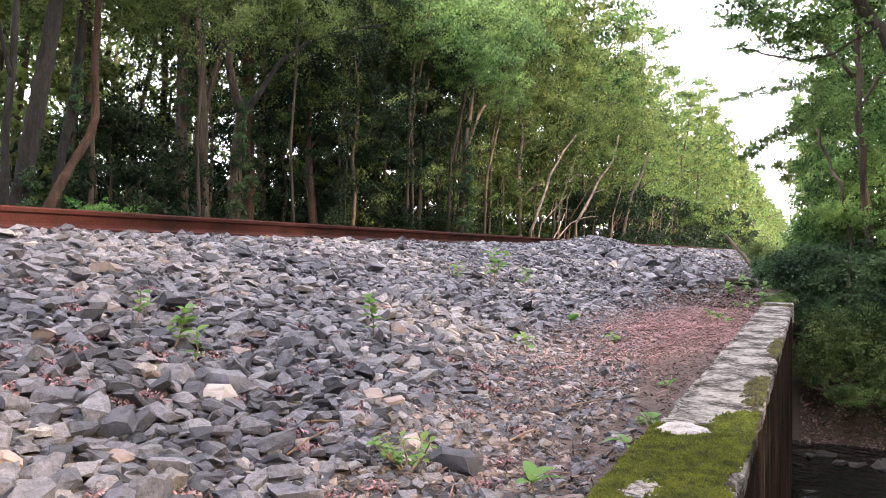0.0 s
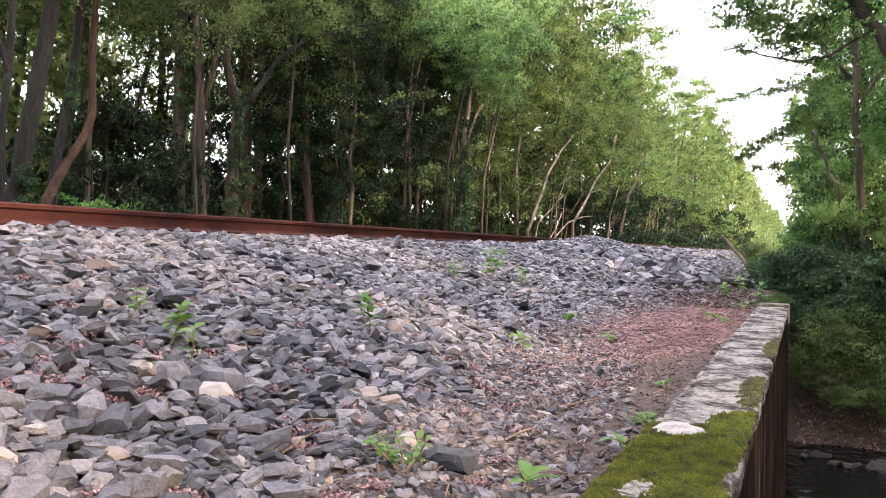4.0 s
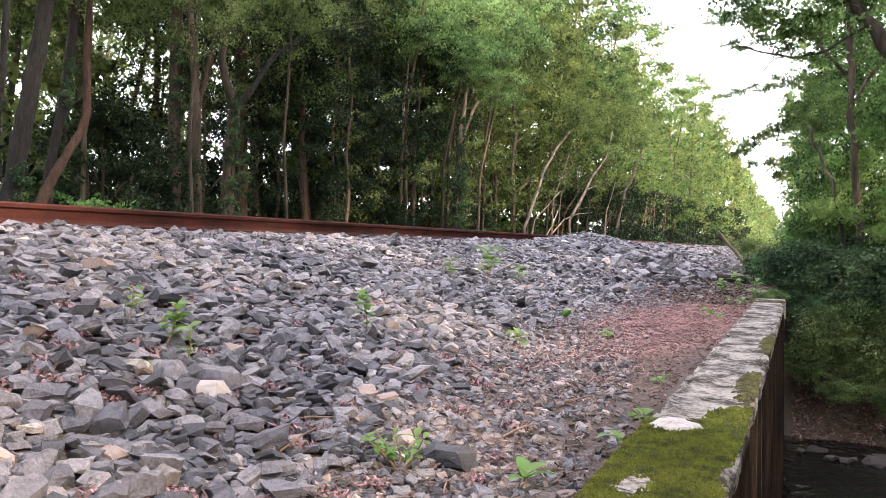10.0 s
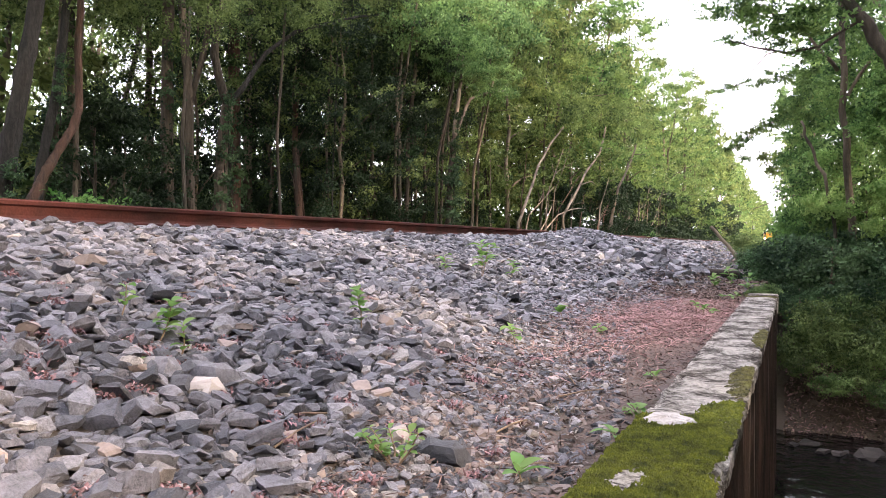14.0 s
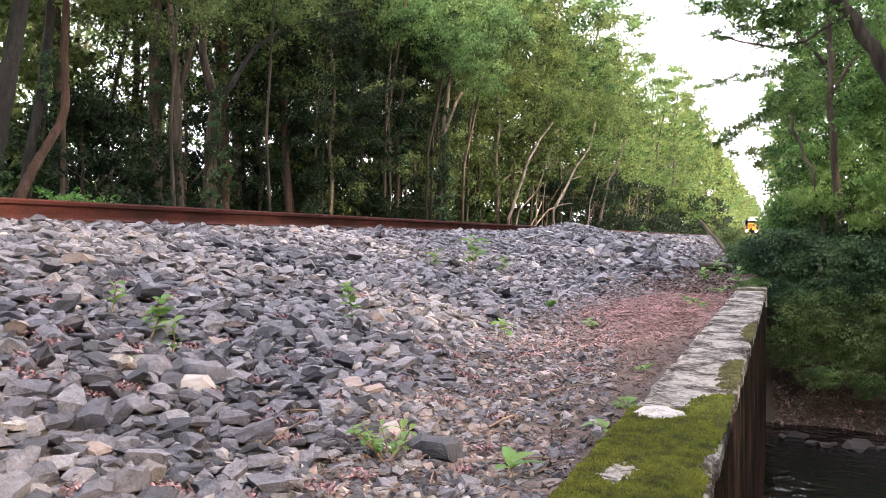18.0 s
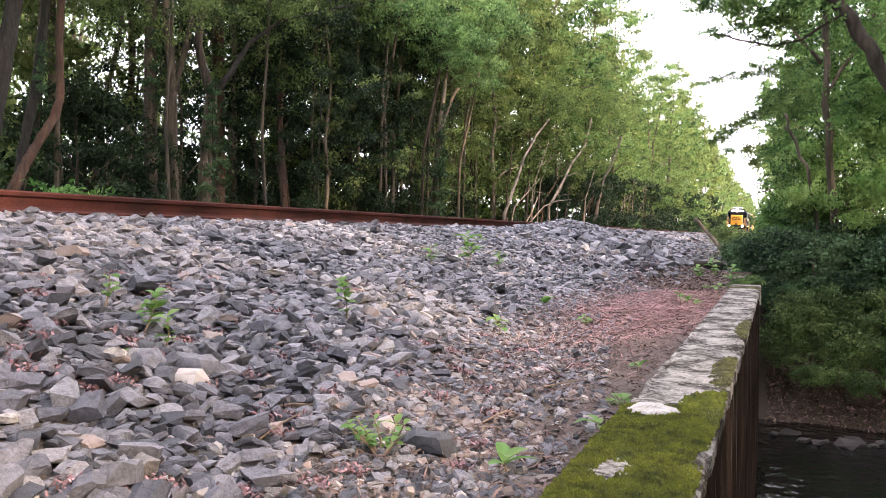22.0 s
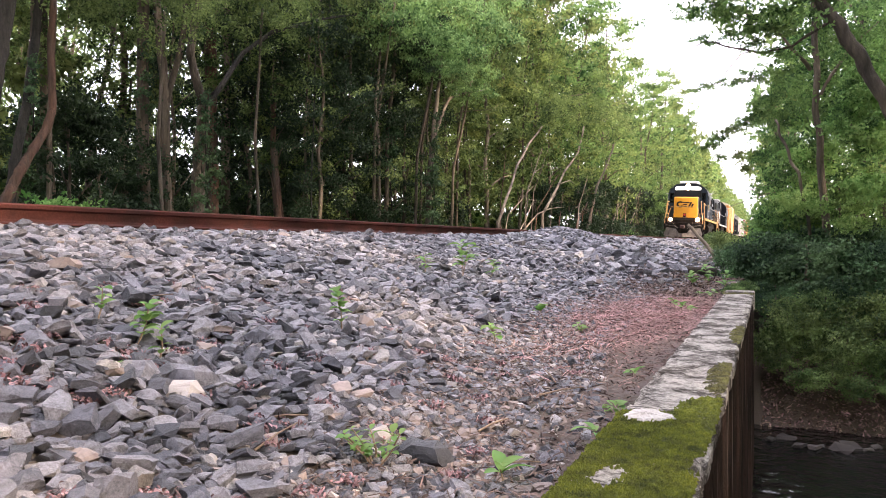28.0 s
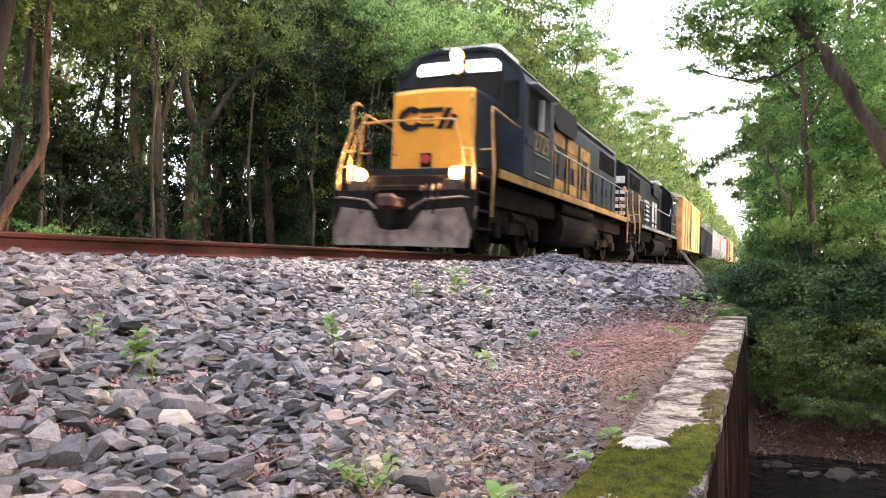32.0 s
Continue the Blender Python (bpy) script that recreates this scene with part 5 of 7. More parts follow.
scatter("gravel", "brown earth and gravel beyond the end of the wall", on_land(p), np.random.default_rng(88).uniform(0.02, 0.05, len(p)), PEBBLES, STONES, 89, share=(0.5, 0.47, 0.03))
p = jitter(-7.8, -4.95, -2, 34, 0.17, 84)
scatter("ballast_bed", "grey crushed stone ballast between the ties", on_land(p, -0.02), np.random.default_rng(85).uniform(0.09, 0.15, len(p)), PEBBLES, STONES, 86, share=(0.93, 0.05, 0.02))

# ---- train ----
BLUE = material("dark_blue_paint", (0.030, 0.040, 0.054), 0.5, vary=0.3, scale=1.5, fine=25, bump=0.06, tint=(0.018, 0.024, 0.033), spec=0.1)
BLACK = material("black_paint", (0.014, 0.015, 0.019), 0.5, vary=0.2, scale=1.5, fine=25, bump=0.06, spec=0.06)
YELLOW = material("yellow_paint", (0.74, 0.33, 0.018), 0.42, vary=0.12, scale=2, fine=30, bump=0.05, tint=(0.62, 0.27, 0.016))
FADED = material("faded_yellow_lettering", (0.40, 0.27, 0.06), 0.6, vary=0.3, scale=6, fine=40, bump=0.02, tint=(0.24, 0.17, 0.05))
SILL = material("dirty_yellow_sill", (0.46, 0.25, 0.04), 0.6, vary=0.35, scale=3, fine=30, bump=0.08, tint=(0.24, 0.14, 0.04))
ORANGE_RAIL = material("dusty_orange_rail", (0.55, 0.30, 0.10), 0.6, vary=0.2, scale=4, fine=40, bump=0.05)
GRIME = material("grimy_underframe", (0.019, 0.0145, 0.0125), 0.9, vary=0.6, scale=3, fine=30, bump=0.4, tint=(0.007, 0.006, 0.0055), spec=0.12)
DUST = material("dusty_plow", (0.20, 0.165, 0.145), 0.8, vary=0.45, scale=3, fine=40, bump=0.2, tint=(0.06, 0.05, 0.045))
DUST_DARK = material("dusty_brown_plate", (0.05, 0.04, 0.035), 0.85, vary=0.4, scale=4, fine=30, bump=0.2, tint=(0.022, 0.018, 0.016))
WHITE = material("white_paint", (0.75, 0.75, 0.73), 0.5, vary=0.1, scale=4, fine=40, bump=0.03)
SILVER = material("silver_grey_paint", (0.42, 0.43, 0.44), 0.5, vary=0.2, scale=3, fine=40, bump=0.05)
RED = material("red_lens", (0.55, 0.02, 0.03), 0.3, vary=0.1, scale=9, fine=60, bump=0.0)
# near black for hoses and blister, and for shade painted into recesses
BLACK_VOID = material("shade_and_black", (0.006, 0.006, 0.007), 0.9, vary=0.1, scale=4, fine=20, bump=0.0)
ORANGE_CAR = material("orange_yellow_car_paint", (0.68, 0.38, 0.12), 0.6, vary=0.3, scale=1.5, fine=20, bump=0.1, tint=(0.48, 0.22, 0.06))
SIDE_MARK = material("worn_orange_marking", (0.46, 0.24, 0.035), 0.6, vary=0.4, scale=3, fine=30, bump=0.02, tint=(0.15, 0.09, 0.03))
# glow of added discs round the lamps, imitating their orange glare
HALO = glow("warm_glare_glow", (1.0, 0.42, 0.10), 2.5)
OXIDE = material("oxide_red_paint", (0.26, 0.07, 0.04), 0.7, vary=0.3, scale=1.5, fine=20, bump=0.1)
RUST = material("rusty_coupler", (0.06, 0.024, 0.02), 0.8, vary=0.4, scale=8, fine=40, bump=0.3)
CREAM = material("pale_roof", (0.62, 0.55, 0.42), 0.6, vary=0.2, scale=2, fine=20, bump=0.1)
HOPPER_GREY = material("pale_grey_hopper_paint", (0.5, 0.48, 0.44), 0.6, vary=0.3, scale=1.5, fine=20, bump=0.1)
GLASS = bpy.data.materials.new("cab_glass")
GLASS.use_nodes = True
_g = GLASS.node_tree.nodes["Principled BSDF"]
_g.inputs["Transmission Weight"].default_value, _g.inputs["Roughness"].default_value, _g.inputs["IOR"].default_value = 0.95, 0.04, 1.06
_g.inputs["Specular IOR Level"].default_value = 0.15
_g.inputs["Base Color"].default_value = (0.25, 0.28, 0.29, 1)
LAMP = glow("headlight", (1.0, 0.68, 0.34), 1200.0)
LAMP_SIDE = glow("ditch_light", (1.0, 0.62, 0.28), 900.0)
BOARD = glow("lit_number_board", (1.0, 0.97, 0.90), 2.2)
AMBER = glow("amber_marker", (0.9, 0.35, 0.02), 0.4)
TURN = Matrix.Identity(4)


def lpart(name, bm, mat, parent, label="", smooth=False):
    bm.transform(TURN)
    return part(name, bm, mat, parent, label, smooth)


def bars(outlines, plane, at, depth=0.012):
    """Flat raised shapes: outlines in the plane's two axes."""
    bm = bmesh.new()
    for o in outlines:
        prism(bm, o, at, at + depth, plane)
    return bm


def text_bm(body, size, m):
    """Raised characters, upright in x, z after the matrix m."""
    c = bpy.data.curves.new("writing", "FONT")
    c.body, c.size, c.extrude, c.align_x, c.align_y = body, size, 0.006, "CENTER", "CENTER"
    ob = bpy.data.objects.new("writing", c)
    me = bpy.data.meshes.new_from_object(ob)
    bm = bmesh.new()
    bm.from_mesh(me)
    bm.transform(m)
    bpy.data.objects.remove(ob)
    bpy.data.meshes.remove(me)
    return bm


def window(parent, x0, x1, z0, z1, at, axis, out):
    """A cab window: rubber frame, black slab in place of the unlit cab, and pane. axis 'y': facing along y; 'x': facing
    sideways.
    """
    def slab(bm, a0, a1, b0, b1, d0, d1):
        d0, d1 = sorted((at + out * d0, at + out * d1))
        return box(bm, a0, a1, d0, d1, b0, b1) if axis == "y" else box(bm, d0, d1, a0, a1, b0, b1)
    bm = bmesh.new()
    slab(bm, x0, x1, z0, z1, -0.02, 0.006)
    w = lpart("window", bm, BLACK_VOID, parent)
    bm = bmesh.new()
    for a in ((x0 - 0.03, x1 + 0.03, z0 - 0.03, z0), (x0 - 0.03, x1 + 0.03, z1, z1 + 0.03), (x0 - 0.03, x0, z0, z1), (x1, x1 + 0.03, z0, z1)):
        slab(bm, *a, -0.02, 0.02)
    lpart("window_frame", bm, BLACK if axis == "x" else GRIME, w)
    bm = bmesh.new()
    slab(bm, x0, x1, z0, z1, 0.010, 0.014)
    lpart("pane", bm, GLASS, w)
    return w


def wheelset(parent, u):
    bm = bmesh.new()
    rod(bm, (-0.9, 0, 0), (0.9, 0, 0), 0.09, n=12)
    ax = part("wheelset", bm, GRIME, parent)
    ax.location = (0, u, 0.508)
    for s in (-1, 1):
        bm = bmesh.new()
        rod(bm, (s * 0.69, 0, 0), (s * 0.82, 0, 0), 0.508, n=28)
        rod(bm, (s * 0.67, 0, 0), (s * 0.69, 0, 0), 0.533, n=28)
        rod(bm, (s * 0.82, 0, 0), (s * 0.86, 0, 0), 0.16, n=12)
        for k in range(4):
            a = k * math.pi / 2
            rod(bm, (s * 0.815, 0.3 * math.cos(a), 0.3 * math.sin(a)), (s * 0.827, 0.3 * math.cos(a), 0.3 * math.sin(a)), 0.05, n=8)
        part("wheel", bm, GRIME, ax)
    return ax


def truck(parent, u, base=2.74):
    """Side frames, springs, brake gear and journal boxes of one truck."""
    h = base / 2
    bm = bmesh.new()
    box(bm, -0.6, 0.6, u - 0.4, u + 0.4, 0.55, 0.95, 0.03)
    t = lpart("truck", bm, GRIME, parent)
    for s in (-1, 1):
        bm = bmesh.new()
        prism(bm, [(u - h - 0.45, 0.62), (u - h - 0.3, 0.5), (u - h + 0.3, 0.5), (u - 0.75, 0.72), (u - 0.6, 0.48), (u + 0.6, 0.48), (u + 0.75, 0.72), (u + h - 0.3, 0.5), (u + h + 0.3, 0.5),
                   (u + h + 0.45, 0.62), (u + h + 0.45, 0.85), (u + h, 0.98), (u - h, 0.98), (u - h - 0.45, 0.85)], s * 0.98, s * 1.1, "x")
        lpart("side_frame", bm, GRIME, t)
        for e in (-h, h):
            bm = bmesh.new()
            box(bm, *sorted((s * 1.0, s * 1.2)), u + e - 0.17, u + e + 0.17, 0.36, 0.68, 0.03)
            lpart("journal_box", bm, GRIME, t)
            bm = bmesh.new()
            for q in (-0.33, 0.33):
                rod(bm, (s * 1.05, u + e * 0.45 + q * 0.4, 0.5), (s * 1.05, u + e * 0.45 + q * 0.4, 0.8), 0.07, n=8)
            lpart("spring", bm, GRIME, t)
        bm = bmesh.new()
        rod(bm, (s * 1.14, u - 0.55, 0.85), (s * 1.14, u + 0.1, 0.85), 0.1, n=10)
        pipe(bm, [(s * 1.13, u + 0.1, 0.85), (s * 1.13, u + 0.6, 0.75), (s * 1.13, u + h - 0.2, 0.35)], 0.025, 5)
        lpart("brake_cylinder", bm, GRIME, t)
    return t


def ladder_rails(parent, pts, mat, r=0.022, name="handrail"):
    return lpart(name, pipe(bmesh.new(), pts, r, 7), mat, parent)


def locomotive(label, body, end_paint, sill_paint, rail_paint, lead):
    """A four-axle hood locomotive, front end at y = 0, rail top at z = 0."""
    L = 17.1
    e = tagged(new("locomotive"), label, "locomotive", "vehicles of the train")
    # frame, sills, pilots
    bm = bmesh.new()
    box(bm, -1.2, 1.2, 0.25, L - 0.25, 1.0, 1.46, 0.02)
    lpart("underframe", bm, GRIME, e)
    bm = bmesh.new()
    box(bm, -1.52, 1.52, 1.1, L - 1.1, 1.60, 1.68)
    lpart("deck", bm, GRIME, e)
    for a, b in ((0.3, 1.1), (L - 1.1, L - 0.3)):
        lpart("porch", box(bmesh.new(), -1.45, 1.45, a, b, 1.38, 1.44, 0.01), GRIME, e)
    for s in (-1, 1):
        bm = bmesh.new()
        box(bm, *sorted((s * 1.47, s * 1.53)), 1.25, L - 1.2, 1.50, 1.675, 0.008)
        lpart("side_sill", bm, sill_paint, e)
        for u in (0.55, L - 0.55):
            for z in (0.45, 0.78, 1.11, 1.42):
                lpart("step", box(bmesh.new(), *sorted((s * 1.12, s * 1.5)), u - 0.32, u + 0.32, z, z + 0.04), GRIME, e)
            for v in (u - 0.34, u + 0.31):
                lpart("step_side", box(bmesh.new(), *sorted((s * 1.1, s * 1.48)), v, v + 0.03, 0.42, 1.6), GRIME, e)
    for a, b, sg in ((0.02, 0.12, 1), (L - 0.12, L - 0.02, -1)):
        bm = bmesh.new()
        box(bm, -1.48, 1.48, a, b, 0.25, 1.16, 0.015)
        lpart("end_plate", bm, GRIME, e)
        for s in (-1, 1):
            bm = box(bmesh.new(), *sorted((s * 0.86, s * 1.2)), *sorted((a + sg * 0.08, b + sg * 0.14)), 1.12, 1.36, 0.015)
            lpart("side_plate", bm, DUST_DARK, e)
        # black plate that stands in for shade in the hollow below the nose
        bm = box(bmesh.new(), -0.86, 0.86, *sorted((a + sg * 0.5, b + sg * 0.5)), 1.1, 1.62)
        lpart("recess_plate", bm, BLACK_VOID, e)
        c0 = a if sg > 0 else b
        bm = bmesh.new()
        box(bm, -0.13, 0.13, *sorted((c0 - sg * 0.42, c0 + sg * 0.1)), 0.78, 1.0, 0.04)
        box(bm, -0.2, 0.16, *sorted((c0 - sg * 0.6, c0 - sg * 0.4)), 0.76, 1.04, 0.06)
        lpart("coupler", bm, RUST, e, "rusty reddish knuckle coupler")
        for s in (-1, 1):
            for q in range(3):
                bm = bmesh.new()
                x = s * (0.55 + 0.13 * q)
                pipe(bm, [(x, c0 - sg * 0.02, 1.25), (x + s * 0.03, c0 - sg * 0.16, 1.15), (x + s * 0.02, c0 - sg * 0.2, 0.9), (x - s * 0.08, c0 - sg * 0.14, 0.7)], 0.022, 6)
                lpart("air_hose", bm, BLACK_VOID if q % 2 else GRIME, e)
        # swept plow
        bm = bmesh.new()
        for s in (-1, 1):
            v = [(0.0, c0 - sg * 0.36, 0.10), (s * 1.40, c0 - sg * 0.04, 0.10), (s * 1.52, c0 + sg * 0.06, 0.86), (s * 0.55, c0 - sg * 0.18, 0.76), (s * 0.32, c0 - sg * 0.25, 0.42), (0.0, c0 - sg * 0.32, 0.38)]
            f = [bm.verts.new(q) for q in v]
            g = [bm.verts.new((x, y + sg * 0.03, z)) for x, y, z in v]
            bm.faces.new(f)
            bm.faces.new(g[::-1])
            for k in range(6):
                bm.faces.new((f[k], f[(k + 1) % 6], g[(k + 1) % 6], g[k]))
        lpart("plow", bm, DUST, e, "dusty grey steel plow")
        bm = bmesh.new()
        for s in (-1, 1):
            pipe(bm, [(s * 0.35, c0 - sg * 0.3, 0.78), (s * 0.6, c0 - sg * 0.2, 0.95), (s * 1.25, c0 - sg * 0.08, 1.02), (s * 1.4, c0 - sg * 0.04, 1.0)], 0.022, 6)
        lpart("cut_lever", bm, DUST, e)
        bm = bmesh.new()
        box(bm, -0.45, 0.45, *sorted((c0 - sg * 0.1, c0 + sg * 0.1)), 1.12, 1.24, 0.02)
        lpart("anticlimber", bm, GRIME, e)
    # nose: shallow vee front, sloped top
    bm = bmesh.new()
    ring = [(-0.92, 1.36), (-0.86, 1.30), (-0.28, 1.20), (0.28, 1.20), (0.86, 1.30), (0.92, 1.36), (0.92, 2.7), (-0.92, 2.7)]
    lo = [bm.verts.new((x, y, 1.50)) for x, y in ring]
    md = [bm.verts.new((x, y + 0.02, 3.26)) for x, y in ring]
    hi = [bm.verts.new((x * 0.95, y + 0.08 if y < 2 else y, 3.34 + (0.06 if y > 2 else 0))) for x, y in ring]
    n = len(ring)
    for p, q in ((lo, md), (md, hi)):
        for k in range(n):
            bm.faces.new((p[k], p[(k + 1) % n], q[(k + 1) % n], q[k]))
    bm.faces.new(hi)
    bm.faces.new(lo[::-1])
    nose = lpart("nose", bm, body, e)
    bm = bmesh.new()
    ring = [(-0.925, 1.352), (-0.865, 1.291), (-0.282, 1.191), (0.282, 1.191), (0.865, 1.291), (0.925, 1.352)]
    lo = [bm.verts.new((x, y, 1.50 + 0.09 * (abs(x) < 0.5))) for x, y in ring]
    md = [bm.verts.new((x, y + 0.02, 3.262)) for x, y in ring]
    hi = [bm.verts.new((x * 0.95, y + 0.075, 3.346)) for x, y in ring]
    for p, q in ((lo, md), (md, hi)):
        for k in range(5):
            bm.faces.new((p[k], p[k + 1], q[k + 1], q[k]))
    lpart("nose_front", bm, end_paint, nose, "bright yellow nose front" if lead else "black nose front")
    if lead:
        # emblem: plain dark shapes on the nose
        def arc(cx, cz, r0, r1, a0, a1, k=9):
            pts = [(cx + r1 * math.cos(a0 + (a1 - a0) * i / k) * 1.15, cz + r1 * math.sin(a0 + (a1 - a0) * i / k)) for i in range(k + 1)]
            return pts + [(cx + r0 * math.cos(a1 + (a0 - a1) * i / k) * 1.15, cz + r0 * math.sin(a1 + (a0 - a1) * i / k)) for i in range(k + 1)]
        shapes = [arc(-0.42, 2.73, 0.13, 0.26, 0.7, math.tau - 0.5), [(-0.2, 2.55), (0.12, 2.55), (0.12, 2.62), (-0.2, 2.62)], [(-0.2, 2.68), (0.1, 2.68), (0.1, 2.76), (-0.2, 2.76)],
                  [(-0.2, 2.84), (0.3, 2.84), (0.3, 2.94), (-0.2, 2.94)], [(0.16, 2.5), (0.3, 2.5), (0.5, 2.92), (0.36, 2.92)], [(0.36, 2.5), (0.5, 2.5), (0.62, 2.76), (0.5, 2.8)]]
        lpart("emblem", bars(shapes, "y", 1.175, 0.012), BLACK, nose, "dark blue emblem shapes")
    bm = bmesh.new()
    rod(bm, (-0.05, 1.2, 1.9), (-0.05, 1.12, 1.9), 0.09, n=14)
    if lead:
        lpart("marker_lens", bm, RED, nose, "red lens on the nose")
        lpart("marker_plate", box(bmesh.new(), -0.17, 0.07, 1.15, 1.2, 1.66, 2.02, 0.01), GRIME, nose)
    else:
        bm.free()
    bm = bmesh.new()
    for x in (-0.8, 0.75):
        box(bm, x - 0.02, x + 0.02, 1.22, 1.33, 2.0, 2.03)
    box(bm, -0.16, 0.1, 1.1, 1.3, 1.45, 1.72, 0.02)
    lpart("nose_fitting", bm, DUST, nose)
    # cab
    sec = [(-1.55, 1.68), (1.55, 1.68), (1.55, 3.72), (1.46, 3.95), (0.98, 4.40), (0.6, 4.50), (-0.6, 4.50), (-0.98, 4.40), (-1.46, 3.95), (-1.55, 3.72)]
    bm = prism(bmesh.new(), sec, 2.62, 4.95)
    cab = lpart("cab", bm, body, e)
    over = [(1.49, 3.97), (1.0, 4.42), (0.6, 4.525), (-0.6, 4.525), (-1.0, 4.42), (-1.49, 3.97), (-1.46, 3.93), (-0.98, 4.36), (-0.6, 4.47), (0.6, 4.47), (0.98, 4.36), (1.46, 3.93)]
    lpart("cab_roof", prism(bmesh.new(), over, 2.52, 5.0), body, cab)
    for x0, x1 in ((-0.95, -0.08), (0.08, 0.95)):
        window(cab, x0, x1, 3.42, 3.92, 2.62, "y", -1)
    for s in (-1, 1):
        window(cab, *sorted((s * 1.10, s * 1.38)), 2.95, 3.72, 2.62, "y", -1)
        window(cab, 2.95, 3.42, 2.85, 3.62, s * 1.55, "x", s)
        window(cab, 3.62, 4.55, 2.85, 3.62, s * 1.55, "x", s)
        bm = bmesh.new()
        box(bm, *sorted((s * 1.55, s * 1.75)), 2.85, 4.7, 3.70, 3.74)
        lpart("sunshade", bm, SILVER, cab, "pale metal sunshade")
        bm = bmesh.new()
        box(bm, *sorted((s * 1.57, s * 1.7)), 3.55, 3.62, 2.8, 3.5, 0.01)
        lpart("mirror", bm, SILVER, cab)
        bm = bmesh.new()
        box(bm, *sorted((s * 1.55, s * 1.575)), 2.75, 3.35, 2.40, 2.55)
        lpart("builder_plate", bm, body, cab)
        bm = bmesh.new()
        box(bm, *sorted((s * 1.55, s * 1.58)), 3.4, 4.6, 2.28, 2.31)
        box(bm, *sorted((s * 1.55, s * 1.58)), 3.4, 4.6, 1.86, 1.89)
        lpart("grab_iron", bm, SILVER, cab)
    if lead:
        for s in (-1, 1):
            bm = text_bm("2725", 0.62, Matrix.Translation((s * 1.556, 3.95, 2.56)) @ Matrix.Rotation(s * math.pi / 2, 4, "Z") @ Matrix.Rotation(math.pi / 2, 4, "X"))
            lpart("cab_number", bm, FADED, cab, "faded yellow cab number")
    # black panel paints in the shade under the roof overhang
    if lead:
        lpart("windshield_shade", box(bmesh.new(), -1.04, 1.04, 2.605, 2.62, 3.36, 3.98), BLACK_VOID, cab, "black panel standing in for shade round the windshield")
    for s in (-1, 1):
        o = [(s * 0.2, 4.01), (s * 0.98, 3.99), (s * 0.98, 4.16), (s * 0.88, 4.24), (s * 0.2, 4.25)]
        lpart("number_board", prism(bmesh.new(), o, 2.585, 2.615), BOARD, cab, "lit white number board")
    bm = box(bmesh.new(), -0.17, 0.17, 2.5, 2.62, 3.98, 4.5, 0.03)
    lamp = lpart("headlight_box", bm, body, cab)
    for z in (4.12, 4.35):
        bm = rod(bmesh.new(), (0, 2.5, z), (0, 2.47, z), 0.115, n=18)
        if lead:
            lpart("lamp_halo", rod(bmesh.new(), (0, 2.5, z), (0, 2.478, z), 0.16, n=20), HALO, lamp, "glowing amber disc standing in for the headlight's glare")
        lpart("headlight", bm, LAMP if lead else SILVER, lamp, "glowing warm white headlight" if lead else "")
    bm = box(bmesh.new(), -0.75, 0.75, 3.2, 4.6, 4.5, 4.78, 0.06)
    lpart("air_conditioner", bm, WHITE if lead else SILVER, cab, "white rooftop air conditioner" if lead else "")
    # long hood
    sec = [(-0.97, 1.68), (0.97, 1.68), (0.97, 3.9), (0.86, 4.12), (0.6, 4.24), (-0.6, 4.24), (-0.86, 4.12), (-0.97, 3.9)]
    hood = lpart("hood", prism(bmesh.new(), sec, 4.95, 16.3), body, e)
    bm = bmesh.new()
    for s in (-1, 1):
        box(bm, *sorted((s * 0.9, s * 1.03)), 5.15, 6.5, 2.95, 4.12, 0.02)
    lpart("air_filter", bm, body, hood)
    for s in (-1, 1):
        o = [(7.0, 3.50), (8.9, 3.50), (9.15, 3.62), (9.25, 3.85), (9.15, 4.08), (8.9, 4.19), (7.0, 4.19), (6.75, 4.08), (6.65, 3.85), (6.75, 3.62)]
        lpart("brake_blister", prism(bmesh.new(), o, s * 0.6, s * 1.1, "x"), BLACK_VOID if lead else BLACK, hood)
        for k in range(11):
            u = 6.75 + k * 0.86
            bm = box(bmesh.new(), *sorted((s * 0.97, s * 0.985)), u, u + 0.8, 1.85, 3.05, 0.0)
            d = lpart("hood_door", bm, body, hood)
            bm = box(bmesh.new(), *sorted((s * 0.985, s * 1.01)), u + 0.68, u + 0.72, 2.3, 2.6)
            lpart("latch", bm, body, d)
        bm = bmesh.new()
        for k in range(22):
            box(bm, *sorted((s * 0.97, s * 0.99)), 13.1 + k * 0.125, 13.16 + k * 0.125, 3.2, 3.85)
        lpart("radiator_grille", bm, GRIME, hood)
        bm = box(bmesh.new(), *sorted((s * 0.78, s * 0.98)), 5.0, 16.25, 4.13, 4.17)
        lpart("roof_edge", bm, SILVER, hood, "pale strip along the hood edge")
    for u in (7.3, 8.5, 13.6, 14.6, 15.6):
        bm = rod(bmesh.new(), (0, u, 4.22), (0, u, 4.4), 0.52, n=24)
        for k in range(6):
            a = k * math.pi / 6
            rod(bm, (-0.5 * math.cos(a), u - 0.5 * math.sin(a), 4.41), (0.5 * math.cos(a), u + 0.5 * math.sin(a), 4.41), 0.015, n=5)
        lpart("roof_fan", bm, GRIME, hood)
    bm = box(bmesh.new(), -0.25, 0.25, 10.2, 11.0, 4.22, 4.42, 0.03)
    lpart("exhaust_stack", bm, GRIME, hood)
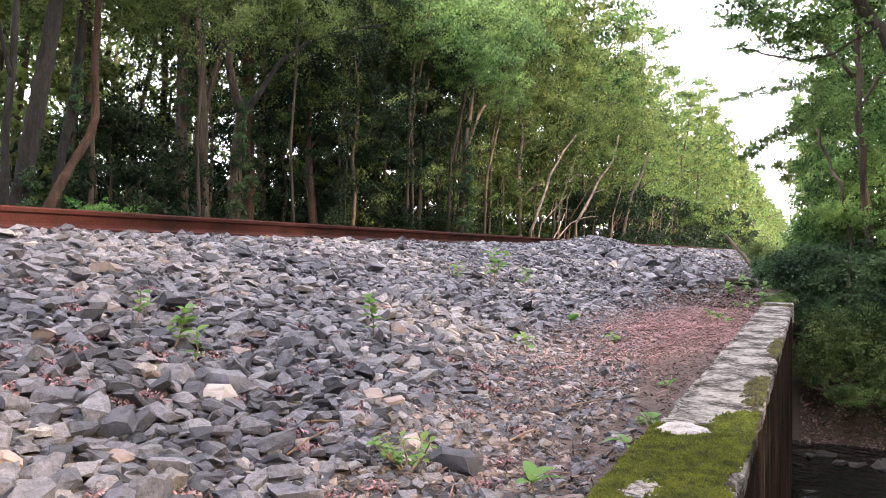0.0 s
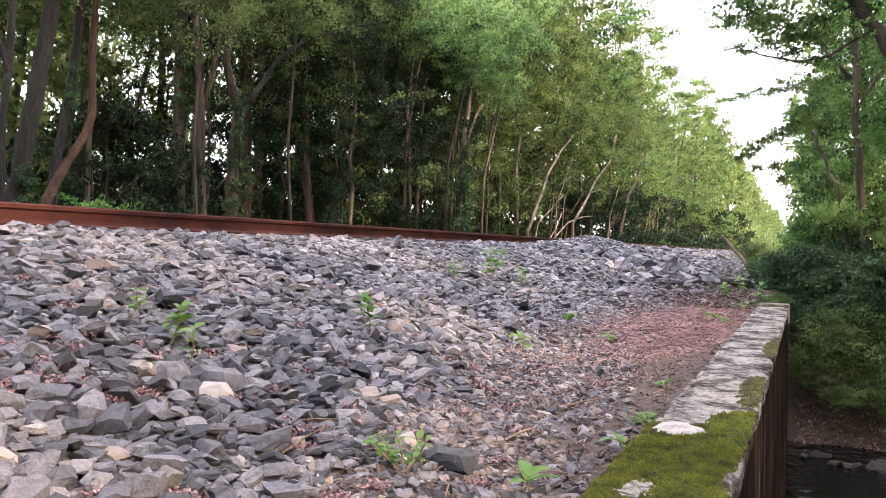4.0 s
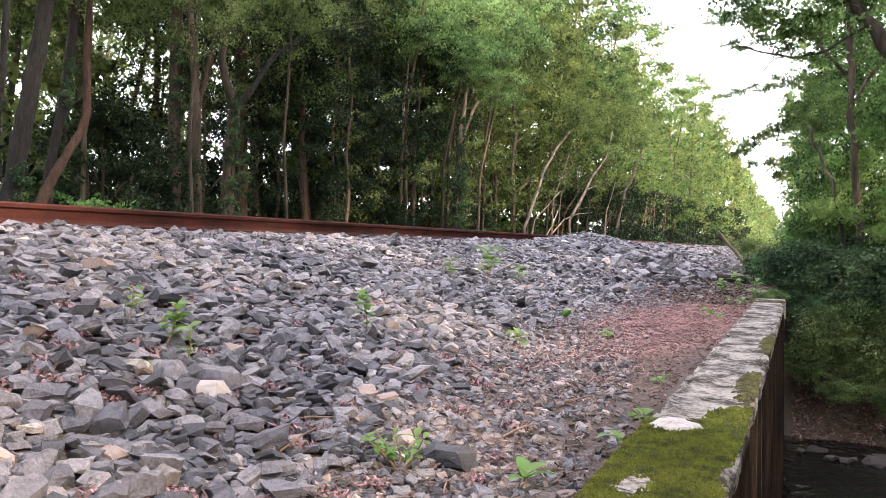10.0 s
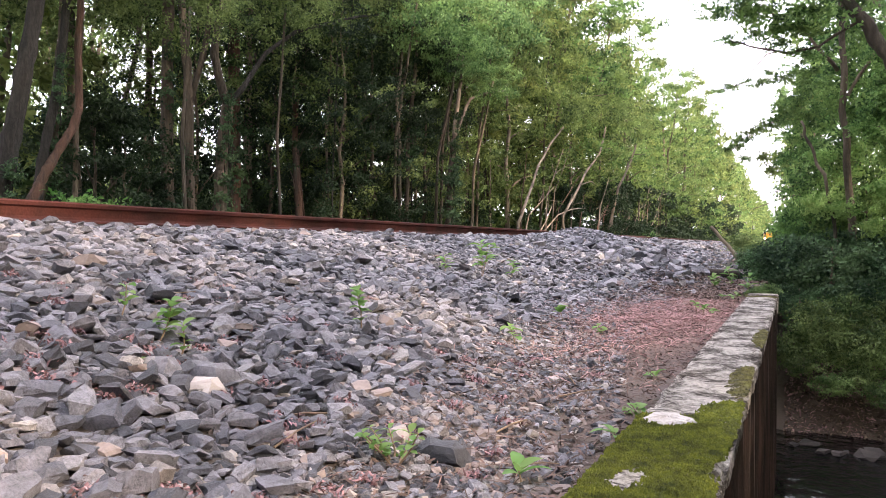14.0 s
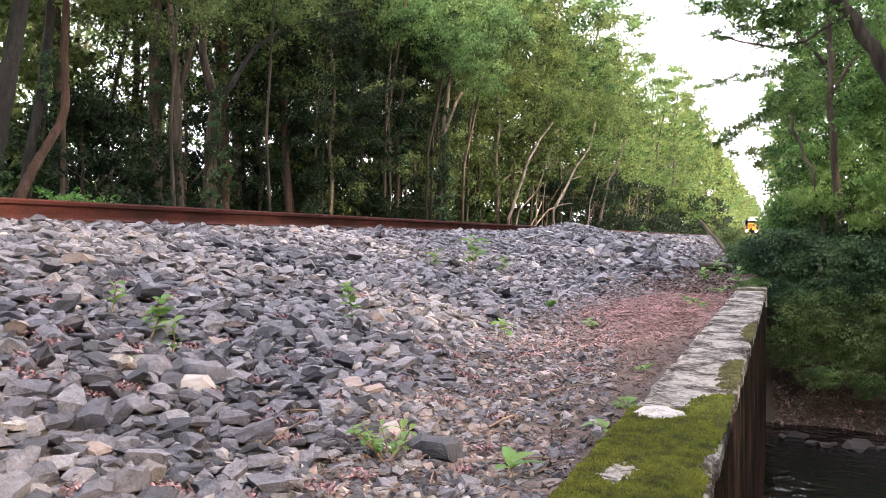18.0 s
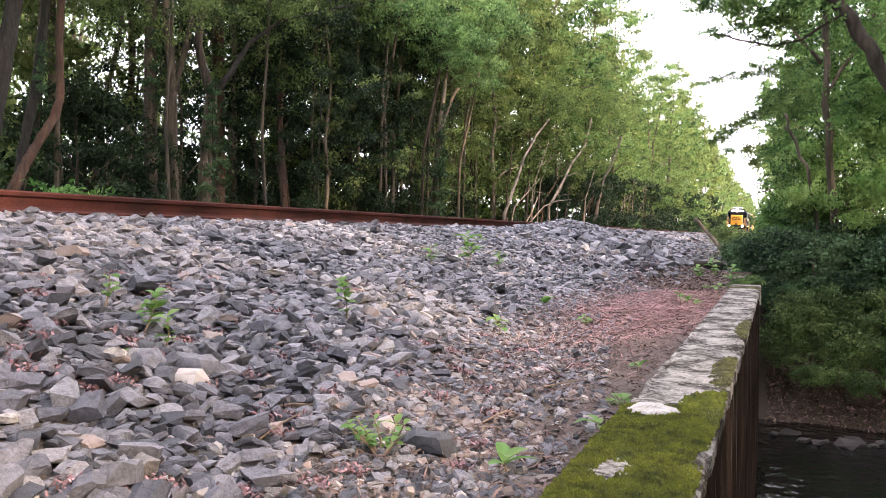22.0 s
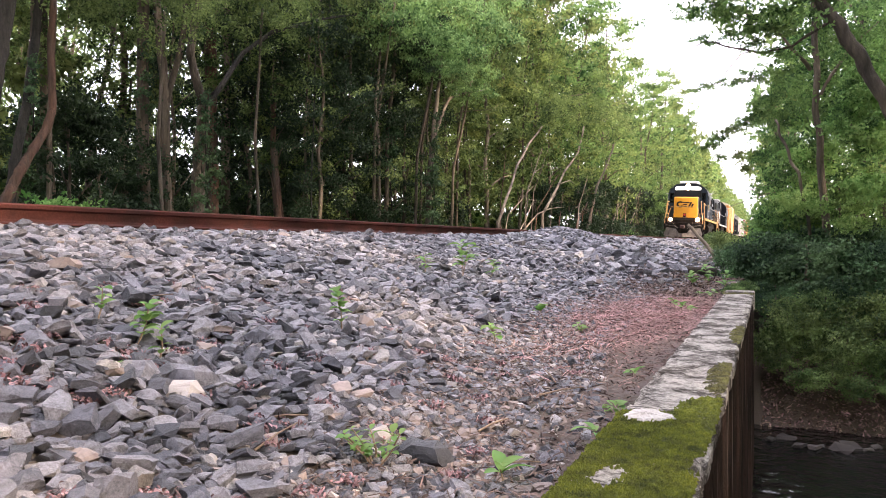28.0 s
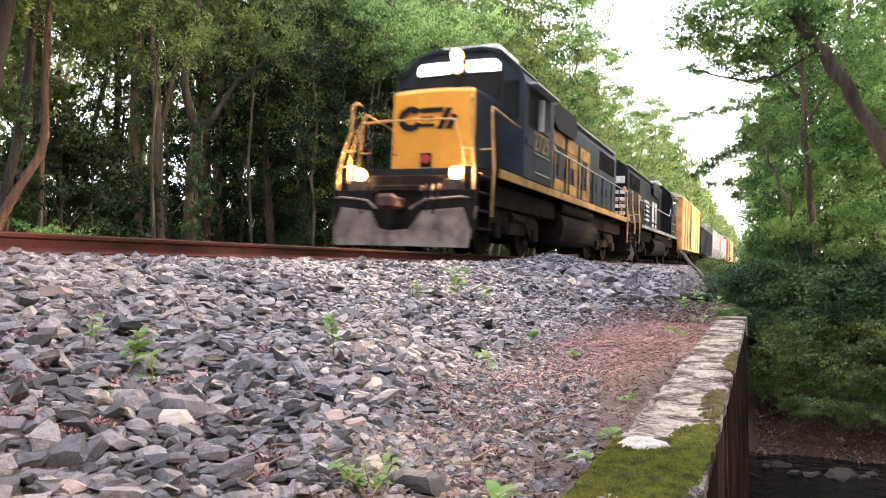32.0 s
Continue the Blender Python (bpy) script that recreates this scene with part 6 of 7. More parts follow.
    for s in (-1, 1):
        if lead:
            sh = []
            for c0, w in ((6.9, 1.25), (8.5, 1.25), (10.1, 1.4)):
                sh += [[(c0, 1.9), (c0 + w, 1.9), (c0 + w, 2.2), (c0, 2.2)], [(c0, 2.22), (c0 + 0.32, 2.22), (c0 + 0.32, 3.1), (c0, 3.1)], [(c0, 3.12), (c0 + w, 3.12), (c0 + w, 3.5), (c0, 3.5)]]
            sh += [[(9.4, 2.22), (9.75, 2.22), (9.75, 2.68), (9.4, 2.68)], [(8.85, 2.7), (9.75, 2.7), (9.75, 3.1), (8.85, 3.1)], [(11.1, 2.22), (11.5, 2.22), (11.5, 3.1), (11.1, 3.1)]]
            for o in sh:
                lpart("side_emblem", bars([o], "x", s * 0.988 if s > 0 else -1.0), SIDE_MARK, hood, "worn orange block")
        else:
            sh = [[(9.6 + 0.1 * k, 2.1 + 0.22 * k), (11.4, 2.1 + 0.22 * k), (11.4, 2.2 + 0.22 * k), (9.6 + 0.1 * k, 2.2 + 0.22 * k)] for k in range(5)]
            sh += [[(7.0, 2.15), (7.7, 2.15), (7.7, 3.2), (7.0, 3.2)], [(8.0, 2.15), (8.7, 2.15), (8.7, 3.2), (8.0, 3.2)], [(7.0, 1.78), (7.55, 1.78), (7.55, 2.05), (7.0, 2.05)], [(8.0, 1.78), (8.6, 1.78), (8.6, 2.05), (8.0, 2.05)]]
            for o in sh:
                lpart("side_emblem", bars([o], "x", s * 0.988 if s > 0 else -1.0), WHITE, hood, "white stripe or block")
    if not lead:
        sh = [[(-0.9, 2.0 + 0.3 * k), (0.9, 2.0 + 0.3 * k), (0.9, 2.15 + 0.3 * k), (-0.9, 2.15 + 0.3 * k)] for k in range(4)]
        for o in sh:
            lpart("end_stripe", bars([o], "y", 16.3, 0.012), WHITE, hood, "white stripe across the hood end")
        for s in (-1, 1):
            bm = box(bmesh.new(), *sorted((s * 0.35, s * 0.85)), 16.3, 16.33, 3.35, 3.65, 0.0)
            lpart("number_board", bm, WHITE, hood, "white number board")
        bm = bmesh.new()
        for k in range(40):
            for s in (-1, 1):
                box(bm, *sorted((s * 1.53, s * 1.535)), 1.4 + k * 0.36, 1.55 + k * 0.36, 1.5, 1.64)
        lpart("sill_dashes", bm, WHITE, e, "white reflective dashes")
    # handrails
    for s in (-1, 1):
        for u0, sg in ((0.0, 1), (L, -1)):
            y = lambda d: u0 + sg * d
            ladder_rails(e, [(s * 1.42, y(0.10), 0.72), (s * 1.43, y(0.12), 1.55), (s * 1.36, y(0.2), 1.95), (s * 1.28, y(0.3), 2.35), (s * 1.27, y(0.32), 2.86), (s * 1.24, y(0.42), 2.94), (s * 1.2, y(0.5), 2.9)], rail_paint, 0.03)
            ladder_rails(e, [(s * 1.2, y(0.12), 1.3), (s * 1.2, y(0.14), 1.75), (s * 1.05, y(0.16), 2.3), (s * 0.98, y(0.2), 2.48), (s * 0.5, y(0.2), 2.5), (0, y(0.2), 2.5)], rail_paint)
            ladder_rails(e, [(s * 1.48, y(0.95), 0.72), (s * 1.5, y(0.97), 1.6), (s * 1.46, y(0.98), 2.2), (s * 1.42, y(1.0), 2.7), (s * 1.4, y(1.1), 2.85), (s * 1.42, y(1.6), 2.8), (s * 1.45, y(2.6 if u0 == 0 else 0.9), 2.72)], rail_paint, 0.03)
            for z in (1.64, 1.94):
                ladder_rails(e, [(s * 1.38, y(0.2), z), (s * 1.12, y(0.17), z)], rail_paint, 0.02, "rail_bar")
            ladder_rails(e, [(s * 1.2, y(0.98), 2.02), (s * 1.5, y(0.98), 2.02)], rail_paint, 0.018, "rail_bar")
        ladder_rails(e, [(s * 1.5, 4.95, 3.1), (s * 1.48, 5.2, 2.72), (s * 1.46, 5.4, 2.68), (s * 1.46, 15.9, 2.68), (s * 1.46, 16.1, 2.6)], SILVER, 0.022)
        for k in range(8):
            u = 5.4 + k * 1.5
            ladder_rails(e, [(s * 1.46, u, 1.66), (s * 1.46, u, 2.68)], body, 0.02, "stanchion")
        # lights at the pilot
        if lead:
            bm = box(bmesh.new(), *sorted((s * 0.9, s * 1.14)), 0.26, 0.5, 1.37, 1.61, 0.02)
            d = lpart("ditch_light_box", bm, GRIME, e)
            bm = rod(bmesh.new(), (s * 1.02, 0.26, 1.48), (s * 1.02, 0.22, 1.48), 0.1, n=18)
            lpart("lamp_halo", rod(bmesh.new(), (s * 1.02, 0.26, 1.48), (s * 1.02, 0.235, 1.48), 0.135, n=18), HALO, d, "glowing amber disc standing in for the lamp's glare")
            lpart("ditch_light", bm, LAMP_SIDE, d, "glowing warm ditch light")
            bm = rod(bmesh.new(), (s * 1.38, 0.5, 1.45), (s * 1.38, 0.4, 1.45), 0.07, n=12)
            lpart("marker_light", bm, AMBER, e, "amber marker light")
        # tanks
        o = [(s * 0.5, 1.2), (s * 1.2, 1.2), (s * 1.34, 1.13), (s * 1.42, 1.0), (s * 1.44, 0.82), (s * 1.4, 0.64), (s * 1.3, 0.48), (s * 1.14, 0.39), (s * 0.5, 0.36)]
        lpart("fuel_tank", prism(bmesh.new(), o, 6.6, 10.9), GRIME, e)
        bm = rod(bmesh.new(), (s * 1.25, 6.6, 1.36), (s * 1.25, 10.4, 1.36), 0.16, n=14)
        lpart("air_tank", bm, GRIME, e)
    truck(e, 3.55)
    truck(e, L - 3.55)
    ws = []
    for u in (3.55 - 1.37, 3.55 + 1.37, L - 3.55 - 1.37, L - 3.55 + 1.37):
        ws.append(wheelset(e, u))
    return e, ws


def freight_car(name, label, length, profile, paint, roof_paint, ribs, door=None):
    """A box or hopper car: profile of half-width and height pairs, ribbed sides, trucks below."""
    e = tagged(new(name), label, "freight car", "vehicles of the train")
    outline = [(x, z) for x, z in profile] + [(-x, z) for x, z in profile[::-1]]
    lpart("body", prism(bmesh.new(), outline, 0.45, length - 0.45), paint, e)
    w, top = profile[-1]
    wide = max(x for x, _ in profile)
    eave = max(z for x, z in profile if x == wide)
    bm = prism(bmesh.new(), [(-wide - 0.02, eave - 0.06), (wide + 0.02, eave - 0.06), (wide + 0.02, eave + 0.02), (w, top + 0.05), (-w, top + 0.05), (-wide - 0.02, eave + 0.02)], 0.4, length - 0.4)
    lpart("roof", bm, roof_paint, e)
    for s in (-1, 1):
        for k in range(ribs):
            u = 0.6 + (length - 1.2) * k / (ribs - 1)
            bm = box(bmesh.new(), *sorted((s * wide, s * (wide + 0.035))), u - 0.04, u + 0.04, profile[0][1], eave - 0.06)
            lpart("side_post", bm, paint, e)
        if door:
            bm = box(bmesh.new(), *sorted((s * (wide + 0.07), s * (wide + 0.11))), length / 2 - 1.6, length / 2 + 1.6, 1.2, eave - 0.15, 0.01)
            lpart("door", bm, door, e)
        for y0 in (0.42, length - 0.42):
            o = -1 if y0 < 1 else 1
            bm = bmesh.new()
            for k in range(8):
                box(bm, *sorted((s * (wide - 0.5), s * (wide - 0.05))), *sorted((y0 + o * 0.03, y0 + o * 0.08)), 1.2 + k * 0.4, 1.23 + k * 0.4)
            for x in (wide - 0.5, wide - 0.05):
                box(bm, *sorted((s * x, s * (x + 0.03))), *sorted((y0 + o * 0.02, y0 + o * 0.08)), 1.0, 4.2)
            lpart("ladder", bm, paint, e)
    bm = box(bmesh.new(), -0.5, 0.5, 0.0, length, 0.78, 1.1, 0.02)
    lpart("sill", bm, GRIME, e)
    for u in (2.2, length - 2.2):
        truck(e, u, 1.8)
        for q in (-0.9, 0.9):
            ax = wheelset(e, u + q)
            ax.location.z = 0.46
            ax.scale = (1, 0.9, 0.9)
    return e


lead, lead_wheels = locomotive("dark blue diesel locomotive with yellow nose and lit headlights", BLUE, YELLOW, SILL, ORANGE_RAIL, True)
TURN = Matrix.Translation((0, 17.1, 0)) @ Matrix.Rotation(math.pi, 4, "Z")
second, second_wheels = locomotive("black diesel locomotive with white stripes coupled hood end first", BLACK, BLACK, BLACK, ORANGE_RAIL, False)
TURN = Matrix.Identity(4)
BOX = [(1.5, 1.0), (1.5, 4.45), (0.9, 4.7)]
HOP = [(0.9, 1.0), (1.55, 1.9), (1.55, 3.9), (0.8, 4.5)]
cars = [(lead, 0.0), (second, 18.2),
        (freight_car("box_car", "orange-yellow box car with a pale roof", 15.5, BOX, ORANGE_CAR, CREAM, 9, door=ORANGE_CAR), 36.6),
        (freight_car("gondola_car", "dark grimy open freight car with ribbed sides", 16.5, [(1.5, 1.0), (1.5, 3.3), (1.4, 3.35)], BLACK, GRIME, 14), 52.6),
        (freight_car("hopper_car", "pale grey covered hopper car with ribbed sides", 16.0, HOP, HOPPER_GREY, HOPPER_GREY, 13), 69.6)]
cars.append((copy_thing(cars[4][0], Matrix.Identity(4)), 86.1))
cars.append((freight_car("box_car", "weathered oxide-red box car", 15.5, BOX, OXIDE, SILVER, 12, door=OXIDE), 102.6))
for k in range(3):
    cars.append((copy_thing(cars[(2, 6, 4)[k]][0], Matrix.Identity(4)), 118.6 + 16.4 * k))


def front(t):
    """Where the train's front stands along the track at t seconds."""
    return 11.87 + 11.88 * (32 - t)


def motions():
    for car, off in cars:
        walk(car, [(t, pose(TRACK_X, front(t) + off, RAIL_TOP, 0, CANT, 0)) for t in range(0, 33)])
    for ax in lead_wheels + second_wheels:
        y = ax.location.y
        walk(ax, [(k / 30, pose(0, y, 0.508, math.degrees(11.88 * k / 30 / 0.508) % 360, 0, 0)) for k in range(961)])

# ---- moss, patch and plants by the wall ----
def moss_cushion(name, outline_fn, x0, x1, y0, y1, step, height, seed, mat=MOSS):
    """A cushion of moss: a lumpy skin over the slab with many tufts."""
    r = np.random.default_rng(seed)
    pts = jitter(x0, x1, y0, y1, step, seed)
    keep = outline_fn(pts[:, 0], pts[:, 1]) + 0.12 * ripple(pts[:, 0], pts[:, 1], 23, 0.7) + 0.1 * ripple(pts[:, 0], pts[:, 1], 61, 0.2) + r.normal(0, 0.28, len(pts)) > -0.38
    pts = pts[keep]
    n = len(pts)
    h = height * r.uniform(0.35, 1.0, n)
    a = r.uniform(0, math.tau, n)
    w = step * 1.5
    lump = 1.3 * height * np.clip(0.35 + 0.5 * ripple(pts[:, 0], pts[:, 1], 26, 1.1) + 0.5 * ripple(pts[:, 0], pts[:, 1], 75, 0.5), 0, 1.2)
    z0 = lump - 0.006
    base = np.stack([np.stack([pts[:, 0] + w * np.cos(a + k * math.tau / 4), pts[:, 1] + w * np.sin(a + k * math.tau / 4), z0], -1) for k in range(4)], 1)
    tip = np.stack([pts[:, 0] + r.normal(0, w * 0.4, n), pts[:, 1] + r.normal(0, w * 0.4, n), lump + h], -1)[:, None]
    v = np.concatenate([base, tip], 1).reshape(-1, 3)
    i = np.arange(n)[:, None] * 5
    f = np.concatenate([np.concatenate([i + k, i + (k + 1) % 4, i + 4], 1) for k in range(4)])
    return mesh_of(name, v, f, [mat])


moss = new("moss", moss_cushion("moss", lambda x, y: np.minimum(np.minimum(1.2, (2.44 - y + 0.9 * np.clip(x + 0.36, 0, 0.2)) * 4), (y - 0.95) * 5) - 2.3 * np.exp(-((x + 0.38) / 0.075) ** 2 - ((y - 1.84) / 0.19) ** 2) - (1.5 + 0.9 * np.sin(y * 13)) * np.exp(-((x + 0.165) / 0.045) ** 2) - 0.9 * np.exp(-((x + 0.18) / 0.05) ** 2 - ((y - 1.8) / 0.2) ** 2), -0.48, -0.165, 0.9, 2.62, 0.0050, 0.0085, 5))
tagged(moss, "thick bright green moss cushion on the concrete wall", "moss", kind="stuff")
moss2 = new("moss", moss_cushion("moss", lambda x, y: 0.9 - ((x + 0.19) / 0.10) ** 2 - ((y - 2.6) / 0.28) ** 2, -0.34, -0.165, 2.2, 2.95, 0.009, 0.008, 6))
tagged(moss2, "thin green moss along the edge of the concrete wall", "moss", kind="stuff")
moss3 = new("moss", moss_cushion("moss", lambda x, y: 0.7 - ((x + 0.19) / 0.055) ** 2 - ((y - 3.45) / 0.35) ** 2, -0.29, -0.165, 3.0, 3.9, 0.009, 0.005, 8, MOSS_DULL))
tagged(moss3, "patch of dull green moss on the concrete wall", "moss", kind="stuff")
moss4 = new("moss", moss_cushion("moss", lambda x, y: 0.6 - ((x + 0.18) / 0.04) ** 2 - ((y - 5.1) / 0.4) ** 2, -0.25, -0.165, 4.6, 5.6, 0.012, 0.005, 9, MOSS_DULL))
tagged(moss4, "patch of dull green moss on the concrete wall", "moss", kind="stuff")
moss5 = new("moss", moss_cushion("moss", lambda x, y: 0.8 - ((x + 0.3) / 0.2) ** 2 - ((y - 9.2) / 0.22) ** 2, -0.48, -0.16, 9.0, 9.44, 0.014, 0.010, 10, MOSS_DULL))
tagged(moss5, "patch of dull green moss on the concrete wall", "moss", kind="stuff")

bm = bmesh.new()
edge = [(-0.47, 2.62), (-0.46, 2.72), (-0.42, 2.80), (-0.36, 2.79), (-0.31, 2.74), (-0.27, 2.72), (-0.26, 2.66), (-0.31, 2.62), (-0.37, 2.57), (-0.43, 2.57)]
r = random.Random(3)
rings = []
for s, z in ((1.0, -0.01), (0.96, 0.004), (0.86, 0.010), (0.66, 0.013), (0.38, 0.012), (0.12, 0.014)):
    ring = []
    for k in range(40):
        u = k / 4
        a, b = edge[int(u) % 10], edge[(int(u) + 1) % 10]
        x, y = a[0] + (b[0] - a[0]) * (u % 1), a[1] + (b[1] - a[1]) * (u % 1)
        w = s * (1 + 0.10 * math.sin(k * 2.3) * math.cos(k * 0.9) + r.uniform(-0.06, 0.06))
        ring.append(bm.verts.new((-0.37 + (x + 0.37) * w, 2.68 + (y - 2.68) * w, z + r.uniform(-0.0025, 0.0025) * (z > 0))))
    rings.append(ring)
for p, q in zip(rings, rings[1:]):
    for k in range(40):
        bm.faces.new((p[k], p[(k + 1) % 40], q[(k + 1) % 40], q[k]))
bm.faces.new(rings[-1])
patch = part("mortar_patch", bm, PLASTER)
patch.matrix_basis = Matrix.Translation((-0.38, 2.53, 0.002)) @ Matrix.Diagonal((0.82, 0.82, 1, 1)) @ Matrix.Translation((0.37, -2.68, 0))
tagged(patch, "pale dried mortar patch on top of the wall", "mortar", kind="structure")


def leaf_bm(length, width, curl=0.15, fold=0.12):
    """One broad leaf along +y, folded on its midrib."""
    bm = bmesh.new()
    n = 6
    mid, lf, rt = [], [], []
    for i in range(n + 1):
        u = i / n
        w = width * 0.5 * math.sin(math.pi * min(1, u * 0.93 + 0.04)) ** 0.8
        z = curl * length * math.sin(u * 2.2) - curl * length * u * u
        mid.append(bm.verts.new((0, length * u, z)))
        lf.append(bm.verts.new((-w, length * u, z + fold * w * 2)))
        rt.append(bm.verts.new((w, length * u, z + fold * w * 2)))
    for i in range(n):
        bm.faces.new((lf[i], mid[i], mid[i + 1], lf[i + 1]))
        bm.faces.new((mid[i], rt[i], rt[i + 1], mid[i + 1]))
    return bm


def leaf_mesh(name, length, width, mat):
    bm = leaf_bm(length, width)
    me = bpy.data.meshes.new(name)
    for f in bm.faces:
        f.smooth = True
    bm.to_mesh(me)
    bm.free()
    me.materials.append(mat)
    return me


LEAF_MESHES = {"oak": leaf_mesh("leaf", 0.072, 0.064, LEAF_FRESH), "long": leaf_mesh("leaf", 0.09, 0.042, LEAF_FRESH), "small": leaf_mesh("leaf", 0.04, 0.028, LEAF_FRESH)}


def seedling(label, x, y, height, kind, leaf_count, seed, spread=0.0, scale=1.0, stems=1):
    r = random.Random(seed)
    p = tagged(new("seedling"), label, "plant", "seedlings in the ballast")
    p.location = (x, y, float(land(x, y)) - 0.01)
    for s in range(stems):
        a = r.uniform(0, math.tau)
        top = Vector((math.cos(a) * spread, math.sin(a) * spread, height * r.uniform(0.8, 1.1)))
        pts = [Vector((0, 0, 0)), top * 0.5 + Vector((0.008, 0.004, 0)), top]
        part("stem", pipe(bmesh.new(), pts, [0.004, 0.003, 0.002], 5), TWIG, p)
        k = max(1, leaf_count // stems)
        for i in range(k):
            u = 1.0 - 0.75 * (i / k) * r.uniform(0.8, 1.1) if leaf_count > 6 else r.uniform(0.75, 1.0)
            lf = new("leaf", LEAF_MESHES[kind])
            lf.parent = p
            h = i * 2.4 + r.uniform(-0.4, 0.4)
            q = scale * r.uniform(0.7, 1.25)
            lf.matrix_basis = Matrix.Translation(pts[1].lerp(top, (u - 0.5) * 2) if u > 0.5 else pts[1] * (u * 2)) @ Euler((r.uniform(-0.2, 0.6), r.uniform(-0.3, 0.3), h)).to_matrix().to_4x4() @ Matrix.Diagonal((q, q, q, 1))
    return p


seedling("young oak-like seedling with bright green leaves in the ballast", -2.06, 1.87, 0.15, "oak", 14, 1, 0.045, 0.8)
seedling("young oak-like seedling with bright green leaves in the ballast", -1.88, 1.80, 0.12, "small", 8, 2, 0.02, 1.1)
seedling("small dull green seedling in the ballast", -2.31, 1.91, 0.15, "small", 8, 3, 0.03, 1.1)
seedling("small bright leaves low among the stones", -1.85, 1.59, 0.03, "oak", 4, 4, 0.01, 0.7)
seedling("upright bright green seedling in the ballast", -1.96, 3.07, 0.2, "oak", 16, 5, 0.025, 0.72)
seedling("bright green seedling high on the ballast slope", -2.66, 6.28, 0.34, "long", 20, 6, 0.06, 1.5, 2)
seedling("small green seedling high on the ballast slope", -2.86, 5.88, 0.22, "long", 8, 7, 0.05, 1.1)
seedling("small green seedling high on the ballast slope", -2.53, 6.70, 0.18, "long", 8, 8, 0.08, 1.2)
seedling("small green seedling at the foot of the ballast", -1.58, 4.27, 0.14, "oak", 8, 9, 0.04, 1.0)
seedling("small green seedling at the foot of the ballast", -1.61, 5.42, 0.13, "oak", 6, 10, 0.03, 1.0)
seedling("yellow-green seedling among the needles", -1.24, 5.20, 0.08, "small", 7, 11, 0.04, 1.4)
seedling("leafy green weed with small leaves among the stones", -1.02, 1.77, 0.11, "small", 66, 12, 0.09, 0.75, 7)
seedling("low weed with pointed green leaves beside the wall", -0.68, 1.86, 0.06, "long", 6, 13, 0.01, 0.9)
seedling("low weed with pointed green leaves beside the wall", -0.53, 2.34, 0.07, "long", 5, 14, 0.01, 0.9)
seedling("flat green weed beside the wall", -0.56, 2.84, 0.02, "oak", 6, 15, 0.01, 0.8)
seedling("flat green weed beside the wall", -0.62, 3.7, 0.02, "oak", 5, 16, 0.01, 0.8)
for k in range(6):
    seedling("thin yellow-green weed along the foot of the wall", -0.56 - 0.25 * RR.random(), 6.6 + 2.6 * RR.random(), RR.uniform(0.08, 0.16), "small", 6, 20 + k, 0.04, 1.4)
for k in range(4):
    seedling("tall green weed at the end of the wall", -1.05 + 0.55 * RR.random(), 9.6 + 1.2 * RR.random(), RR.uniform(0.12, 0.38), "long", 14, 40 + k, 0.05, 1.3)

# dry litter between the stones, needles and twigs
def strips(name, label, cat, places, length, width, mat, seed, lift=0.01, curl=0.25):
    """Many thin bent strips lying about."""
    r = np.random.default_rng(seed)
    n = len(places)
    a, l = r.uniform(0, math.tau, n), length * np.exp(r.normal(0, 0.35, n))
    d = np.stack([np.cos(a), np.sin(a), r.normal(0, curl, n)], -1)
    w = np.stack([-np.sin(a), np.cos(a), r.normal(0, 0.5, n)], -1) * (width * r.uniform(0.6, 1.4, n))[:, None]
    c = places + np.array([0, 0, lift]) + np.stack([np.zeros(n), np.zeros(n), r.uniform(0, 0.01, n)], -1)
    up = np.stack([np.zeros(n), np.zeros(n), l * r.uniform(0, 0.25, n)], -1)
    e0, e1 = c - d * l[:, None] / 2, c + d * l[:, None] / 2
    v = np.stack([e0 - w, e0 + w, c + up + w, c + up - w, e1 + w * 0.5, e1 - w * 0.5], 1).reshape(-1, 3)
    i = np.arange(n)[:, None] * 6
    f = np.concatenate([np.concatenate([i, i + 1, i + 2, i + 3], 1), np.concatenate([i + 3, i + 2, i + 4, i + 5], 1)])
    return tagged(new(name, mesh_of(name, v, f, [mat])), label, cat, kind="stuff")


r = np.random.default_rng(91)
p = np.column_stack([r.normal(-1.05, 0.36, 11000), r.normal(6.9, 1.3, 11000)])
p = p[(p[:, 0] < -0.5) & (p[:, 0] > -2.0)]
strips("needles", "reddish-brown dry needles lying beside the wall", "litter", on_land(p), 0.075, 0.0019, NEEDLES, 92)
p = np.column_stack([r.uniform(-1.8, -0.5, 17000), r.uniform(0.9, 9.4, 17000)])
p = p[toe_gap(p) < 0.35]
strips("dry_litter", "brown plant litter and bark bits on the earth", "litter", on_land(p), 0.035, 0.0024, DARK_TWIG, 93)
cl = np.column_stack([r.uniform(-3.0, -0.8, 90), 0.9 + 3.0 * r.uniform(0, 1, 90) ** 1.6])
p = (cl[:, None, :] + r.normal(0, 0.024, (90, 60, 2))).reshape(-1, 2)
strips("pink_litter", "faded pink dry petals caught between the stones", "litter", on_land(p), 0.011, 0.0032, LITTER, 94, 0.02, 0.7)
p = np.column_stack([r.uniform(-1.7, -0.35, 4200), r.uniform(8.8, 12.8, 4200)])
strips("dry_litter", "brown plant litter beyond the end of the wall", "litter", on_land(p), 0.06, 0.006, DARK_TWIG, 98, 0.03, 0.4)
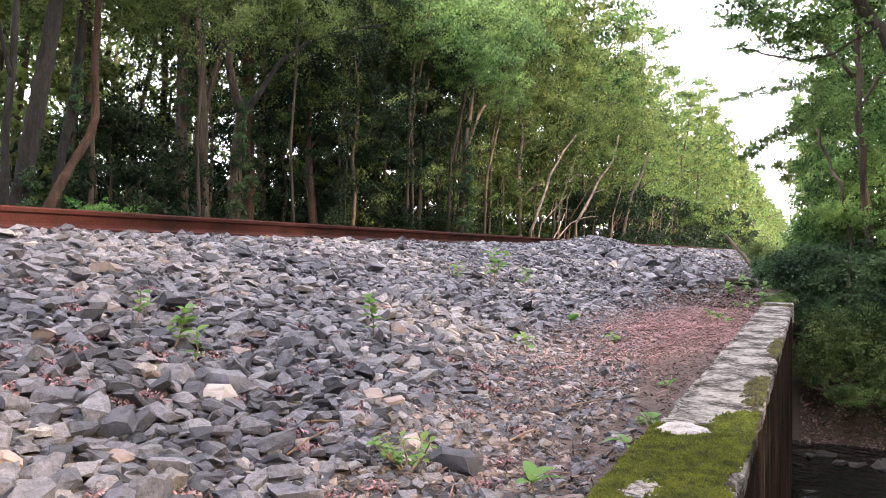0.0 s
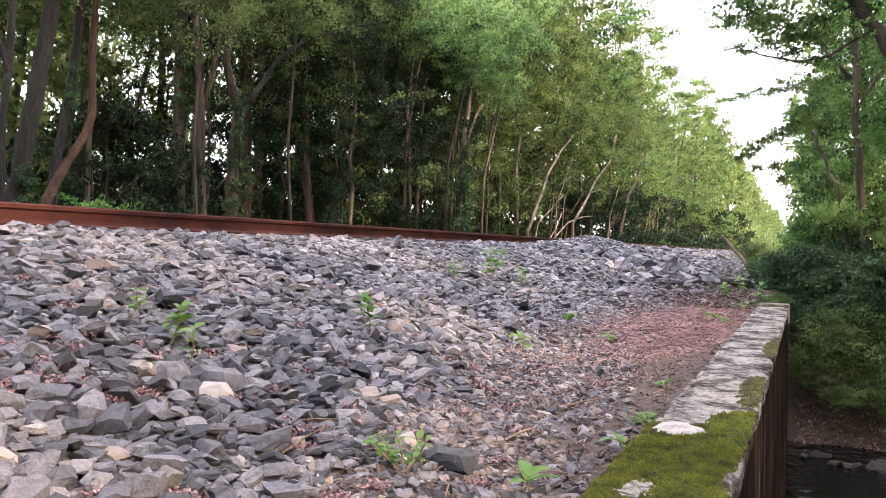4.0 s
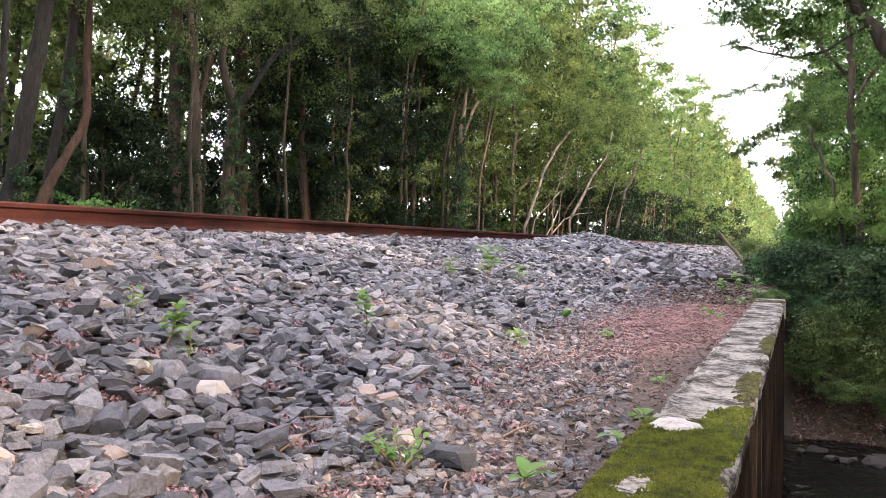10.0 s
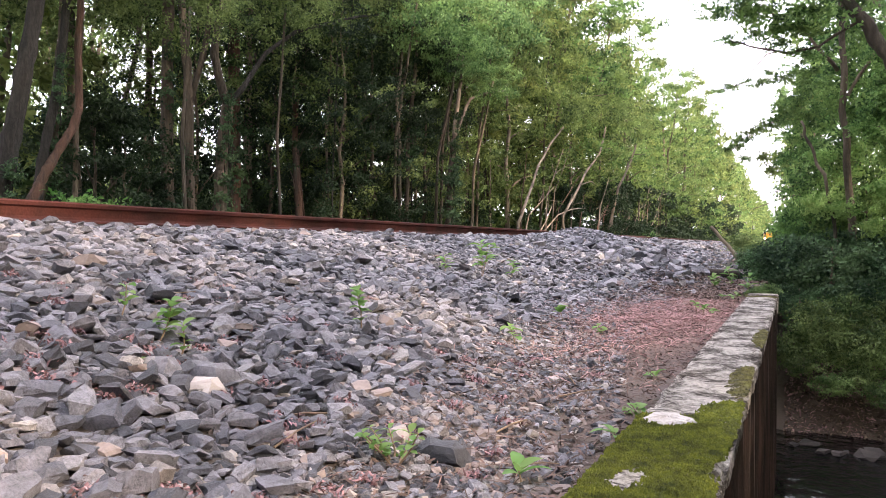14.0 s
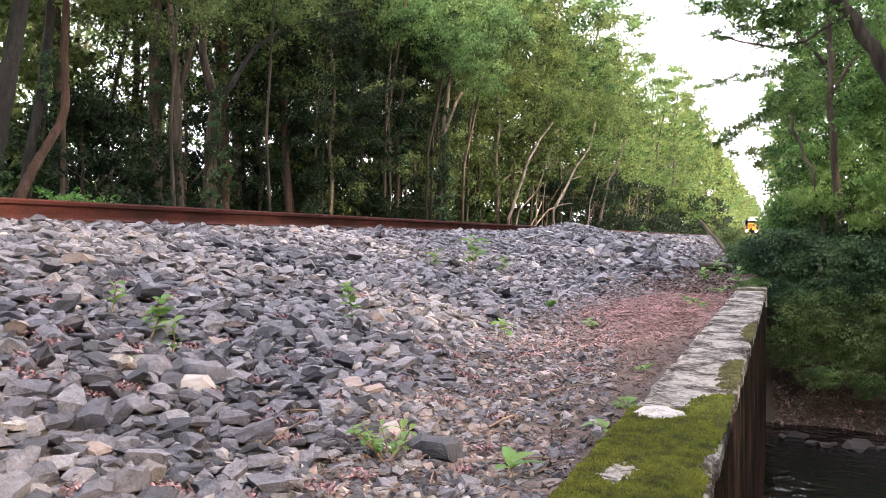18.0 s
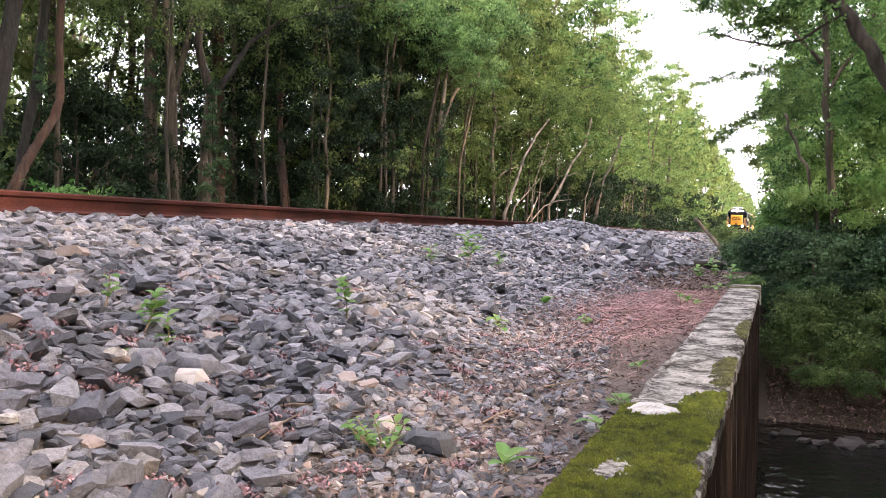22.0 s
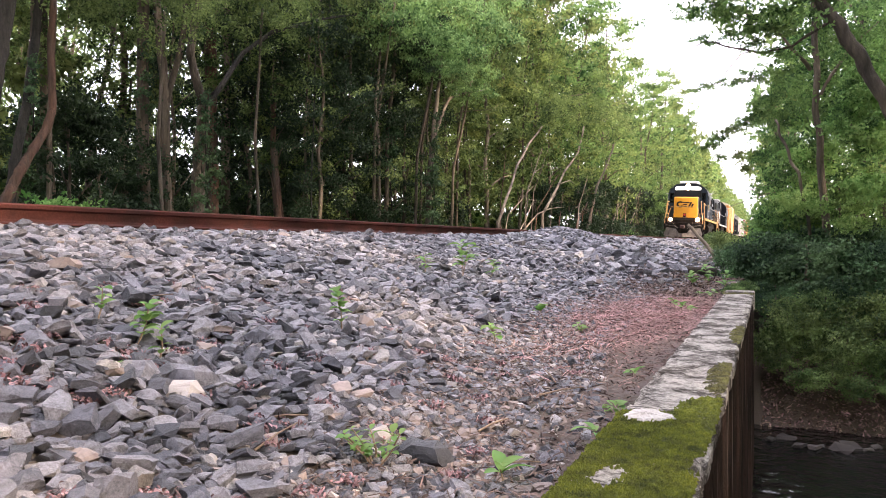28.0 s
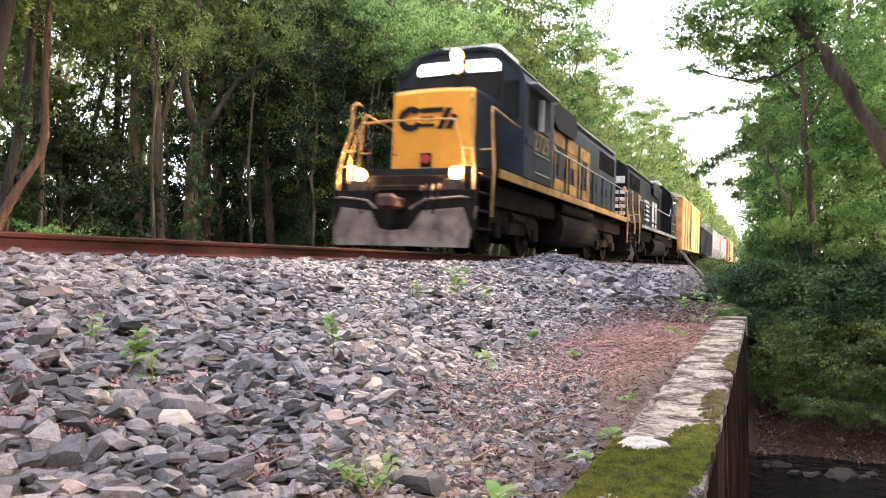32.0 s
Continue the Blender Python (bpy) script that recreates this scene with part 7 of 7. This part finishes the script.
for mat, k in ((NEEDLES, 95), (TWIG, 96), (DARK_TWIG, 97)):
    p = np.column_stack([r.uniform(-0.1, 2.6, 3200), r.uniform(10.2, 13.0, 3200)])
    strips("leaf_litter", "brown dead leaves on the creek bank", "litter", on_land(p), 0.034, 0.011, mat, k, 0.015, 0.5)
for k, (x, y, l, a, rr) in enumerate(((-0.88, 2.35, 0.16, 70, 0.004), (-1.25, 1.62, 0.22, 95, 0.0035), (-1.32, 1.75, 0.14, 20, 0.004), (-0.78, 2.9, 0.2, 40, 0.004), (-0.95, 3.3, 0.25, 120, 0.004), (-0.66, 2.02, 0.1, 10, 0.003), (-2.5, 2.35, 0.2, 60, 0.003))):
    z = float(land(x, y)) + 0.03
    d = Vector((math.cos(radians(a)), math.sin(radians(a)), 0.1)) * l / 2
    c = Vector((x, y, z))
    ob = part("twig", pipe(bmesh.new(), [c - d, c + Vector((0, 0, 0.006)), c + d], [rr, rr * 0.9, rr * 0.6], 6), TWIG)
    tagged(ob, "thin dry brown twig lying on the stones", "twig", "twigs on the ground")

# timber and leaning stick beyond the wall
bm = bmesh.new()
pipe(bm, [(-2.2, 13.1, 0.21), (-1.74, 13.0, 0.17), (-1.38, 13.02, 0.13), (-0.8, 12.95, 0.10)], [0.065, 0.075, 0.08, 0.07], 10)
tagged(part("log", bm, WOOD_DARK, smooth=True), "dark rotten log lying across the path, toned as in shadow", "log")
bm = bmesh.new()
pipe(bm, [(-1.46, 15.0, 0.97), (-1.37, 15.0, 0.88), (-1.28, 15.0, 0.75), (-1.09, 15.0, 0.54), (-0.88, 15.0, 0.2)], [0.03, 0.036, 0.034, 0.036, 0.04], 8)
tagged(part("dead_branch", bm, BARK_PALE, smooth=True), "bare brown branch leaning out of the bushes", "branch")
# stones at the water's edge
for k in range(15):
    x, y, s = 0.0 + 0.16 * k + RR.uniform(-0.05, 0.05), 10.22 + RR.uniform(-0.14, 0.3), RR.uniform(0.06, 0.2)
    sv, sf = SHAPES[k % len(SHAPES)]
    ob = new("boulder", mesh_of("boulder", sv * s * np.array([1.3, 1.0, 0.8]), sf, [WET]))
    ob.location, ob.rotation_euler = (x, y, -2.0 + s * 0.1), (RR.uniform(-0.3, 0.3), 0, RR.uniform(0, 6))
    tagged(ob, "dark damp stone at the water's edge", "stone", "stones along the creek")

# ---- single stones nearest the camera, laid last ----
one = tagged(new("stone_pile"), "loose grey ballast stones lying on the bank", "ballast")
pieces = [mesh_of("stone", sv, sf, [STONE_ONE]) for sv, sf in ROUGH[:24]]
q = random.Random(17)
for x, y, s in singles:
    s *= 0.88
    ob = new("stone", pieces[q.randrange(24)])
    ob.parent = one
    ob.location = (x, y, float(land(x, y)) + s * q.uniform(0.15, 0.6) + min((s - 0.02) * 0.4, 0.02) - s * 0.12)
    ob.rotation_euler, ob.scale = (q.gauss(0, 0.34), q.gauss(0, 0.34), q.uniform(0, 6.28)), (s * q.uniform(0.8, 1.3), s * q.uniform(0.8, 1.25), s * q.uniform(0.65, 1.25))
heap = tagged(new("stone_pile"), "large broken grey rocks at the foot of the ballast heap", "rocks")
for k in range(270):
    x, y, s = q.gauss(-2.0, 0.55), q.gauss(10.9, 0.8), 0.092 * math.exp(q.gauss(0, 0.3))
    if x > -1.15 or y < 9.6:
        continue
    ob = new("stone", pieces[q.randrange(24)])
    ob.parent = heap
    ob.location = (x, y, float(land(x, y)) + s * q.uniform(0.0, 0.4))
    ob.rotation_euler, ob.scale = (q.gauss(0, 0.35), q.gauss(0, 0.35), q.uniform(0, 6.28)), (s * q.uniform(0.8, 1.3), s * q.uniform(0.8, 1.2), s * q.uniform(0.8, 1.3))
sv, sf = SHAPES[3]
for x, y, s, mat in ((-1.6, 1.62, 0.075, STONE_PALE), (-1.42, 2.25, 0.055, STONE_ONE), (-1.66, 1.72, 0.10, STONE_ONE), (-1.78, 1.62, 0.075, STONE_ONE), (-1.12, 1.95, 0.06, STONE_PALE), (-0.96, 1.95, 0.1, STONE_ONE), (-0.86, 2.15, 0.03, STONE_PALE)):
    ob = new("stone", mesh_of("stone", *ROUGH[int(s * 100) % 24], [mat]))
    ob.parent = one
    ob.location, ob.scale = (x, y, float(land(x, y)) + s * 0.3), (s, s, s)


motions()
